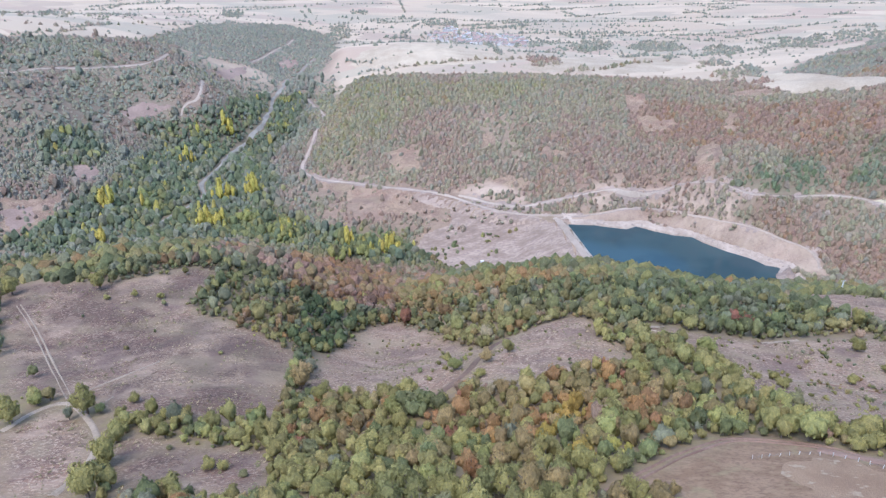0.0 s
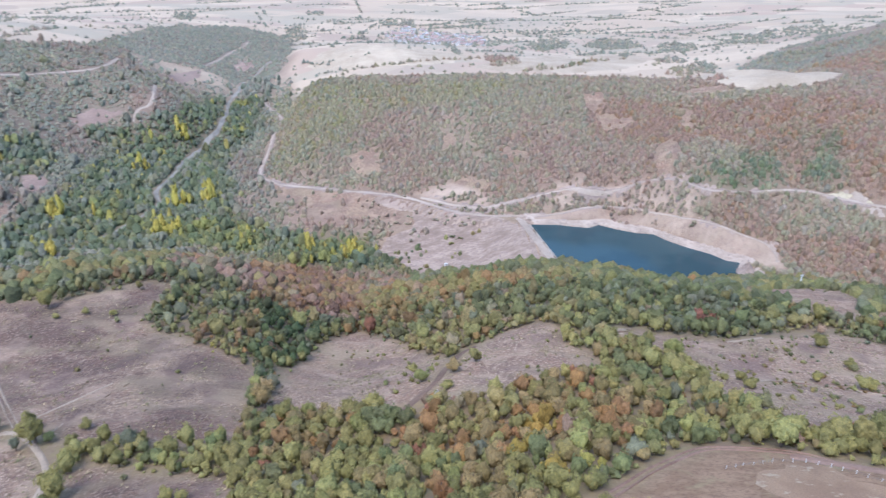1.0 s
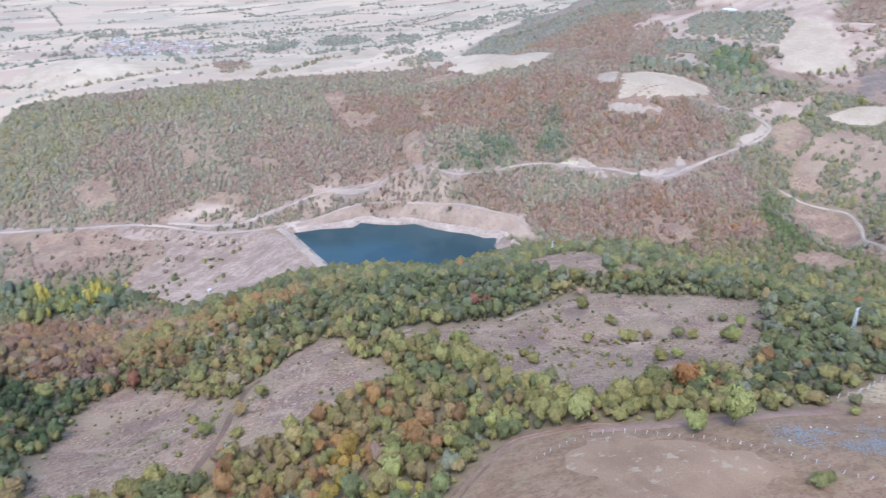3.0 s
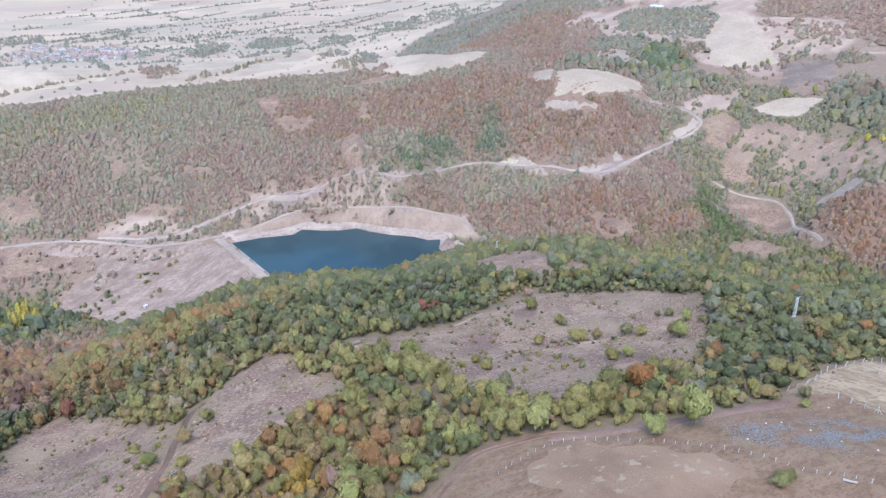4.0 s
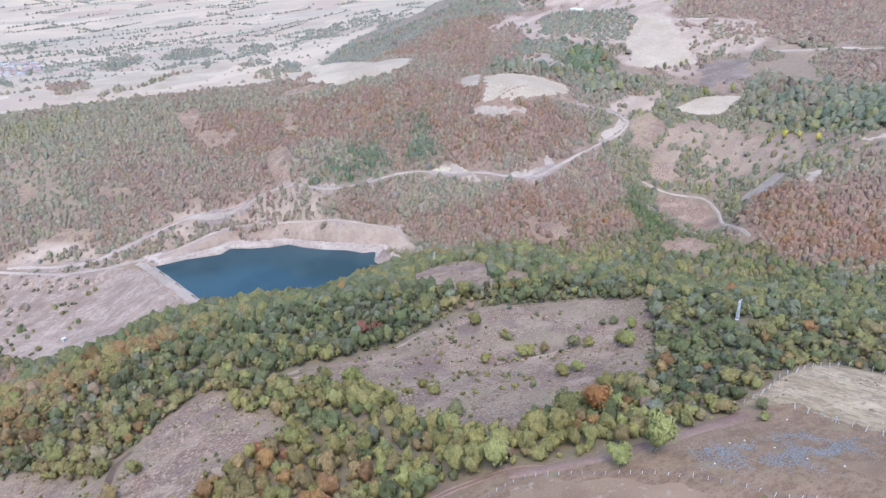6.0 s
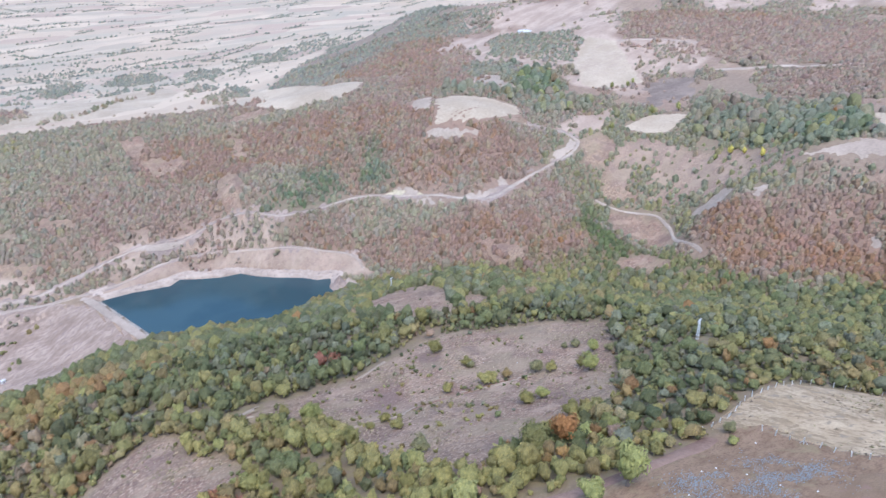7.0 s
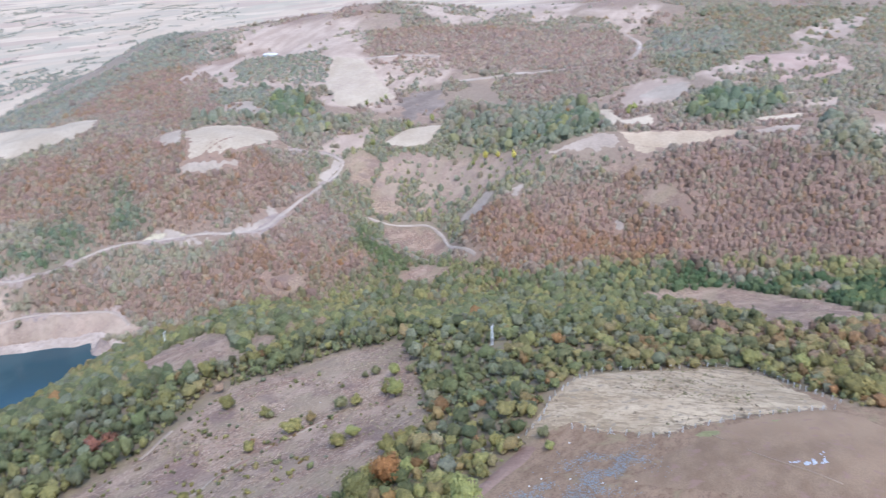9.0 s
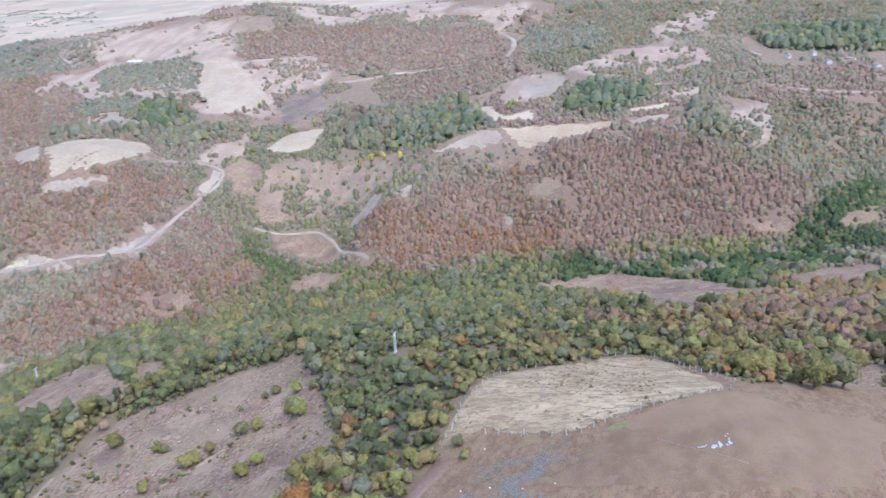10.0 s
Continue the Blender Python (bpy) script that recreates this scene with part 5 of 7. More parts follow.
def ribbon(name, line, width, material, lift, label, category, wobble=0.25, seed=0, patchy=None):
    """A road or track laid along a line, with uneven edges and worn ruts."""
    d = np.gradient(line, axis=0)
    side = np.c_[d[:, 1], -d[:, 0]] / (np.hypot(d[:, 0], d[:, 1])[:, None] + 1e-9)
    rows = []
    cuts = (-1.0, -0.55, -0.3, 0.0, 0.3, 0.55, 1.0)
    for k, u in enumerate(cuts):
        w = width / 2 * u * (1 + wobble * value_noise(line[:, 0] + 50 * (u > 0), line[:, 1], 11, 60 + seed))
        q = line + side * w[:, None]
        z = ground_z(q[:, 0], q[:, 1]) + lift - (0.07 if abs(u) == 0.55 else 0) - (0.44 if abs(u) == 1.0 else 0)
        rows.append(np.c_[q, z])
    v = np.stack(rows, 1)
    i = np.arange(v.shape[0] * 7).reshape(-1, 7)
    a, b, c, e = i[:-1, :-1].ravel(), i[:-1, 1:].ravel(), i[1:, 1:].ravel(), i[1:, :-1].ravel()
    if patchy is not None:
        q = v.reshape(-1, 3)[a]
        keep = value_noise(q[:, 0], q[:, 1], 16, 64) + 0.6 * value_noise(q[:, 0], q[:, 1], 6, 65) > patchy
        a, b, c, e = a[keep], b[keep], c[keep], e[keep]
    me = fast_mesh(name, v.reshape(-1, 3), np.r_[np.c_[a, b, c], np.c_[a, c, e]], material, True)
    return tagged(new(name, me), label, category, kind="structure")


drape("water", LAKE, M_WATER, 0.0, "calm dark blue reservoir water held back by the dam", "water", 12.0, 0.6, LAKE_Z)

FIELD_LABEL = {
    "straw_stubble": "fenced pale straw stubble field with tussocks on the hilltop", "ploughed_brown": "ploughed brown field on the hilltop",
    "ploughed_pink": "bare pinkish ploughed field with a rounded edge", "pale_stubble": "pale harvested stubble field among scrub",
    "fallow": "greyish pink fallow plot among trees", "fallow_ridge": "greyish fallow plot on the ridge", "straw_plot": "cream-coloured harvested plot",
    "straw_ridge": "long cream-coloured stubble field along the ridge", "straw_slip": "pale bare clay slip on the wooded slope",
    "scree": "pale streak of eroded scree", "red_plot": "reddish bare plot on the upland", "brown_plot": "small brown ploughed plot",
    "cone_plot": "pale pinkish tilled field on the upland", "burnt_plot": "dark burnt plot on the pale upland", "green_strip": "strip of green weeds between the fields",
}
for _k, (_name, _pts) in enumerate(FIELDS):
    drape(f"field_{_k + 1}", _pts, M_FIELD[_name], 0.16 + 0.05 * (_name == "green_strip"), FIELD_LABEL[_name], "field", 4.0 if _k < 3 else 6.0, {"ploughed_pink": 3.0, "burnt_plot": 9.0, "cone_plot": 5.0, "red_plot": 8.0}.get(_name, 1.2 if _k < 3 else 3.0))
for _name, _pts in MEADOWS:
    if _name == "dam_foot":
        drape("bare_ground_1", _pts, M_FIELD[_name], 0.14, "bare pinkish clay below the dam", "bare ground", 4.0, 3.0)


def build_shore():
    """The pale, undercut clay bank that rings the water, ragged at its upper edge."""
    xs, ys = np.arange(90, 312, 1.6), np.arange(440, 614, 1.6)
    x, y = np.meshgrid(xs, ys)
    d = -poly_distance(x, y, LAKE)
    along, off = dam_frame(x, y)
    width = np.maximum(8.5, 10.5 + 3.5 * value_noise(x, y, 17, 61) + 2.0 * value_noise(x, y, 6, 62))
    keep = (d > -2.5) & (d < width) & ~((off > -3) & (along > -4) & (along < 125))
    i = np.arange(x.size).reshape(x.shape)
    full = keep[:-1, :-1] & keep[:-1, 1:] & keep[1:, 1:] & keep[1:, :-1]
    a, b, c, e = i[:-1, :-1][full], i[:-1, 1:][full], i[1:, 1:][full], i[1:, :-1][full]
    z = relief(x, y) + 0.2 + 0.15 * value_noise(x, y, 3, 63)
    me = fast_mesh("shore", np.c_[x.ravel(), y.ravel(), z.ravel()], np.r_[np.c_[a, b, c], np.c_[a, c, e]], M_FIELD["shore_strip"], True)
    tagged(new("shore", me), "pale eroded clay bank ringing the reservoir", "bare ground", kind="structure")


build_shore()

TRACK_SOIL = {
    "field_path": M_SOIL_LINE, "knoll_track": M_GULLY, "field_track": M_TRACK_AND_SHADE, "field_track_east": M_TRACK_AND_SHADE,
    # terrace and bank lines: dark colour in place of the scarp's shadow
    "meadow_terrace": M_TRACK_AND_SHADE, "meadow_bank": M_TRACK_AND_SHADE, "meadow_lip": M_PALE_TRACK, "meadow_track": M_PALE_TRACK, "lot_track": M_PALE_TRACK, "faint_track": M_PALE_TRACK,
}
TRACK_LABEL = {"dirt_road": "pale unpaved road cut into the slope", "track_and_bank_shade": "brown rutted dirt track on the hillside", "gully_soil": "dark eroded gully track between meadows"}
for _k, (_name, _line) in enumerate(ROAD_LINE):
    _m = TRACK_SOIL.get(_name, M_ROAD)
    if _name in BANKED:
        ribbon(f"road_cutting_{_k + 1}", _line, BANKED[_name], M_BANK, 0.20, "pale pinkish earth cutting beside the hillside road", "road cutting", 0.9, _k, -0.3)
    if _name == "riverbed":
        ribbon("river_bed", _line, ROAD_WIDTH[_name], M_RIVER, 0.25, "grey gravel river bed winding through the trees", "river", 0.6, _k)
    elif _name in ("meadow_track", "field_track"):
        # two worn ruts with grass between them
        _d = np.gradient(_line, axis=0)
        _side = np.c_[_d[:, 1], -_d[:, 0]] / (np.hypot(_d[:, 0], _d[:, 1])[:, None] + 1e-9)
        for _n, _off in enumerate((-0.85, 0.85)):
            ribbon(f"wheel_rut_{2 * _k + _n}", _line + _off * _side, 0.8, _m, 0.3, "worn wheel rut across dry grass", "track", 0.7, 31 + _n)
    else:
        ribbon(f"road_{_k + 1}", _line, ROAD_WIDTH[_name], _m, 0.34, TRACK_LABEL.get(_m.name, "pale worn track across dry grass"), "road" if _m is M_ROAD else "track",
               0.75 if _name == "meadow_lip" else 0.45, _k, -0.05 if _name in ("meadow_bank", "meadow_terrace", "meadow_lip", "faint_track", "field_path") else None)


def build_dam():
    e = (DAM_B - DAM_A) / np.linalg.norm(DAM_B - DAM_A)
    out = np.array([e[1], -e[0]])
    dam = tagged(new("dam"), "earth embankment dam with a pale gravel crest and stone facing", "dam", kind="structure")
    rng = np.random.RandomState(5)
    for name, a, b, za, zb, mat in (("riprap_face", -3.5, 2.8, 22.6, 27.15, M_RIPRAP), ("crest_road", 2.8, 9.5, 27.2, 27.25, M_CREST)):
        bm = bmesh.new()
        rows = []
        for s in np.arange(-4, 106, 2.0):
            row = []
            for u in np.linspace(0, 1, 6):
                q = DAM_A + e * s + out * (a + (b - a) * u + 0.4 * rng.uniform(-1, 1) * (u in (0, 1)))
                row.append(bm.verts.new((q[0], q[1], za + (zb - za) * u + (0.18 * rng.uniform(-1, 1) if name == "riprap_face" else 0.03 * rng.uniform(-1, 1)))))
            rows.append(row)
        for r, q in zip(rows[:-1], rows[1:]):
            for k in range(5):
                bm.faces.new((r[k], r[k + 1], q[k + 1], q[k]))
        part(name, bm, mat, dam)


build_dam()


# ---- trees and scrub ----
def ico(level):
    bm = bmesh.new()
    bmesh.ops.create_icosphere(bm, subdivisions=level, radius=1.0)
    v = np.array([tuple(q.co) for q in bm.verts])
    f = np.array([[q.index for q in g.verts] for g in bm.faces])
    bm.free()
    return v, f


ICO = {1: ico(1), 2: ico(2), 3: ico(3)}


def unit(v):
    return v / (np.linalg.norm(v, axis=-1, keepdims=True) + 1e-9)


def crown_shape(seed, tufts, size, level):
    """A crown about 1 m in radius whose middle is at the origin: billowing lobes with loose leaf tufts on them."""
    rng = np.random.RandomState(seed)
    n = 9 + rng.randint(5)
    h = rng.uniform(-0.45, 0.75, n)
    a = rng.uniform(0, 2 * np.pi, n) + np.arange(n) * 2.4
    ring = np.sqrt(1 - h**2) * rng.uniform(0.42, 0.62, n)
    lobes = np.c_[ring * np.cos(a), ring * np.sin(a), h * 0.75]
    lobes[:, :2] += rng.uniform(-0.16, 0.16, (n, 2))
    big = rng.uniform(0.30, 0.46, n)
    lobes, big = np.vstack([lobes, (0, 0, 0)]), np.r_[big, 0.62]
    v, f = ICO[level]
    along = v @ lobes.T
    reach = along + np.sqrt(np.maximum(big**2 - ((lobes**2).sum(1) - along**2), 0)) * (((lobes**2).sum(1) - along**2) < big**2)
    pick = reach.argmax(1)
    body = 0.87 * v * (reach.max(1) * rng.uniform(0.84, 1.08, len(v)))[:, None]
    soft = unit(0.6 * unit(body - lobes[pick]) + 0.5 * unit(body) + (0, 0, 0.36))
    w = big**2
    k = rng.choice(len(w), tufts, p=w / w.sum())
    d = rng.normal(size=(tufts, 3))
    d[:, 2] += 0.45
    d = unit(d)
    at = lobes[k] + d * big[k][:, None] * rng.uniform(0.80, 1.10, (tufts, 1))
    # sprays of leaves lie on the lobes, drawn out upward
    out = unit(d + (0, 0, 0.35) + 0.18 * rng.normal(size=(tufts, 3)))
    up = np.array([0, 0, 1.0]) + 0.35 * rng.normal(size=(tufts, 3))
    t = unit(up - out * (up * out).sum(1, keepdims=True))
    u = np.cross(t, out)
    s = size * rng.uniform(0.6, 1.35, (tufts, 1))
    quad = np.stack([at - t * s * 0.7 - out * s * 0.15, at + u * s * 0.6, at + t * s * 0.9 + out * s * 0.15, at - u * s * 0.6], 1)
    i = len(body) + 4 * np.arange(tufts)[:, None]
    tris = np.vstack([f, i + [[0, 1, 2]], i + [[0, 2, 3]]])
    leafy = unit(0.7 * d + 0.35 * unit(at) + (0, 0, 0.45))
    return np.vstack([body, quad.reshape(-1, 3)]), tris, np.vstack([soft, np.repeat(leafy, 4, 0)])


def trunk_shape(seed, sides=6):
    """A leaning, tapered trunk with three limbs, 1 m high in all, foot at the origin."""
    rng = np.random.RandomState(seed)
    verts, tris = [], []
    count = 0

    def tube(path, radii):
        nonlocal count
        ring = np.linspace(0, 2 * np.pi, sides, endpoint=False)
        rows = [np.c_[p[0] + r * np.cos(ring), p[1] + r * np.sin(ring), np.full(sides, p[2])] for p, r in zip(path, radii)]
        verts.append(np.vstack(rows))
        for k in range(len(path) - 1):
            for j in range(sides):
                a, b = count + k * sides + j, count + k * sides + (j + 1) % sides
                tris.append((a, b, b + sides))
                tris.append((a, b + sides, a + sides))
        count += len(path) * sides

    lean = rng.uniform(-0.06, 0.06, 2)
    tube([(0, 0, -0.06), (lean[0] * 0.5, lean[1] * 0.5, 0.3), (lean[0], lean[1], 0.75)], (0.045, 0.03, 0.012))
    for k in range(3):
        a = rng.uniform(0, 2 * np.pi)
        tube([(lean[0] * 0.5, lean[1] * 0.5, 0.28 + 0.08 * k), (0.14 * np.cos(a), 0.14 * np.sin(a), 0.5 + 0.05 * k),
              (0.25 * np.cos(a), 0.25 * np.sin(a), 0.72)], (0.02, 0.014, 0.005))
    return np.vstack(verts), np.array(tris)


def bush_shape(seed, sides, rings):
    """A low oak or shrub seen from afar: an uneven, lobed dome about 1 m in radius, middle at the origin."""
    rng = np.random.RandomState(seed)
    a = np.linspace(0, 2 * np.pi, sides, endpoint=False)
    lobe = 1 + 0.16 * np.sin(2 * a + rng.uniform(0, 6)) + 0.12 * np.sin(3 * a + rng.uniform(0, 6))
    rows = []
    for k, (z, r) in enumerate(rings):
        turn = a + k * np.pi / sides
        w = r * lobe * rng.uniform(0.70, 1.25, sides)
        rows.append(np.c_[w * np.cos(turn), w * np.sin(turn), z + 0.24 * rng.uniform(-1, 1, sides)])
    v = np.vstack(rows + [[(0.34 * rng.uniform(-1, 1), 0.34 * rng.uniform(-1, 1), 1.0)]])
    tris = []
    for k in range(len(rings) - 1):
        for j in range(sides):
            p, q = k * sides + j, k * sides + (j + 1) % sides
            tris += [(p, q, p + sides), (q, q + sides, p + sides)]
    top = (len(rings) - 1) * sides
    tris += [(top + j, top + (j + 1) % sides, len(v) - 1) for j in range(sides)]
    return v, np.array(tris), unit(unit(v) + (0, 0, 1.35))


CROWN = {
    "near": [crown_shape(100 + k, 900, 0.092, 2) for k in range(6)],
    "close": [crown_shape(200 + k, 115, 0.15, 2) for k in range(8)],
    "mid": [crown_shape(300 + k, 18, 0.28, 2) for k in range(8)],
    "further": [crown_shape(600 + k, 8, 0.24, 2) for k in range(8)],
    "low": [crown_shape(800 + k, 22, 0.36, 1) for k in range(8)],
    "shrub": [bush_shape(700 + k, 7, ((-0.95, 0.92), (0.30, 0.80))) for k in range(10)],
    "far_shrub": [bush_shape(720 + k, 5, ((-0.95, 0.94), (0.28, 0.78))) for k in range(10)],
    "far_tree": [bush_shape(760 + k, 6, ((-0.8, 0.60), (-0.1, 1.0), (0.6, 0.66))) for k in range(8)],
    "speck": [bush_shape(740 + k, 6, ((-0.45, 0.95),)) for k in range(10)],
}

# where trees may stand
_open_all = [o for o in MEADOWS if o[0] != "eroded_slope"] + [o for o in FIELDS if o[0] != "burnt_plot"]
_clear_road = [(name, line, ROAD_WIDTH[name] / 2 + (0.2 if name.startswith("field") else 2.2) if name not in BANKED else 0.42 * BANKED[name]) for name, line in ROAD_LINE]


def zone(x, y, name):
    return outline_mask(x, y, [g for g in GROVES if g[0] == name], 14.0)


def cover(x, y):
    """How likely a tree stands at each place, from 0 to 1."""
    z = ground_z(x, y)
    c = np.full(len(x), 0.95)
    # small clearings in the near woods
    c -= 0.3 * np.clip(value_noise(x, y, 12, 69) * 2.2 - 0.7, 0, 1) * (np.hypot(x - 8, y - 25) < 460)
    # thin, eroded streaks on the slope above the lake
    north = (y > 590) & (x > -130) & (x < 420) & (y < 900)
    streak = value_noise(x + 0.35 * y, y * 0.35, 24, 71) + 0.6 * value_noise(x, y, 60, 72)
    c = np.where(north, 0.95 - 0.45 * np.clip((streak - 0.62) * 3, 0, 1), c)
    # scrubby upland to the east
    up = np.maximum(np.clip((x - 540) / 60, 0, 1) * np.clip((y - 20) / 80, 0, 1), np.clip((x - 610) / 40, 0, 1))
    patch = value_noise(x, y, 70, 73) + 0.55 * value_noise(x, y, 26, 74)
    c *= 1 - up * (1 - np.clip(0.20 + 5.0 * patch, 0.02, 0.95))
    # western hills: scrub with gaps
    west = (x < -320) | ((x < -130) & (y > 620))
    c = np.where(west, c * (0.95 - 0.35 * np.clip(value_noise(x, y, 48, 75) * 1.6, 0, 1)), c)
    # lower slope between valley road and dam foot
    low = (x > -150) & (x < 60) & (y > 600) & (y < 700) & (z < 26)
    c = np.where(low, 0.62 - 0.4 * np.clip(value_noise(x, y, 22, 76) * 2, 0, 1), c)
    for name, share in (("rust_slope", 0.95), ("green_belt", 0.9), ("valley_floor", 0.92), ("stream_trees", 0.97), ("dense_wood", 0.55)):
        c = np.maximum(c, share * (zone(x, y, name) > 0.4))
    bare = np.clip(outline_mask(x, y, _open_all, 1.5), 0, 1)
    grazed = outline_mask(x, y, [o for o in MEADOWS if o[0] in ("upland_meadow", "stream_meadow")], 4.0) > 0.5
    clump = grazed & (value_noise(x, y, 30, 99) + 0.4 * value_noise(x, y, 11, 93) > np.where((x < 640) & (y < 480), 0.16, 0.30))
    thin = outline_mask(x, y, [o for o in MEADOWS if o[0] in ("slope_gap", "hill_gap", "slope_streak", "west_bare")], 14.0) + 0.7 * value_noise(x, y, 8, 101) > 0.55
    foot = ((y > 560) & (x < 90) & (value_noise(x, y, 12, 78) > 0.25))
    c *= 1 - np.where(clump, 0.05, np.where(thin, 0.92, np.where(grazed, 0.86, np.where(foot, 0.7, 1.0)))) * bare
    c *= 1 - 0.35 * np.clip(outline_mask(x, y, [o for o in MEADOWS if o[0] == "eroded_slope"], 10.0), 0, 1)
    c = np.where((poly_distance(x, y, LAKE) > -7), 0, c)
    along, off = dam_frame(x, y)
    c = np.where((off > -4) & (off < 62) & (along > -12) & (along < 120) & (z < 27.6), 0, c)
    for px, py in ((248, 383), (223, 153)):
        c = np.where((np.hypot(x - px + 3.0, y - py + 3.5) < 8.0), 0, c)
    open_plain = np.maximum(np.clip((y - 0.25 * x - 1150) / 120, 0, 1) * np.clip((75 - z) / 20, 0, 1), np.clip(np.maximum(poly_distance(x, y, NORTH_LAND), poly_distance(x, y, WEST_LAND)) / 12 + 0.5, 0, 1))
    valley = zone(x, y, "valley_wood")
    c *= 1 - 0.97 * open_plain * (1 - valley)
    c = np.where(valley > 0.5, np.maximum(c, 0.15 + 0.65 * (value_noise(x, y, 40, 79) > 0.05)), c)
    for name, share in (("upland_grove", 0.95), ("blue_grove", 0.9), ("mixed_grove", 0.75), ("rust_hill", 0.8), ("flank_wood", 0.8)):
        c = np.maximum(c, share * (zone(x, y, name) + 0.5 * value_noise(x, y, 15, 102) > 0.5))
    c = np.where(outline_mask(x, y, [o for o in FIELDS if o[0] in ("cone_plot", "straw_plot", "straw_ridge", "fallow_ridge", "pale_stubble")], 2.0) > 0.5, 0, c)
    # a farmyard on the open side of each building of the hamlet
    for hx, hy in dict(SPOTS)["houses"]:
        c = np.where(np.hypot(x - hx + 6, y - hy) < 10, 0, c)
    for name, line, clear in _clear_road:
        near = (x > line[:, 0].min() - 15) & (x < line[:, 0].max() + 15) & (y > line[:, 1].min() - 15) & (y < line[:, 1].max() + 15)
        if near.any():
            d = line_distance(x[near], y[near], line)
            full = clear + (2.5 * value_noise(x[near], y[near], 14, 77) if name in BANKED else 0)
            c[near] *= d > full
    return c


KINDS = list(LEAF)
PALETTE = np.array([LEAF[k] for k in KINDS])


def kind_shares(x, y):
    """How the kinds of tree are mixed at each place."""
    base = {"dark": 0.03, "green": 0.17, "olive": 0.50, "grey": 0.10, "lime": 0.05, "tan": 0.17, "rust": 0.05, "orange": 0.006, "red": 0.004}
    w = np.tile([base.get(k, 0.0) for k in KINDS], (len(x), 1))

    def lean(mask, mixture, force=1.0):
        m = np.clip(mask * force, 0, 1)[:, None]
        nonlocal w
        w = w * (1 - m) + m * np.array([mixture.get(k, 0.0) for k in KINDS])

    blotch = value_noise(x, y, 38, 81) * 0.7 + value_noise(x, y, 15, 82) * 0.5
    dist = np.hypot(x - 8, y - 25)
    lean(np.clip(value_noise(x, y, 34, 83) * 1.6, 0, 1), {"green": 0.52, "dark": 0.14, "grey": 0.06, "olive": 0.28}, 0.7)
    lean(np.clip((dist - 210) / 90, 0, 1), {"green": 0.40, "olive": 0.16, "grey": 0.20, "dark": 0.24}, 0.72)
    lean(np.clip(value_noise(x, y, 30, 84) * 1.6 - 0.3, 0, 1), {"tan": 0.52, "rust": 0.06, "olive": 0.42}, 0.42)
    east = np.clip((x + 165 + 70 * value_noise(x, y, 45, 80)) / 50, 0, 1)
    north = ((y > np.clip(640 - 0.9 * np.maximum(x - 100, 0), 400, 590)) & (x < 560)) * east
    # slope above the lake: leaf colours with haze painted in
    lean(north, {"hazed_green": 0.14, "dry_olive": 0.60, "hazed_tan": 0.20, "hazed_rust": 0.06}, 0.97)
    lean(north * np.clip((x - 40) / 600 + 1.3 * value_noise(x, y, 70, 85), 0, 1), {"dry_olive": 0.20, "hazed_tan": 0.25, "hazed_rust": 0.55}, 0.8)
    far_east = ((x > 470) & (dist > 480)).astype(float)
    # eastern upland: the same haze-paled colours
    lean(far_east, {"dry_olive": 0.34, "hazed_tan": 0.26, "hazed_green": 0.20, "hazed_rust": 0.20}, 0.92)
    lean(far_east * np.clip(value_noise(x, y, 85, 89) * 3, 0, 1), {"hazed_rust": 0.55, "hazed_tan": 0.35, "dry_olive": 0.10}, 0.85)
    lean(north * np.clip(blotch * 1.8, 0, 1), {"hazed_rust": 0.7, "hazed_tan": 0.28, "rust": 0.02}, 0.45)
    lean(np.clip(zone(x, y, "rust_slope") + 0.25 * value_noise(x, y, 20, 87), 0, 1), {"dark": 0.04, "dry_olive": 0.20, "hazed_rust": 0.58, "rust": 0.18}, 0.88)
    west = (y > 560) * (1 - east)
    # western hills: distance haze is put into the leaf colours
    lean(west, {"dusty": 0.36, "dry_olive": 0.26, "hazed_green": 0.18, "hazed_tan": 0.10, "dark": 0.10}, 0.97)
    lean(west * np.clip(value_noise(x, y, 55, 97) * 2.2, 0, 1), {"hazed_rust": 0.34, "dusty": 0.30, "hazed_tan": 0.20, "dark_rust": 0.16}, 0.7)
    belt = zone(x, y, "green_belt") * np.clip(1.1 + 1.6 * value_noise(x, y, 19, 94), 0.1, 1)
    lean(belt, {"fresh": 0.42, "dark": 0.36, "green": 0.16, "olive": 0.06}, 0.95)
    lean(belt * (dist > 700) * far_east, {"river": 0.35, "hazed_green": 0.40, "dry_olive": 0.20, "fresh": 0.05}, 0.95)
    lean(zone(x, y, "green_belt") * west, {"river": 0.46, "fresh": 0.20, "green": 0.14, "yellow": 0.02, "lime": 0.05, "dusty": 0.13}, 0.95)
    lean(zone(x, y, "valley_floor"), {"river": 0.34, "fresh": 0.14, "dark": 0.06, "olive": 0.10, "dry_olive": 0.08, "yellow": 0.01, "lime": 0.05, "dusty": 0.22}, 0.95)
    lean(zone(x, y, "olive_crest"), {"dry_olive": 0.60, "olive": 0.26, "hazed_green": 0.14}, 0.7)
    side = np.clip((x - 470) / 20, 0, 1) * np.clip((650 - x) / 20, 0, 1) * np.clip((y - 260) / 20, 0, 1) * np.clip((500 - y) / 20, 0, 1) * (1 - np.clip(2 * zone(x, y, "rust_slope"), 0, 1))
    lean(side, {"grey": 0.36, "olive": 0.26, "dry_olive": 0.30, "hazed_green": 0.08}, 0.9)
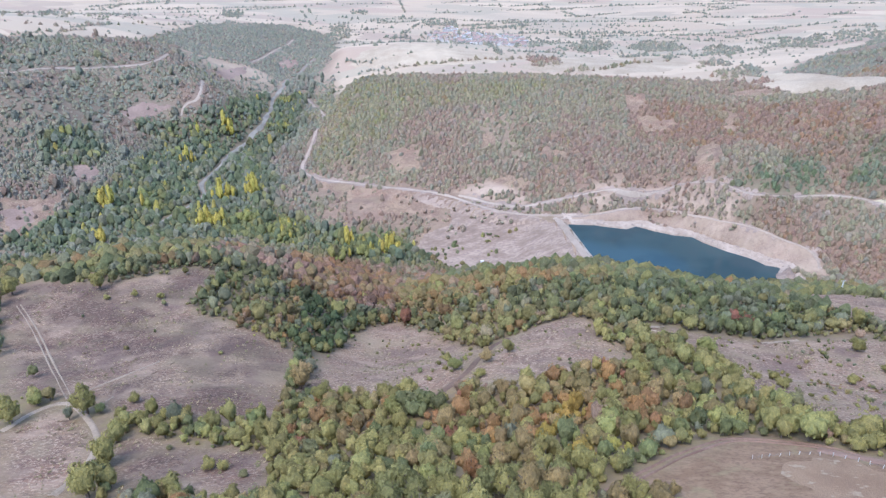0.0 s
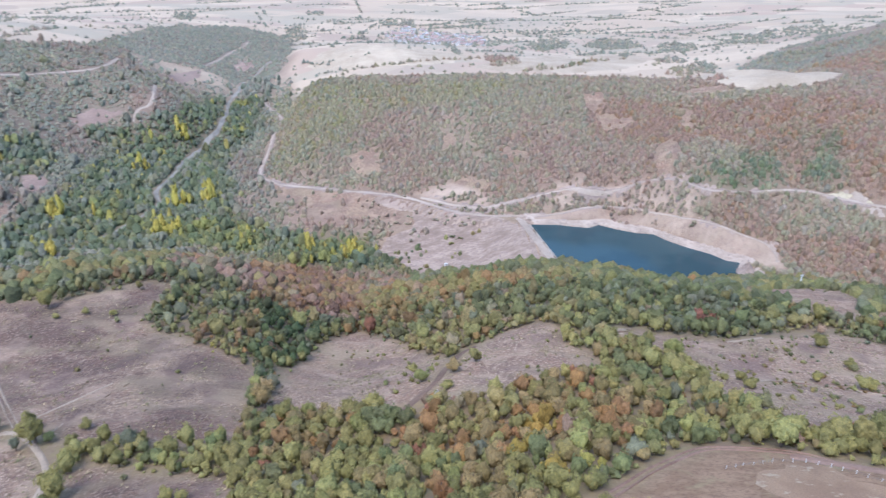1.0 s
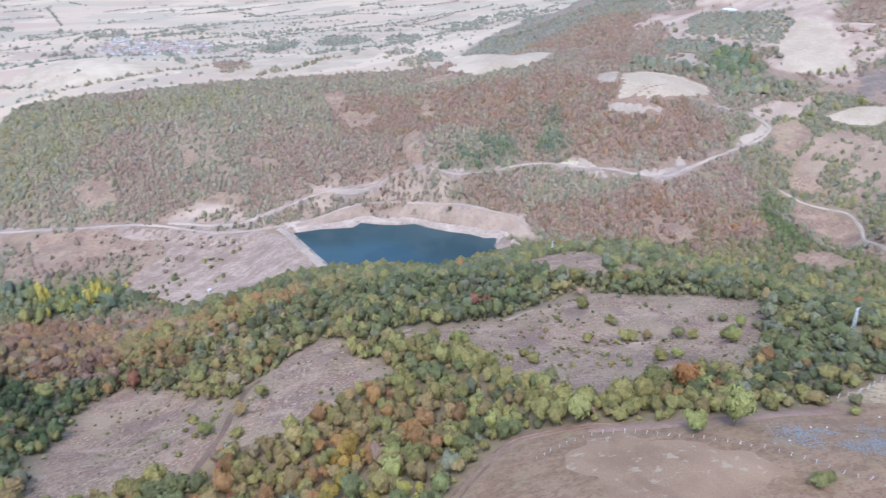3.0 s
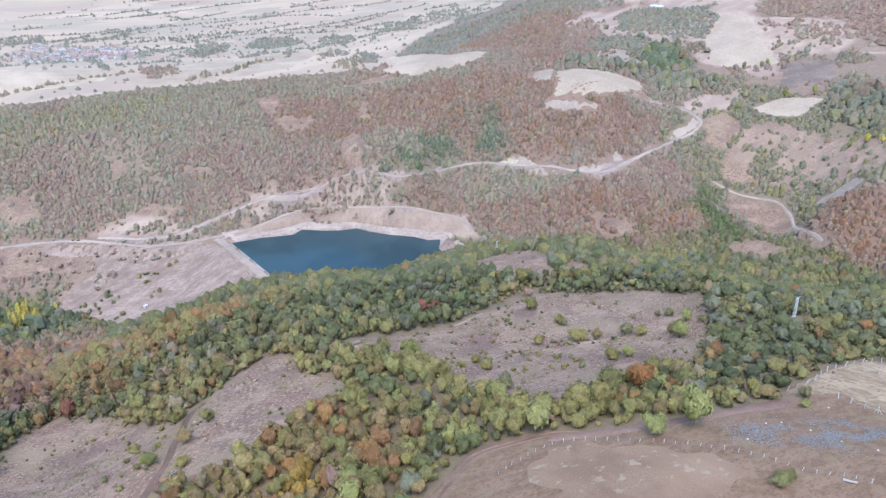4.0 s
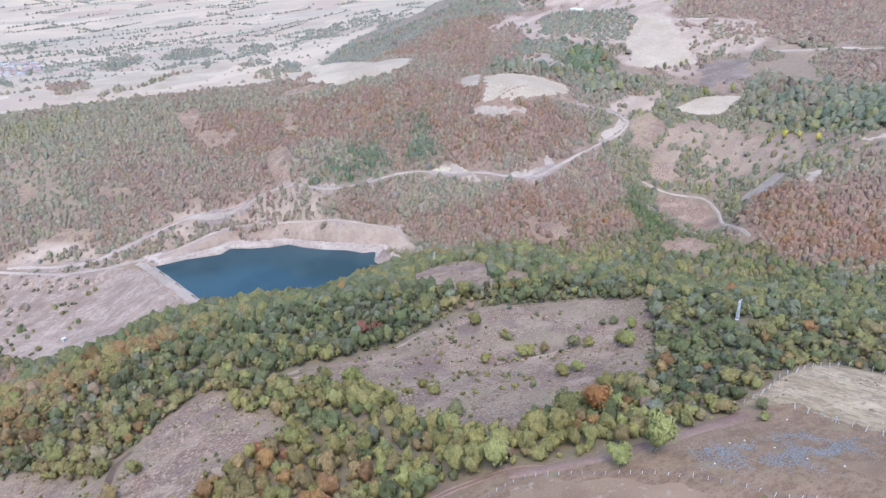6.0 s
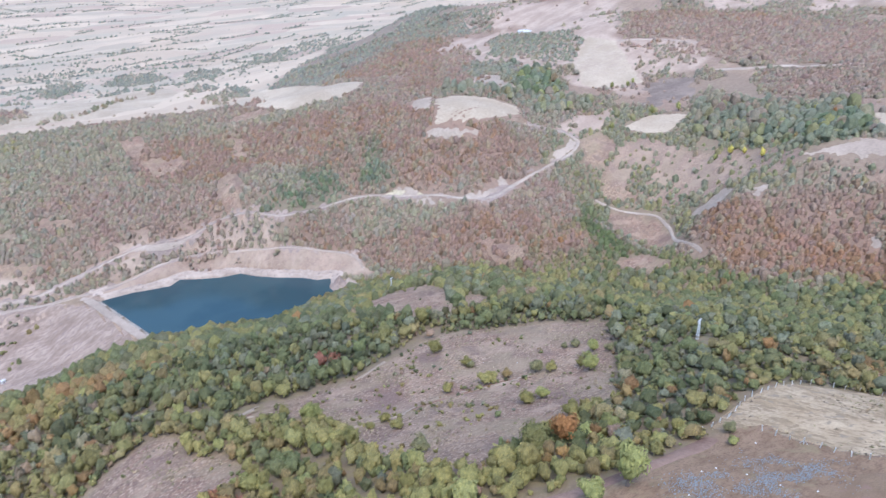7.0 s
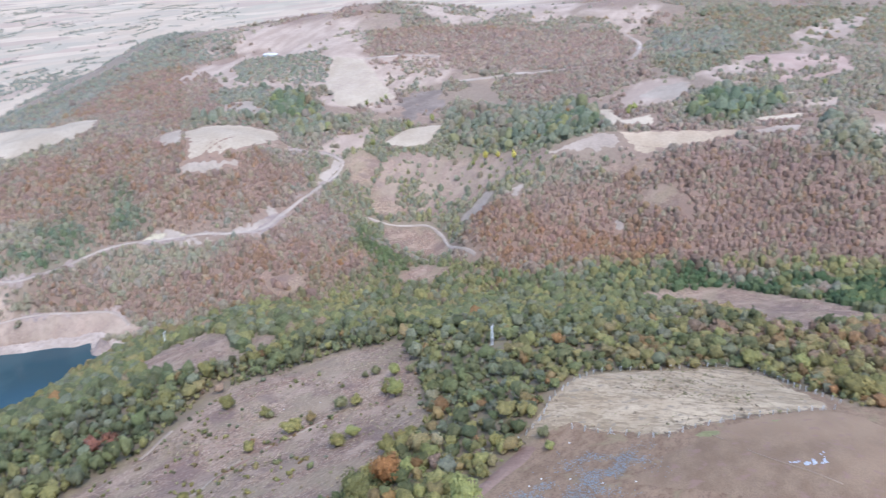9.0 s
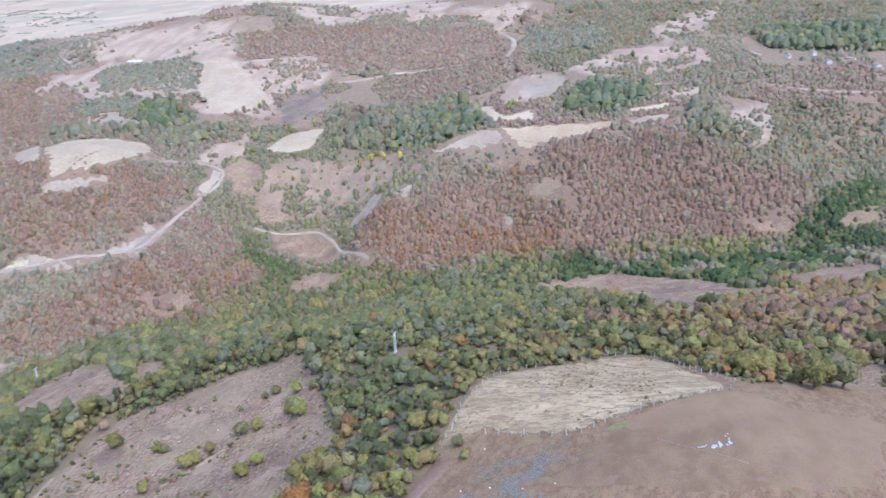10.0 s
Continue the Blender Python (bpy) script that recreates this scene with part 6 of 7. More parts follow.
    lean(zone(x, y, "rust_slope") * np.clip((190 - y) / 70, 0, 1) * (x > 480), {"dark_rust": 0.28, "hazed_rust": 0.46, "dry_olive": 0.18, "deep": 0.08}, 0.9)
    lean(np.clip(1.5 * zone(x, y, "stream_trees"), 0, 1) * np.clip(1.2 + 1.6 * value_noise(x, y, 19, 94), 0.2, 1), {"deep": 0.76, "fresh": 0.14, "lime": 0.04, "olive": 0.06}, 0.97)
    # far ridges: pale mixture standing in for haze
    lean(np.clip((x - 430) / 40, 0, 1) * np.clip((y - 0.3 * x - 720) / 60, 0, 1), {"dusty": 0.5, "hazed_green": 0.28, "hazed_tan": 0.22}, 0.9)
    lean(zone(x, y, "tan_ridge"), {"tan": 0.40, "rust": 0.26, "olive": 0.34}, 0.8)
    lean(zone(x, y, "olive_fringe"), {"olive": 0.6, "lime": 0.1, "green": 0.3}, 0.8)
    lean(zone(x, y, "red_scrub"), {"rust": 0.5, "hazed_rust": 0.40, "dry_olive": 0.10}, 0.85)
    lean(zone(x, y, "brown_scrub"), {"hazed_rust": 0.54, "dark_rust": 0.10, "dry_olive": 0.24, "rust": 0.12}, 0.85)
    brown = np.clip((x - 235) / 40, 0, 1) * np.clip((120 - y) / 40, 0, 1) * (x < 455)
    lean(brown * np.clip(0.45 + 1.6 * value_noise(x, y, 26, 95), 0, 1), {"rust": 0.16, "dark_rust": 0.16, "hazed_rust": 0.20, "tan": 0.20, "olive": 0.28}, 0.85)
    lean(np.clip(1.4 * zone(x, y, "maroon_wood"), 0, 1), {"dark_rust": 0.28, "hazed_rust": 0.10, "rust": 0.34, "tan": 0.28}, 0.9)
    lean(np.clip(1.3 * zone(x, y, "shady_wood"), 0, 1), {"deep": 0.42, "dark": 0.28, "green": 0.20, "olive": 0.10}, 0.85)
    lean(zone(x, y, "green_wood"), {"green": 0.48, "grey": 0.16, "dark": 0.20, "olive": 0.16}, 0.8)
    lean(np.clip(1.5 * zone(x, y, "olive_hedge"), 0, 1), {"olive": 0.78, "lime": 0.08, "green": 0.14}, 0.95)
    lean(zone(x, y, "green_patch") * np.clip(0.8 + 1.6 * value_noise(x, y, 22, 103), 0.2, 1), {"river": 0.46, "fresh": 0.20, "hazed_green": 0.16, "dry_olive": 0.18}, 0.9)
    lean(zone(x, y, "dense_wood"), {"dark": 0.20, "hazed_green": 0.28, "dry_olive": 0.28, "tan": 0.10, "rust": 0.14}, 0.9)
    lean(zone(x, y, "rust_hill"), {"hazed_rust": 0.56, "hazed_tan": 0.26, "dry_olive": 0.18}, 0.9)
    lean(zone(x, y, "upland_grove"), {"river": 0.04, "hazed_green": 0.34, "dry_olive": 0.26, "dusty": 0.22, "hazed_rust": 0.14}, 0.85)
    lean(zone(x, y, "mixed_grove"), {"river": 0.12, "hazed_green": 0.38, "olive": 0.10, "dry_olive": 0.22, "lime": 0.02, "hazed_rust": 0.16}, 0.85)
    lean(zone(x, y, "blue_grove"), {"river": 0.30, "fresh": 0.18, "hazed_green": 0.28, "olive": 0.12, "lime": 0.07, "dusty": 0.05}, 0.85)
    lean(zone(x, y, "flank_wood"), {"dusty": 0.20, "hazed_green": 0.34, "dry_olive": 0.26, "hazed_rust": 0.20}, 0.95)
    lean(zone(x, y, "yellow_poplars"), {"yellow": 0.04, "lime": 0.06, "olive": 0.26, "green": 0.26, "river": 0.38}, 0.95)
    lean(zone(x, y, "deep_green"), {"green": 0.40, "dark": 0.06, "olive": 0.32, "grey": 0.22}, 0.85)
    # trees of the plain, their leaf colours paled as by haze
    lean(((y - 0.25 * x > 1180) & (ground_z(x, y) < 62)).astype(float), {"dusty": 0.40, "hazed_tan": 0.30, "hazed_green": 0.30}, 1.0)
    front = np.clip((150 - x) / 40, 0, 1) * np.clip((270 - y) / 50, 0, 1) * np.clip((x + 45) / 20, 0, 1)
    lean(front, {"olive": 0.62, "lime": 0.13, "tan": 0.17, "green": 0.13}, 0.7)
    # the mixed wood under the camera
    mixed = ((x > -40) & (x < 85) & (y > 90) & (y < 195) & (dist < 185)).astype(float)
    lean(mixed * np.clip(blotch * 2.0 + 0.1, 0, 1), {"orange": 0.08, "tan": 0.40, "olive": 0.26, "lime": 0.12, "red": 0.02, "rust": 0.12}, 0.8)
    return np.clip(w, 0, None)


def pick_kinds(x, y, rng):
    """The kind of tree at each place, as an index into KINDS."""
    w = np.cumsum(kind_shares(x, y), 1)
    u = np.mod(rng.rand(len(x)) * 0.45 + 1.1 * value_noise(x, y, 17, 88) + 2.0, 1.0)[:, None]
    kind = np.minimum((u * w[:, -1:] > w).sum(1), len(KINDS) - 1)
    for ax, ay, reach, name in ACCENTS_A + ACCENTS_B:
        hit = (np.hypot(x - ax, y - ay) < reach) & (rng.rand(len(x)) < 0.85)
        kind[hit] = KINDS.index(name)
    return kind


def tint_litter():
    """Fallen leaves on the ground sheet have the mean colour of the trees above."""
    share = kind_shares(_gx.ravel(), _gy.ravel())
    # far litter inherits the haze painted into the leaf colours
    tone = 0.70 * (share @ PALETTE) / share.sum(1)[:, None] + 0.30 * np.array([0.26, 0.185, 0.145])
    me = bpy.data.objects["ground"].data
    a = me.attributes.new("litter", "FLOAT_COLOR", "POINT")
    a.data.foreach_set("color", np.ascontiguousarray(np.c_[tone, np.ones(len(tone))], np.float32).ravel())


tint_litter()


def scatter(step, near, far, seed):
    """Jittered places between two distances from the flight's middle, in the fan of hills in view."""
    rng = np.random.RandomState(seed)
    xs, ys = np.arange(-900, 1350, step), np.arange(-160, 1900, step)
    x, y = [v.ravel() for v in np.meshgrid(xs, ys)]
    x, y = x + rng.uniform(-0.42, 0.42, len(x)) * step, y + rng.uniform(-0.42, 0.42, len(y)) * step
    d = np.hypot(x - 8, y - 25)
    bearing = np.degrees(np.arctan2(x - 8, y - 25))
    keep = (d >= near) & (d < far) & (bearing > -42) & (bearing < 110)
    x, y = x[keep], y[keep]
    keep = rng.rand(len(x)) < cover(x, y)
    return x[keep], y[keep], rng


def merge(shapes, which, at, radius, height, spin, tint):
    """Joins many crowns into one set of arrays, each turned, sized and coloured by itself."""
    verts, tris, leaf, soft = [], [], [], []
    count = 0
    for k, (v, f, nv) in enumerate(shapes):
        m = np.where(which == k)[0]
        if not len(m):
            continue
        c, s = np.cos(spin[m])[:, None], np.sin(spin[m])[:, None]
        r, h = radius[m][:, None], height[m][:, None]
        p = np.stack([at[m, 0:1] + r * (c * v[:, 0] - s * v[:, 1]), at[m, 1:2] + r * (s * v[:, 0] + c * v[:, 1]), at[m, 2:3] + h * v[:, 2]], -1)
        verts.append(p.reshape(-1, 3))
        tris.append((f[None] + (count + len(v) * np.arange(len(m)))[:, None, None]).reshape(-1, 3))
        leaf.append(np.repeat(tint[m], len(v), 0))
        soft.append(np.stack([c * nv[:, 0] - s * nv[:, 1], s * nv[:, 0] + c * nv[:, 1], np.tile(nv[:, 2], (len(m), 1))], -1).reshape(-1, 3))
        count += len(v) * len(m)
    return np.vstack(verts), np.vstack(tris), np.vstack(leaf), np.vstack(soft)


def tinted(kind, x, y, rng, keep=0.55, vivid=0.72):
    """Each tree's leaf colour: its kind's, drawn half-way to the mean of the stand."""
    share = kind_shares(x, y)
    mean = (share @ PALETTE) / share.sum(1)[:, None]
    bright = np.isin(kind, [KINDS.index(k) for k in ("yellow", "orange", "red", "lime", "gold")])[:, None]
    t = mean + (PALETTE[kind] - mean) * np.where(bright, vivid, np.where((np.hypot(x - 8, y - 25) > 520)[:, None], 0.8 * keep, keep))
    near = (np.hypot(x - 8, y - 25) < 340)[:, None]
    t = mean + (t - mean) * np.where(near & ~bright, np.where((np.hypot(x - 8, y - 25) < 200)[:, None], 1.5, 1.1), 1.0)
    t = t * np.where(near, rng.uniform(0.70, 1.18, (len(kind), 1)), rng.uniform(0.88, 1.12, (len(kind), 1))) * (1 + 0.04 * rng.uniform(-1, 1, (len(kind), 3)))
    return np.clip(t, 0.01, 0.9)


def wood(name, label, shapes, x, y, rng, radius, tall=1.0, sink=0.0, trunks=False, kind=None, vivid=0.72):
    """One joined stand of trees."""
    if not len(x):
        return
    n = len(x)
    kind = pick_kinds(x, y, rng) if kind is None else kind
    # many small ones, some full-grown
    u = rng.rand(n)
    r = radius * np.where(u < 0.36, rng.uniform(0.45, 0.75, n), np.where(u < 0.86, rng.uniform(0.78, 1.12, n), rng.uniform(1.2, 1.55, n)))
    h = r * tall * rng.uniform(0.85, 1.35, n)
    # wind-clipped, lower trees on the brow beside the fields
    h = h * np.where((x > 115) & (x < 300) & (y < 200), 0.8, 1.0)
    slim = np.isin(kind, [KINDS.index("yellow")]) & (y > 400)
    h, r = np.where(slim, h * 1.7, h), np.where(slim, r * 0.75, r)
    at = np.c_[x, y, ground_z(x, y) + h * (0.85 - sink)]
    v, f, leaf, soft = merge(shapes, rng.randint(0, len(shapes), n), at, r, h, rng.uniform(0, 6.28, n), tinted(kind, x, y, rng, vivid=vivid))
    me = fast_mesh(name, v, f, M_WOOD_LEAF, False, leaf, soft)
    ob = tagged(new(name, me), label, "trees", kind="stuff")
    if trunks:
        tv = np.array([(0.04 * np.cos(q), 0.04 * np.sin(q), z) for z in (-0.05, 0.6) for q in (0, 2.1, 4.2)])
        tf = np.array([(0, 1, 4), (0, 4, 3), (1, 2, 5), (1, 5, 4), (2, 0, 3), (2, 3, 5)])
        size = h * 1.9
        v, f, _, _ = merge([(tv, tf, tv)], np.zeros(n, int), np.c_[x, y, ground_z(x, y)], size, size, rng.uniform(0, 6.28, n), np.zeros((n, 3)))
        t = new("trunks", fast_mesh("trunks", v, f, M_BARK))
        t.parent = ob
        tagged(t, kind="stuff")
    return ob


def single_tree(x, y, r, kind, rng, crowns, trunks, label, group, tall=1.0, detail="near"):
    """A tree of its own, with its trunk and crown."""
    word = {"olive": "olive-green", "green": "green", "dark": "dark green", "rust": "rust-brown", "yellow": "bright yellow", "lime": "yellow-green",
            "orange": "orange", "grey": "grey-green", "tan": "tan", "red": "dull red", "dusty": "dusty green", "fresh": "fresh green",
            "hazed_rust": "rusty brown", "dry_olive": "dry olive", "hazed_tan": "pale tan", "hazed_green": "pale green", "river": "deep green", "deep": "deep green", "dark_rust": "dark rust", "gold": "golden"}
    variant = rng.randint(6)
    if (kind, variant, detail) not in crowns:
        v, f, soft = CROWN[detail][variant]
        crowns[kind, variant, detail] = fast_mesh("crown", v, f, M_LEAF[kind], False, None, soft)
    h = r * tall * rng.uniform(1.2, 1.7)
    tree = new("tree")
    tree.matrix_world = pose(x, y, float(ground_z(x, y)), 0, 0, rng.uniform(0, 360))
    tagged(tree, label.format(word[kind]), "tree", group)
    t = new("trunk", trunks[rng.randint(3)])
    t.parent, t.scale = tree, (h * 2.0, h * 2.0, h * 1.9)
    c = new("crown", crowns[kind, variant, detail])
    c.parent, c.scale, c.location = tree, (r, r, h), (0, 0, h * (0.9 if r > 2.6 else 0.8))


LIPS = np.vstack([line for name, line in ROAD_LINE if name in ("meadow_lip", "meadow_bank", "meadow_terrace")])


def build_woods():
    # nearest trees are things of their own
    x, y, rng = scatter(3.3, 68, 240, 11)
    d = np.hypot(x - 8, y - 25)
    order = np.argsort(d)
    single, rest = order[:150], order[150:]
    kinds = pick_kinds(x[single], y[single], rng)
    trunk_mesh = [fast_mesh("trunk", *trunk_shape(k), M_BARK, True) for k in range(3)]
    crowns = {}
    for j, k in zip(single, kinds):
        single_tree(x[j], y[j], 2.25 * rng.choice((0.65, 0.8, 0.9, 1.0, 1.15, 1.35)), KINDS[k], rng, crowns, trunk_mesh,
                    "{} autumn oak tree standing in the hillside wood", "trees of the near wood")
    scrub = []
    for lx, ly, r, kind in LONE_TREES_A + LONE_TREES_B + LONE_TREES_C + LONE_TREES_D + LONE_TREES_E + LONE_TREES_F + LONE_TREES_G:
        if ly > 400:
            scrub += [(lx + rng.normal() * r * 0.7, ly + rng.normal() * r * 0.7) for _ in range(3)]
            continue
        single_tree(lx, ly, min(r, 4.4), kind, rng, crowns, trunk_mesh, "{} tree or bush standing in dry open grass", "lone trees of the meadows", 0.95 if r > 4 else 0.68)
    stand = []
    for px, py, r, kind in POPLARS:
        for k in range(int(1.9 * r) + 3):
            out, turn = math.sqrt(rng.rand()), rng.uniform(0, 2 * math.pi)
            hue = kind if rng.rand() < 0.8 else rng.choice(("yellow", "lime", "fresh"))
            stand.append((px + r * out * math.cos(turn), py + 0.6 * r * out * math.sin(turn), KINDS.index(hue)))
    stand = np.array(stand)
    wood("valley_poplars", "bright yellow and yellow-green autumn poplars by the river", CROWN["close"], stand[:, 0], stand[:, 1], rng, 3.4, 1.5, 0.0, True, stand[:, 2].astype(int), 1.0)
    scrub = np.array(scrub)
    wood("valley_scrub", "grey-green bushes on bare clay by the dam", CROWN["mid"], scrub[:, 0], scrub[:, 1], rng, 2.1, 0.75, 0.15)
    tall_one = rest[rng.rand(len(rest)) < np.where((x[rest] < 120) & (y[rest] < 215), 0.95, 0.66)]
    wood("hillside_wood", "mixed olive, green and tan oak wood on the near slope", CROWN["close"], x[tall_one], y[tall_one], rng, 2.3, 1.2, 0.0, True)
    x, y, rng = scatter(3.6, 85, 330, 26)
    m = (x > 115) | (y > 215) | (rng.rand(len(x)) < 0.12)
    wood("young_wood", "low oak scrub growing between the taller trees", CROWN["low"], x[m], y[m], rng, 1.55, 1.0, 0.0)
    # low bushes along the edges of the near wood
    x, y, rng = scatter(2.6, 72, 300, 18)
    x2, y2 = x + rng.uniform(-3.5, 3.5, len(x)), y + rng.uniform(-3.5, 3.5, len(x))
    edge = outline_mask(x2, y2, _open_all, 14.0)
    clear = np.ones(len(x2), bool)
    for _, line, gap in _clear_road:
        clear &= line_distance(x2, y2, line) > gap * 0.75
    m = clear & (edge > 0.22) & (edge < 0.68) & (rng.rand(len(x2)) < 0.5) & (outline_mask(x2, y2, FIELDS, 2.0) < 0.5)
    wood("undergrowth", "low tan and green bushes along the wood's edge", CROWN["further"], x2[m], y2[m], rng, 1.0, 0.8, 0.1)
    # small bushes dotted over the meadows
    bx, by = rng.uniform(-60, 260, 9000), rng.uniform(130, 380, 9000)
    m = outline_mask(bx, by, [o for o in MEADOWS if o[0] in ("east_meadow", "pole_knoll", "knoll_meadow", "gully_meadow")], 2.0) > 0.8
    m &= rng.rand(len(bx)) < 0.02 + 0.35 * np.clip(value_noise(bx, by, 22, 104) * 2 - 0.5, 0, 1) + 0.5 * (line_distance(bx, by, LIPS) < 3.0)
    wood("meadow_bushes", "small grey-green bushes dotted over dry grass", CROWN["low"], bx[m], by[m], rng, 1.0, 0.75, 0.1)
    x, y, rng = scatter(3.7, 240, 330, 12)
    half = rng.rand(len(x)) < 0.66
    wood("slope_wood", "olive and green oak wood on the lower slope", CROWN["mid"], x[half], y[half], rng, 2.6, 1.3, 0.0)
    x, y, rng = scatter(3.7, 330, 520, 16)
    wood("spur_wood", "olive and green oak wood covering the spur", CROWN["shrub"], x, y, rng, 2.6, 1.0, 0.1)
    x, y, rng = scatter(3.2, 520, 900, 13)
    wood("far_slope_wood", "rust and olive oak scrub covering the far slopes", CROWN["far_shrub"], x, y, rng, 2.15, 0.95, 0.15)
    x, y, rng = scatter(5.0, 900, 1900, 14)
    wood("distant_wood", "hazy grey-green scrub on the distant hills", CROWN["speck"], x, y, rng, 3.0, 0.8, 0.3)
    bank = [(40, 622), (77, 611), (118, 607), (163, 601), (212, 595), (246, 567), (262, 550), (300, 544), (300, 512), (280, 524), (250, 551), (226, 575), (190, 597), (142, 596), (104, 600), (60, 613)]
    bx, by = rng.uniform(40, 300, 5200), rng.uniform(505, 625, 5200)
    m = (poly_distance(bx, by, bank) > -1.0) & (value_noise(bx, by, 13, 66) > -0.35)
    for name, line, _ in _clear_road:
        if name in BANKED:
            m &= line_distance(bx, by, line) > 3.0
    wood("bank_scrub", "brown and olive scrub on the steep bank above the reservoir", CROWN["far_shrub"], bx[m], by[m], rng, 1.6, 1.0, 0.1)
    # taller trees standing out of the scrub, along the river and on the upland
    x, y, rng = scatter(5.6, 500, 1200, 19)
    m = (x < 20) & (rng.rand(len(x)) < np.where(zone(x, y, "valley_floor") > 0.4, 0.85, np.where(x < -150, 0.10, 0.0)))
    wood("valley_trees", "deep green and yellowing trees along the river valley", CROWN["far_tree"], x[m], y[m], rng, 3.1, 1.25, 0.0)
    x, y, rng = scatter(8.0, 560, 1400, 20)
    m = (x > 480) & (rng.rand(len(x)) < np.clip(0.06 + 0.8 * value_noise(x, y, 45, 90), 0.0, 0.5) * (1 - 0.9 * zone(x, y, "rust_slope")))
    wood("upland_trees", "dark green trees scattered over the upland scrub", CROWN["far_tree"], x[m], y[m], rng, 2.8, 1.0, 0.0)
    x, y, rng = scatter(5.2, 560, 1200, 24)
    m = (x > 480) & (np.maximum(zone(x, y, "blue_grove"), 0.8 * zone(x, y, "mixed_grove")) + 0.3 * value_noise(x, y, 16, 105) > 0.45)
    wood("grove_trees", "deep green and yellowing trees of the upland groves", CROWN["far_tree"], x[m], y[m], rng, 3.6, 1.15, 0.0)
    for gx, gy, kind in GROVE_TREES:
        single_tree(gx, gy, rng.uniform(2.3, 3.4), kind, rng, crowns, trunk_mesh, "{} tree standing out of the upland grove", "bright trees of the upland", 1.2, "close")
    # groves, hedgerows and lone trees of the plain
    rng = np.random.RandomState(15)
    px, py = [], []
    for _, pts in PLAIN_GROVES:
        p = np.array(pts, float)
        area = 0.5 * abs(np.sum(p[:, 0] * np.roll(p[:, 1], -1) - p[:, 1] * np.roll(p[:, 0], -1)))
        n = int(min(900, area / 55) / 0.5)
        q = rng.uniform(p.min(0), p.max(0), (n, 2))
        q = q[poly_distance(q[:, 0], q[:, 1], p) + 6 * rng.normal(size=n) > 0]
        px.append(q[:, 0]), py.append(q[:, 1])
    for _, pts in HEDGES:
        line = smooth_line(pts, 4.5)
        line = line[rng.rand(len(line)) < 0.45 + 0.55 * (value_noise(line[:, 0], line[:, 1], 60, 91) > -0.2)]
        px.append(line[:, 0] + rng.normal(size=len(line)) * 3), py.append(line[:, 1] + rng.normal(size=len(line)) * 3)
    p = np.array([o for k, o in GROVES if k == "village"][0], float)
    q = rng.uniform(p.min(0) - 15, p.max(0) + 15, (420, 2))
    q = q[poly_distance(q[:, 0], q[:, 1], p) > -18]
    px.append(q[:, 0]), py.append(q[:, 1])
    # hedgerows along the edges of the plots
    rows = [np.c_[rng.uniform(-1100, 2600, 900), rng.uniform(1180, 3400, 900)]]
    for hx, hy in rows[0][:330]:
        turn = 0.35 + (math.pi / 2) * (rng.rand() < 0.25) + rng.normal() * 0.12
        along = np.arange(0, rng.uniform(60, 330), 5.0)
        line = np.c_[hx + along * math.cos(turn), hy + along * math.sin(turn)] + rng.normal(size=(len(along), 2)) * 1.6
        rows.append(line[value_noise(line[:, 0], line[:, 1], 45, 91) > -0.25])
    q = np.vstack(rows)
    bearing = np.degrees(np.arctan2(q[:, 0], q[:, 1]))
    q = q[(ground_z(q[:, 0], q[:, 1]) < 60) & (bearing > -36) & (bearing < 44) & (q[:, 1] - 0.25 * q[:, 0] > 1190)]
    px, py = np.concatenate(px + [q[:, 0]]), np.concatenate(py + [q[:, 1]])
    wood("plain_trees", "dark hedgerow trees and small groves among pale fields", CROWN["speck"], px, py, rng, 3.1, 0.9, 0.1)


build_woods()


# ---- poles, fences, houses and small things ----
M_STEEL = plain_color("galvanised_steel", (0.74, 0.75, 0.76), 0.5, 0.1)
M_CONCRETE = plain_color("pale_concrete", (0.58, 0.56, 0.52), 0.85)
M_WIRE = plain_color("dull_wire", (0.16, 0.16, 0.165), 0.6, 0.5)
M_CERAMIC = plain_color("insulator_ceramic", (0.30, 0.20, 0.15), 0.3)
M_PLASTER = plain_color("white_plaster", (0.66, 0.63, 0.59), 0.9)
M_ROOF_TILE = plain_color("terracotta_tiles", (0.37, 0.265, 0.225), 0.85, 0.0, 0.5)
M_ROOF_PALE = plain_color("pale_sheet_roof", (0.42, 0.40, 0.39), 0.6)
M_GLASS_DARK = plain_color("dark_window", (0.08, 0.09, 0.10), 0.2)
M_SHEETING = plain_color("white_plastic_sheeting", (0.40, 0.40, 0.415), 0.5, 0.0, 0.4)
M_STONE_BLUE = plain_color("grey_blue_rubble", (0.25, 0.262, 0.262), 0.9, 0.0, 0.5)
M_STONE_PALE = plain_color("pale_limestone", (0.66, 0.63, 0.58), 0.9)
M_ROCK = plain_color("dark_rock", (0.26, 0.235, 0.225), 0.95, 0.0, 0.5)
M_DEADWOOD = plain_color("bleached_grey", (0.44, 0.40, 0.36), 0.9)


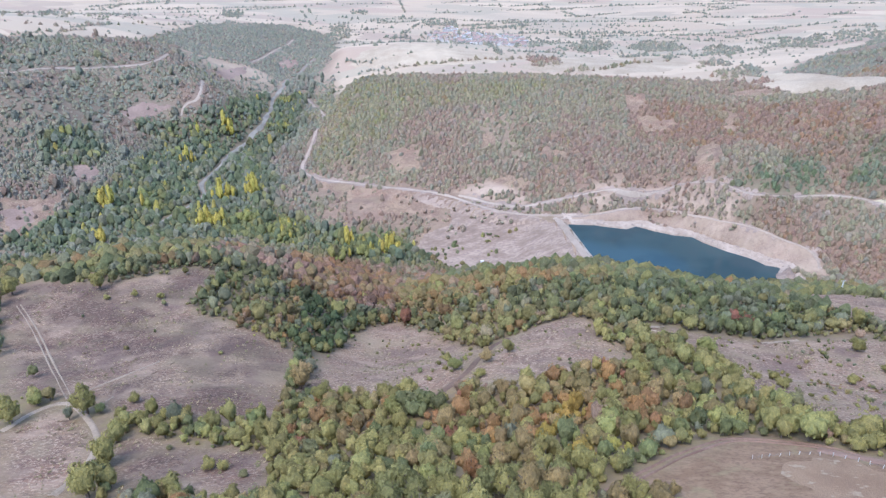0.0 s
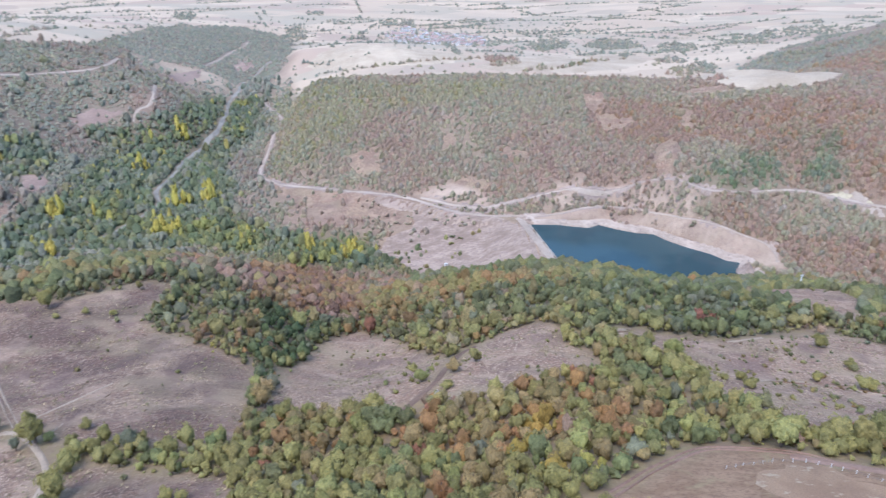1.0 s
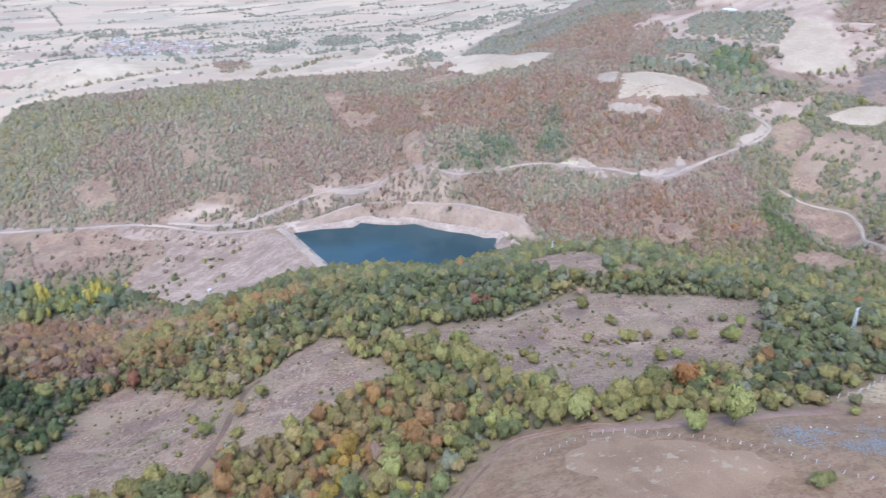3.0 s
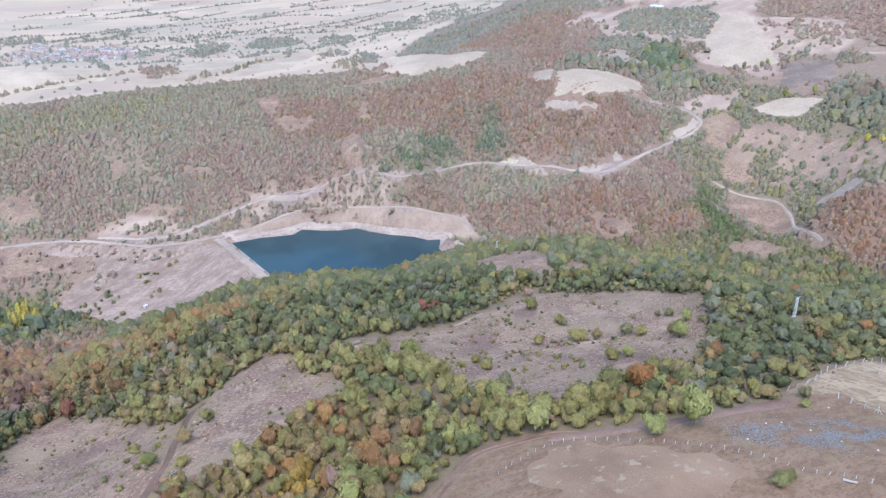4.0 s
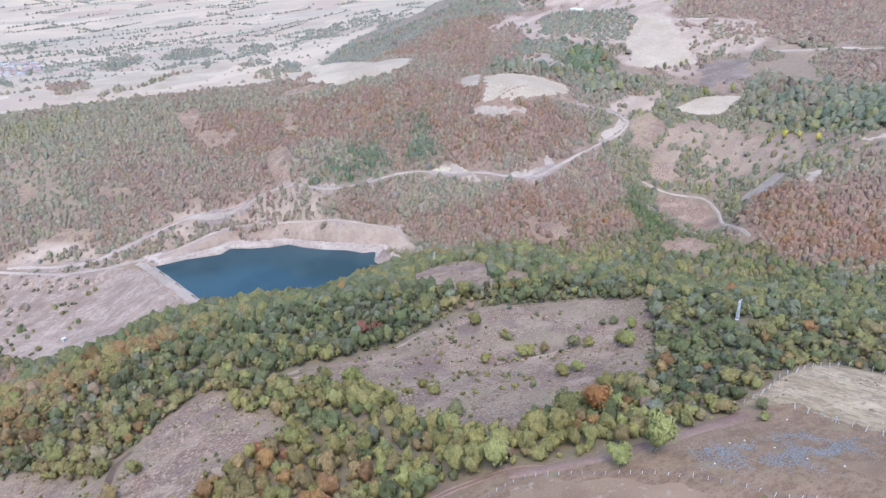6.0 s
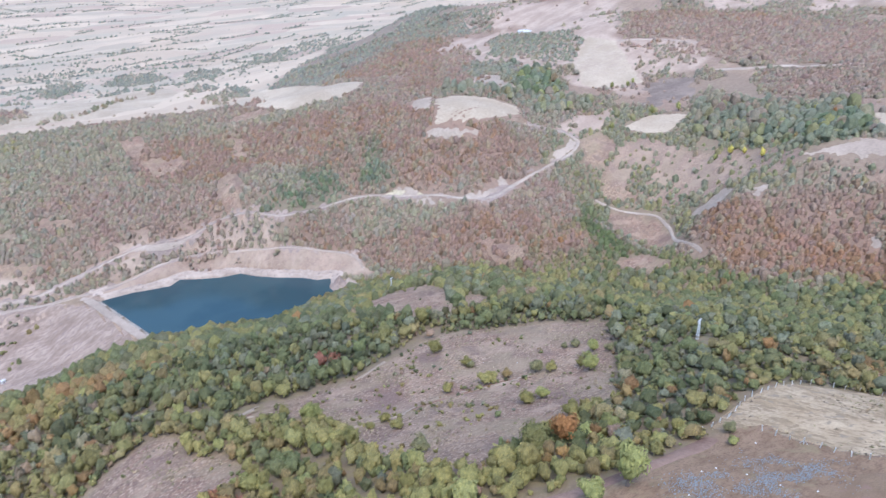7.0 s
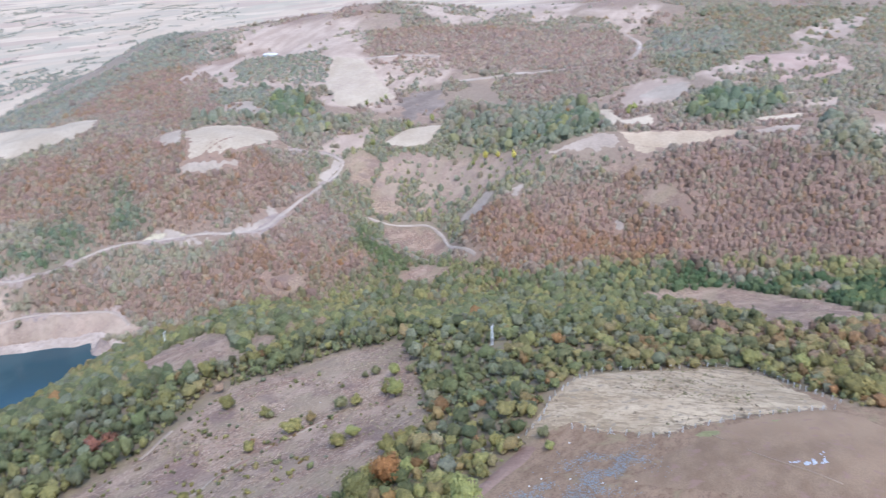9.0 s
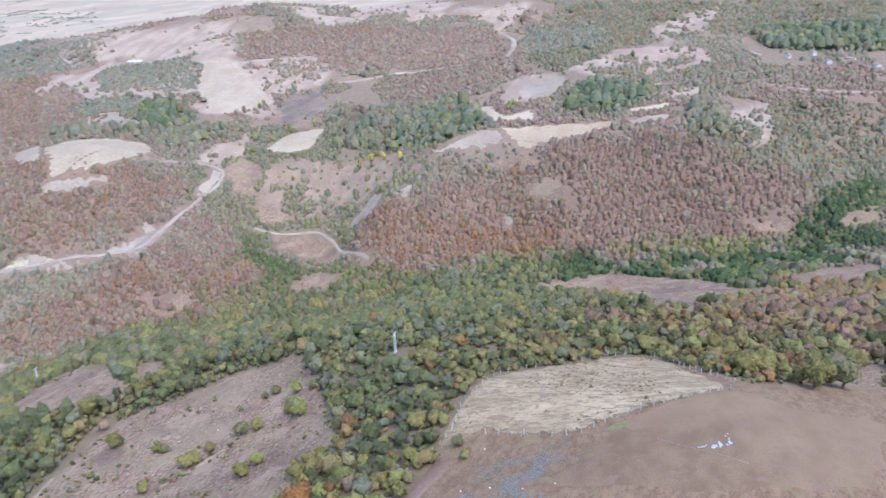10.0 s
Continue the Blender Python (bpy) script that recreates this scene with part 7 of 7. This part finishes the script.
def box(bm, size, at=(0, 0, 0), turn=0.0, taper=1.0):
    """Adds a box whose foot is centred on at."""
    w, d, h = (s / 2 for s in size)
    c, s = math.cos(turn), math.sin(turn)
    vs = []
    for z, k in ((0, 1.0), (2 * h, taper)):
        for x, y in ((-w, -d), (w, -d), (w, d), (-w, d)):
            x, y = x * k, y * k
            vs.append(bm.verts.new((at[0] + c * x - s * y, at[1] + s * x + c * y, at[2] + z)))
    for f in ((3, 2, 1, 0), (4, 5, 6, 7), (0, 1, 5, 4), (1, 2, 6, 5), (2, 3, 7, 6), (3, 0, 4, 7)):
        bm.faces.new([vs[k] for k in f])


def bar(bm, a, b, r, sides=5):
    """Adds a round bar between two points."""
    a, b = Vector(a), Vector(b)
    u = (b - a).normalized()
    p = u.cross(Vector((0, 0, 1)) if abs(u.z) < 0.9 else Vector((1, 0, 0))).normalized()
    q = u.cross(p)
    rings = [[bm.verts.new(c + r * (math.cos(t) * p + math.sin(t) * q)) for t in [2 * math.pi * k / sides for k in range(sides)]] for c in (a, b)]
    for k in range(sides):
        bm.faces.new((rings[0][k], rings[0][(k + 1) % sides], rings[1][(k + 1) % sides], rings[1][k]))
    bm.faces.new(rings[0][::-1])
    bm.faces.new(rings[1])


def at_ground(x, y, turn=0.0, sink=0.0):
    return pose(x, y, float(ground_z(x, y)) - sink, 0, 0, turn)


POLE_HEIGHT = 9.0


def power_pole(x, y, turn, lean=0.0):
    """A steel lattice pole with a crossarm and three insulators."""
    pole = tagged(new("power_pole"), "grey steel lattice power pole with a short crossarm", "power pole", "power line poles")
    pole.matrix_world = at_ground(x, y, turn, 0.2) @ Matrix.Rotation(radians(lean), 4, "Y")
    n, w0, w1 = 7, 0.42, 0.20
    corner = lambda k, s: (w0 + (w1 - w0) * k / n) * (1 if s in (1, 2) else -1)
    side = lambda k, s: (w0 + (w1 - w0) * k / n) * (1 if s in (2, 3) else -1)
    for s in range(4):
        bm = bmesh.new()
        bar(bm, (corner(0, s), side(0, s), 0), (corner(n, s), side(n, s), POLE_HEIGHT), 0.085)
        part("leg", bm, M_STEEL, pole)
    for k in range(n):
        bm = bmesh.new()
        z0, z1 = POLE_HEIGHT * k / n, POLE_HEIGHT * (k + 1) / n
        for s in range(4):
            t = (s + 1) % 4
            bar(bm, (corner(k, s), side(k, s), z0), (corner(k + 1, t), side(k + 1, t), z1), 0.06, 4)
        part("brace", bm, M_STEEL, pole)
    bm = bmesh.new()
    box(bm, (3.0, 0.2, 0.2), (0, 0, POLE_HEIGHT - 0.35))
    arm = part("crossarm", bm, M_STEEL, pole)
    for u in (-1.15, 0.0, 1.15):
        bm = bmesh.new()
        for k, r in enumerate((0.07, 0.12, 0.07, 0.12, 0.06)):
            bar(bm, (u, 0, POLE_HEIGHT - 0.19 + 0.07 * k), (u, 0, POLE_HEIGHT - 0.19 + 0.07 * (k + 1)), r, 8)
        part("insulator", bm, M_CERAMIC, arm)
    bm = bmesh.new()
    box(bm, (1.3, 1.3, 0.35), (0, 0, -0.1), 0.0, 0.9)
    part("footing", bm, M_CONCRETE, pole)
    return pole


POLE_AT = [(248, 383), (223, 153), (206, -12), (262, 560)]
for _x, _y in POLE_AT[:3]:
    power_pole(_x, _y, 6, -5.0 if _y == 153 else 0.0)


def wires(a, b, slack):
    """Three sagging conductors between two poles."""
    line = tagged(new("power_cable"), "three thin sagging power cables between poles", "cable", "power line spans")
    za, zb = float(ground_z(*a)) + POLE_HEIGHT, float(ground_z(*b)) + POLE_HEIGHT
    for u in (-1.15, 0.0, 1.15):
        bm = bmesh.new()
        pts = []
        for k in range(17):
            s = k / 16
            pts.append((a[0] + (b[0] - a[0]) * s + u, a[1] + (b[1] - a[1]) * s - 0.1 * u, za + (zb - za) * s - 4 * slack * s * (1 - s)))
        rings = [[bm.verts.new((px + 0.022 * math.cos(g), py, pz + 0.022 * math.sin(g))) for g in (0, 2.1, 4.2)] for px, py, pz in pts]
        for p, q in zip(rings[:-1], rings[1:]):
            for k in range(3):
                bm.faces.new((p[k], p[(k + 1) % 3], q[(k + 1) % 3], q[k]))
        part("conductor", bm, M_WIRE, line)


wires(POLE_AT[0], POLE_AT[1], 5.0)
wires(POLE_AT[1], POLE_AT[2], 3.5)


def post_mesh(seed):
    bm = bmesh.new()
    rng = random.Random(seed)
    box(bm, (0.18, 0.18, 1.75), (0, 0, -0.15), 0.0, 0.85)
    bmesh.ops.bevel(bm, geom=bm.edges[:], offset=0.012, segments=1, affect="EDGES")
    for v in bm.verts:
        v.co.x += 0.06 * rng.uniform(-1, 1) * max(v.co.z, 0)
    me = bpy.data.meshes.new("post")
    bm.to_mesh(me)
    bm.free()
    me.materials.append(M_CONCRETE)
    return me


POSTS = [post_mesh(k) for k in range(3)]


def build_fence(pts, gap, seed, scale, braced):
    """Leaning concrete posts with three strands of wire; some posts are braced."""
    rng = random.Random(seed)
    fence = tagged(new("fence"), "pale concrete post and wire fence along the field edge", "fence", "field fences")
    line = smooth_line(pts, 0.5)
    run = np.r_[0, np.cumsum(np.hypot(*np.diff(line, axis=0).T))]
    at = np.array([[np.interp(s, run, line[:, 0]), np.interp(s, run, line[:, 1])] for s in np.arange(0, run[-1], gap)])
    tops = []
    for k, (x, y) in enumerate(at):
        x, y = x + rng.uniform(-0.2, 0.2), y + rng.uniform(-0.2, 0.2)
        z = float(ground_z(x, y))
        p = new("post", POSTS[k % 3])
        p.parent = fence
        p.matrix_basis = pose(x, y, z, rng.uniform(-9, 9), rng.uniform(-9, 9), rng.uniform(0, 90)) @ Matrix.Diagonal((scale, scale, scale * rng.uniform(0.8, 1.1), 1))
        if braced and k % braced == 3:
            for sgn in (-1, 1):
                d = at[min(k + 1, len(at) - 1)] - at[max(k - 1, 0)]
                d = d / (np.hypot(*d) + 1e-9) * sgn * 0.95
                bm = bmesh.new()
                bar(bm, (x + d[0], y + d[1], float(ground_z(x + d[0], y + d[1])) - 0.05), (x, y, z + 1.25), 0.06, 4)
                part("strut", bm, M_CONCRETE, fence)
        tops.append((x, y, z))
    for h in (0.45 * scale, 0.85 * scale, 1.3 * scale):
        bm = bmesh.new()
        for a, b in zip(tops[:-1], tops[1:]):
            bar(bm, (a[0], a[1], a[2] + h), (b[0], b[1], b[2] + h), 0.011, 3)
        part("wire", bm, M_WIRE, fence)


for _k, (_n, _pts) in enumerate(FENCES):
    build_fence(_pts, (3.4, 3.4, 2.3)[_k], 40 + _k, (1.05, 1.0, 0.62)[_k], (12, 8, 0)[_k])


def house_mesh(w, d, h, rise, wall, roof):
    """Meshes of one house: walls, an overhanging gabled roof, a chimney, door and windows."""
    out = {}

    def keep(name, bm, mat):
        me = bpy.data.meshes.new(name)
        bm.to_mesh(me)
        bm.free()
        me.materials.append(mat)
        out.setdefault(name, []).append(me)

    bm = bmesh.new()
    x, y = w / 2, d / 2
    lo = [bm.verts.new(v) for v in ((-x, -y, -0.6), (x, -y, -0.6), (x, y, -0.6), (-x, y, -0.6))]
    hi = [bm.verts.new(v) for v in ((-x, -y, h), (x, -y, h), (x, y, h), (-x, y, h))]
    g = [bm.verts.new((-x, 0, h + rise)), bm.verts.new((x, 0, h + rise))]
    for k in range(4):
        j = (k + 1) % 4
        if k in (0, 2):
            bm.faces.new((lo[k], lo[j], hi[j], hi[k]))
    bm.faces.new((lo[1], lo[2], hi[2], g[1], hi[1]))
    bm.faces.new((lo[3], lo[0], hi[0], g[0], hi[3]))
    keep("wall", bm, wall)
    bm = bmesh.new()
    over, t = 0.5, 0.22
    slope = rise / y
    for s in (-1, 1):
        e = [(-x - over, s * (y + over), h - slope * over), (x + over, s * (y + over), h - slope * over), (x + over, 0, h + rise), (-x - over, 0, h + rise)]
        a = [bm.verts.new((p[0], p[1], p[2] + 0.05)) for p in e]
        b = [bm.verts.new((p[0], p[1], p[2] + t)) for p in e]
        bm.faces.new(a[::-1])
        bm.faces.new(b)
        for k in range(4):
            bm.faces.new((a[k], a[(k + 1) % 4], b[(k + 1) % 4], b[k]))
    keep("roof", bm, roof)
    bm = bmesh.new()
    box(bm, (0.6, 0.6, 1.6), (w * 0.22, y * 0.3, h + rise * 0.5))
    keep("chimney", bm, wall)
    for u in (-0.3, 0.3):
        bm = bmesh.new()
        box(bm, (1.1, 0.12, 1.2), (u * w, -y - 0.02, h * 0.4))
        keep("window", bm, M_GLASS_DARK)
    bm = bmesh.new()
    box(bm, (1.0, 0.12, 2.0), (0, -y - 0.02, 0))
    keep("door", bm, M_ROCK)
    return out


HOUSE_KINDS = [house_mesh(10, 8, 5.2, 2.4, M_PLASTER, M_ROOF_TILE), house_mesh(13, 8, 3.2, 2.2, M_PLASTER, M_ROOF_TILE),
               house_mesh(9, 9, 5.8, 2.2, M_CONCRETE, M_ROOF_TILE), house_mesh(11, 7, 3.0, 1.4, M_PLASTER, M_ROOF_PALE)]


def house(kind, m, label, group):
    h = tagged(new("house"), label, "house", group)
    h.matrix_world = m
    for name, meshes in HOUSE_KINDS[kind].items():
        for me in meshes:
            new(name, me).parent = h


def build_houses():
    rng = random.Random(8)
    outline = [p for n, p in GROVES if n == "village"][0]
    p = np.array(outline, float)
    placed = []
    while len(placed) < 105:
        x, y = rng.uniform(p[:, 0].min(), p[:, 0].max()), rng.uniform(p[:, 1].min(), p[:, 1].max())
        if poly_distance(np.array([x]), np.array([y]), p)[0] < 0 or any((x - a) ** 2 + (y - b) ** 2 < 130 for a, b in placed):
            continue
        placed.append((x, y))
        k = rng.choice((0, 0, 1, 1, 2, 3))
        house(k, at_ground(x, y, rng.choice((12, 102)) + rng.uniform(-12, 12)),
              "small house with a pale sheet roof in the village" if k == 3 else "white house with a terracotta roof in the village", "village houses")
    for x, y in dict(SPOTS)["houses"]:
        house(rng.choice((1, 1, 2)), at_ground(x, y, rng.uniform(0, 180)) @ Matrix.Scale(0.6, 4), "white farm building among trees of the hamlet", "hamlet houses")


build_houses()


def rough_block(name, size, seed, material, lumps=0.25):
    """A rough, rounded lump of rock or heaped stuff, foot at the origin."""
    rng = np.random.RandomState(seed)
    v, f = ICO[2]
    v = v * (1 + lumps * rng.uniform(-1, 1, (len(v), 1)))
    v = v * np.array(size) / 2
    v[:, 2] = np.maximum(v[:, 2] + size[2] * 0.3, -0.1)
    return fast_mesh(name, v, f, material)


def build_small_things():
    spots = dict(SPOTS)
    rng = random.Random(4)
    # water tank on the upland
    x, y = spots["tank"][0]
    tank = tagged(new("water_tank"), "low white concrete water tank on the upland", "water tank")
    tank.matrix_world = at_ground(x, y, 15, 0.3)
    bm = bmesh.new()
    bmesh.ops.create_cone(bm, cap_ends=True, segments=28, radius1=10, radius2=10, depth=3.4, matrix=Matrix.Translation((0, 0, 1.7)))
    part("wall", bm, M_PLASTER, tank)
    bm = bmesh.new()
    bmesh.ops.create_cone(bm, cap_ends=True, segments=28, radius1=10.5, radius2=9.8, depth=0.4, matrix=Matrix.Translation((0, 0, 3.6)))
    part("lid", bm, M_CONCRETE, tank)
    # valve house and outlet channel under the dam
    x, y = spots["valve_house"][0]
    valve = tagged(new("valve_house"), "small white concrete valve house at the foot of the dam", "valve house")
    valve.matrix_world = at_ground(x, y, 20, 0.2)
    bm = bmesh.new()
    box(bm, (2.6, 2.2, 2.5))
    part("wall", bm, M_PLASTER, valve)
    bm = bmesh.new()
    box(bm, (3.0, 2.6, 0.25), (0, 0, 2.5))
    part("roof", bm, M_CONCRETE, valve)
    bm = bmesh.new()
    box(bm, (0.9, 0.1, 2.0), (0, -1.12, 0.2))
    part("door", bm, M_ROCK, valve)
    line = smooth_line(spots["outlet"], 1.5)
    ribbon("outlet_channel", line, 3.4, M_CREST, 0.4, "pale concrete outlet channel below the dam", "channel", 0.1, 3)
    # rock mound by the lake's end
    x, y = spots["mound"][0]
    v, f = ICO[3]
    lump = np.random.RandomState(6).uniform(-1, 1, (len(v), 1))
    high = np.maximum(v[:, 2:3], -0.15)
    cone = np.c_[v[:, :2] * (1.05 - 0.85 * np.clip(high, 0, 1)) * 8.5, high * 10.5] * (1 + 0.10 * lump)
    mound = tagged(new("rock_mound", fast_mesh("rock_mound", cone, f, M_BANK)), "conical clay mound standing in the lake's corner", "rock")
    mound.matrix_world = pose(x, y, LAKE_Z - 1.0)
    # heap of plastic sheeting in the ploughed field
    x, y = spots["pile"][0]
    heap = tagged(new("sheeting_heap"), "heap of crumpled white plastic sheeting on ploughed soil", "plastic sheeting")
    heap.matrix_world = at_ground(x, y, -70)
    folds = random.Random(31)
    for k in range(34):
        # a flat sprawl with a trail of scraps
        if k < 24:
            dx, dy, size = folds.gauss(0.6, 1.0), folds.gauss(0, 0.45), folds.uniform(0.5, 1.1)
        elif k < 29:
            dx, dy, size = -1.6 - 0.5 * (k - 24) + folds.uniform(-0.2, 0.2), folds.gauss(0, 0.2), folds.uniform(0.3, 0.6)
        else:
            dx, dy, size = 1.4 + folds.uniform(-0.3, 0.3), 1.0 + 0.5 * (k - 29), folds.uniform(0.25, 0.5)
        o = new("sheet", rough_block("sheet", (1.3 * size, 0.8 * size, size * 0.22), 20 + k, M_SHEETING, 0.45))
        o.parent = heap
        o.matrix_basis = pose(1.4 * dx, 1.4 * dy, 0, 0, 0, folds.uniform(0, 180))
    # concrete pipe, bleached log and pale stones
    (ax, ay), (bx, by) = spots["pipe"]
    pipe = tagged(new("concrete_pipe"), "pale concrete pipe lying at the field corner", "pipe")
    bm = bmesh.new()
    bar(bm, (ax, ay, float(ground_z(ax, ay)) + 0.3), (bx, by, float(ground_z(bx, by)) + 0.3), 0.22, 12)
    part("barrel", bm, M_DEADWOOD, pipe)
    bm = bmesh.new()
    bar(bm, (ax, ay, float(ground_z(ax, ay)) + 0.3), (ax + 0.1, ay - 0.25, float(ground_z(ax, ay)) + 0.3), 0.29, 12)
    part("collar", bm, M_DEADWOOD, pipe)
    (ax, ay), (bx, by) = spots["log"]
    bm = bmesh.new()
    bar(bm, (ax, ay, float(ground_z(ax, ay)) + 0.15), (bx, by, float(ground_z(bx, by)) + 0.45), 0.2, 7)
    bar(bm, (0.5 * ax + 0.5 * bx, 0.5 * ay + 0.5 * by, float(ground_z(ax, ay)) + 0.3), (bx + 1.5, by - 0.8, float(ground_z(bx, by)) + 0.9), 0.1, 6)
    me = bpy.data.meshes.new("log")
    bm.to_mesh(me)
    bm.free()
    me.materials.append(M_DEADWOOD)
    tagged(new("log", me), "bleached fallen log beside the dirt track", "log")
    stone = rough_block("stone", (0.42, 0.36, 0.28), 3, M_STONE_PALE, 0.2)
    for x, y in spots["white_stones"]:
        o = tagged(new("stone", stone), "small white stone lying on open ground", "stone", "white stones")
        o.matrix_world = at_ground(x, y, rng.uniform(0, 360))


build_small_things()


def build_litter():
    """Rubble and dry tussocks, too many to count."""
    rng = np.random.RandomState(17)
    v, f = ICO[1]
    p = np.array(DEBRIS, float)
    q = rng.uniform(p.min(0) - 6, p.max(0) + 6, (22000, 2))
    inside = poly_distance(q[:, 0], q[:, 1], p) + 2.2 * rng.normal(size=len(q)) > 0.5
    q = q[inside & (value_noise(q[:, 0], q[:, 1], 4, 95) + 0.5 * value_noise(q[:, 0], q[:, 1], 9, 96) + 0.25 * rng.normal(size=len(q)) > 0.0)]
    n = len(q)
    s = rng.uniform(0.05, 0.16, n)
    shapes = [(v * (1 + 0.3 * np.random.RandomState(k).uniform(-1, 1, (len(v), 1))), f, v) for k in range(3)]
    a, b, _, _ = merge(shapes, rng.randint(0, 3, n), np.c_[q, ground_z(q[:, 0], q[:, 1]) + 0.2], s, s * 0.6, rng.uniform(0, 6, n), np.zeros((n, 3)))
    tagged(new("rubble", fast_mesh("rubble", a, b, M_STONE_BLUE)), "scattered grey-blue rubble on brown soil", "rubble", kind="stuff")
    # tussocks: five bent blades each
    blades = []
    for k in range(4):
        r = np.random.RandomState(60 + k)
        vs, fs = [], []
        for j in range(5):
            t, l = 2 * np.pi * j / 5 + r.uniform(-0.4, 0.4), r.uniform(0.7, 1.2)
            c, d = np.array([np.cos(t), np.sin(t), 0]), np.array([-np.sin(t), np.cos(t), 0])
            vs += [c * 0.1 - d * 0.35, c * 0.1 + d * 0.35, c * l + np.array([0, 0, r.uniform(0.5, 1.0)])]
            fs.append((3 * j, 3 * j + 1, 3 * j + 2))
        blades.append((np.array(vs), np.array(fs), np.tile([0, 0, 1.0], (len(vs), 1))))
    x, y = rng.uniform(-260, 330, 150000), rng.uniform(40, 330, 150000)
    d = np.hypot(x - 8, y - 25)
    hill = [o for o in MEADOWS if not o[0].startswith("hilltop")] + [o for o in FIELDS if o[0] == "straw_stubble"]
    wild = outline_mask(x, y, hill, 2.0) > 0.5
    patch = value_noise(x, y, 13, 97) + 0.6 * value_noise(x, y, 5, 98)
    roads = np.ones(len(x), bool)
    for name, line, clear in _clear_road:
        roads &= line_distance(x, y, line) > clear * 0.7
    keep = wild & roads & (d < 330) & (rng.rand(len(x)) < np.clip(0.12 + 0.6 * patch, 0.02, 1))
    x, y = x[keep], y[keep]
    n = len(x)
    tone = np.array([(0.27, 0.205, 0.14), (0.40, 0.32, 0.21), (0.20, 0.15, 0.11), (0.23, 0.21, 0.11)])[rng.randint(0, 4, n)] * rng.uniform(0.8, 1.2, (n, 1))
    s = rng.uniform(0.2, 0.5, n) * np.where(rng.rand(n) < 0.12, 1.9, 1.0)
    a, b, leaf, up = merge(blades, rng.randint(0, 4, n), np.c_[x, y, ground_z(x, y) + 0.1], s, s * 0.8, rng.uniform(0, 6, n), tone)
    tagged(new("grass_tussocks", fast_mesh("grass_tussocks", a, b, M_WOOD_LEAF, False, leaf, up)), "dry brown grass tussocks and low shrubs", "grass", kind="stuff")


build_litter()
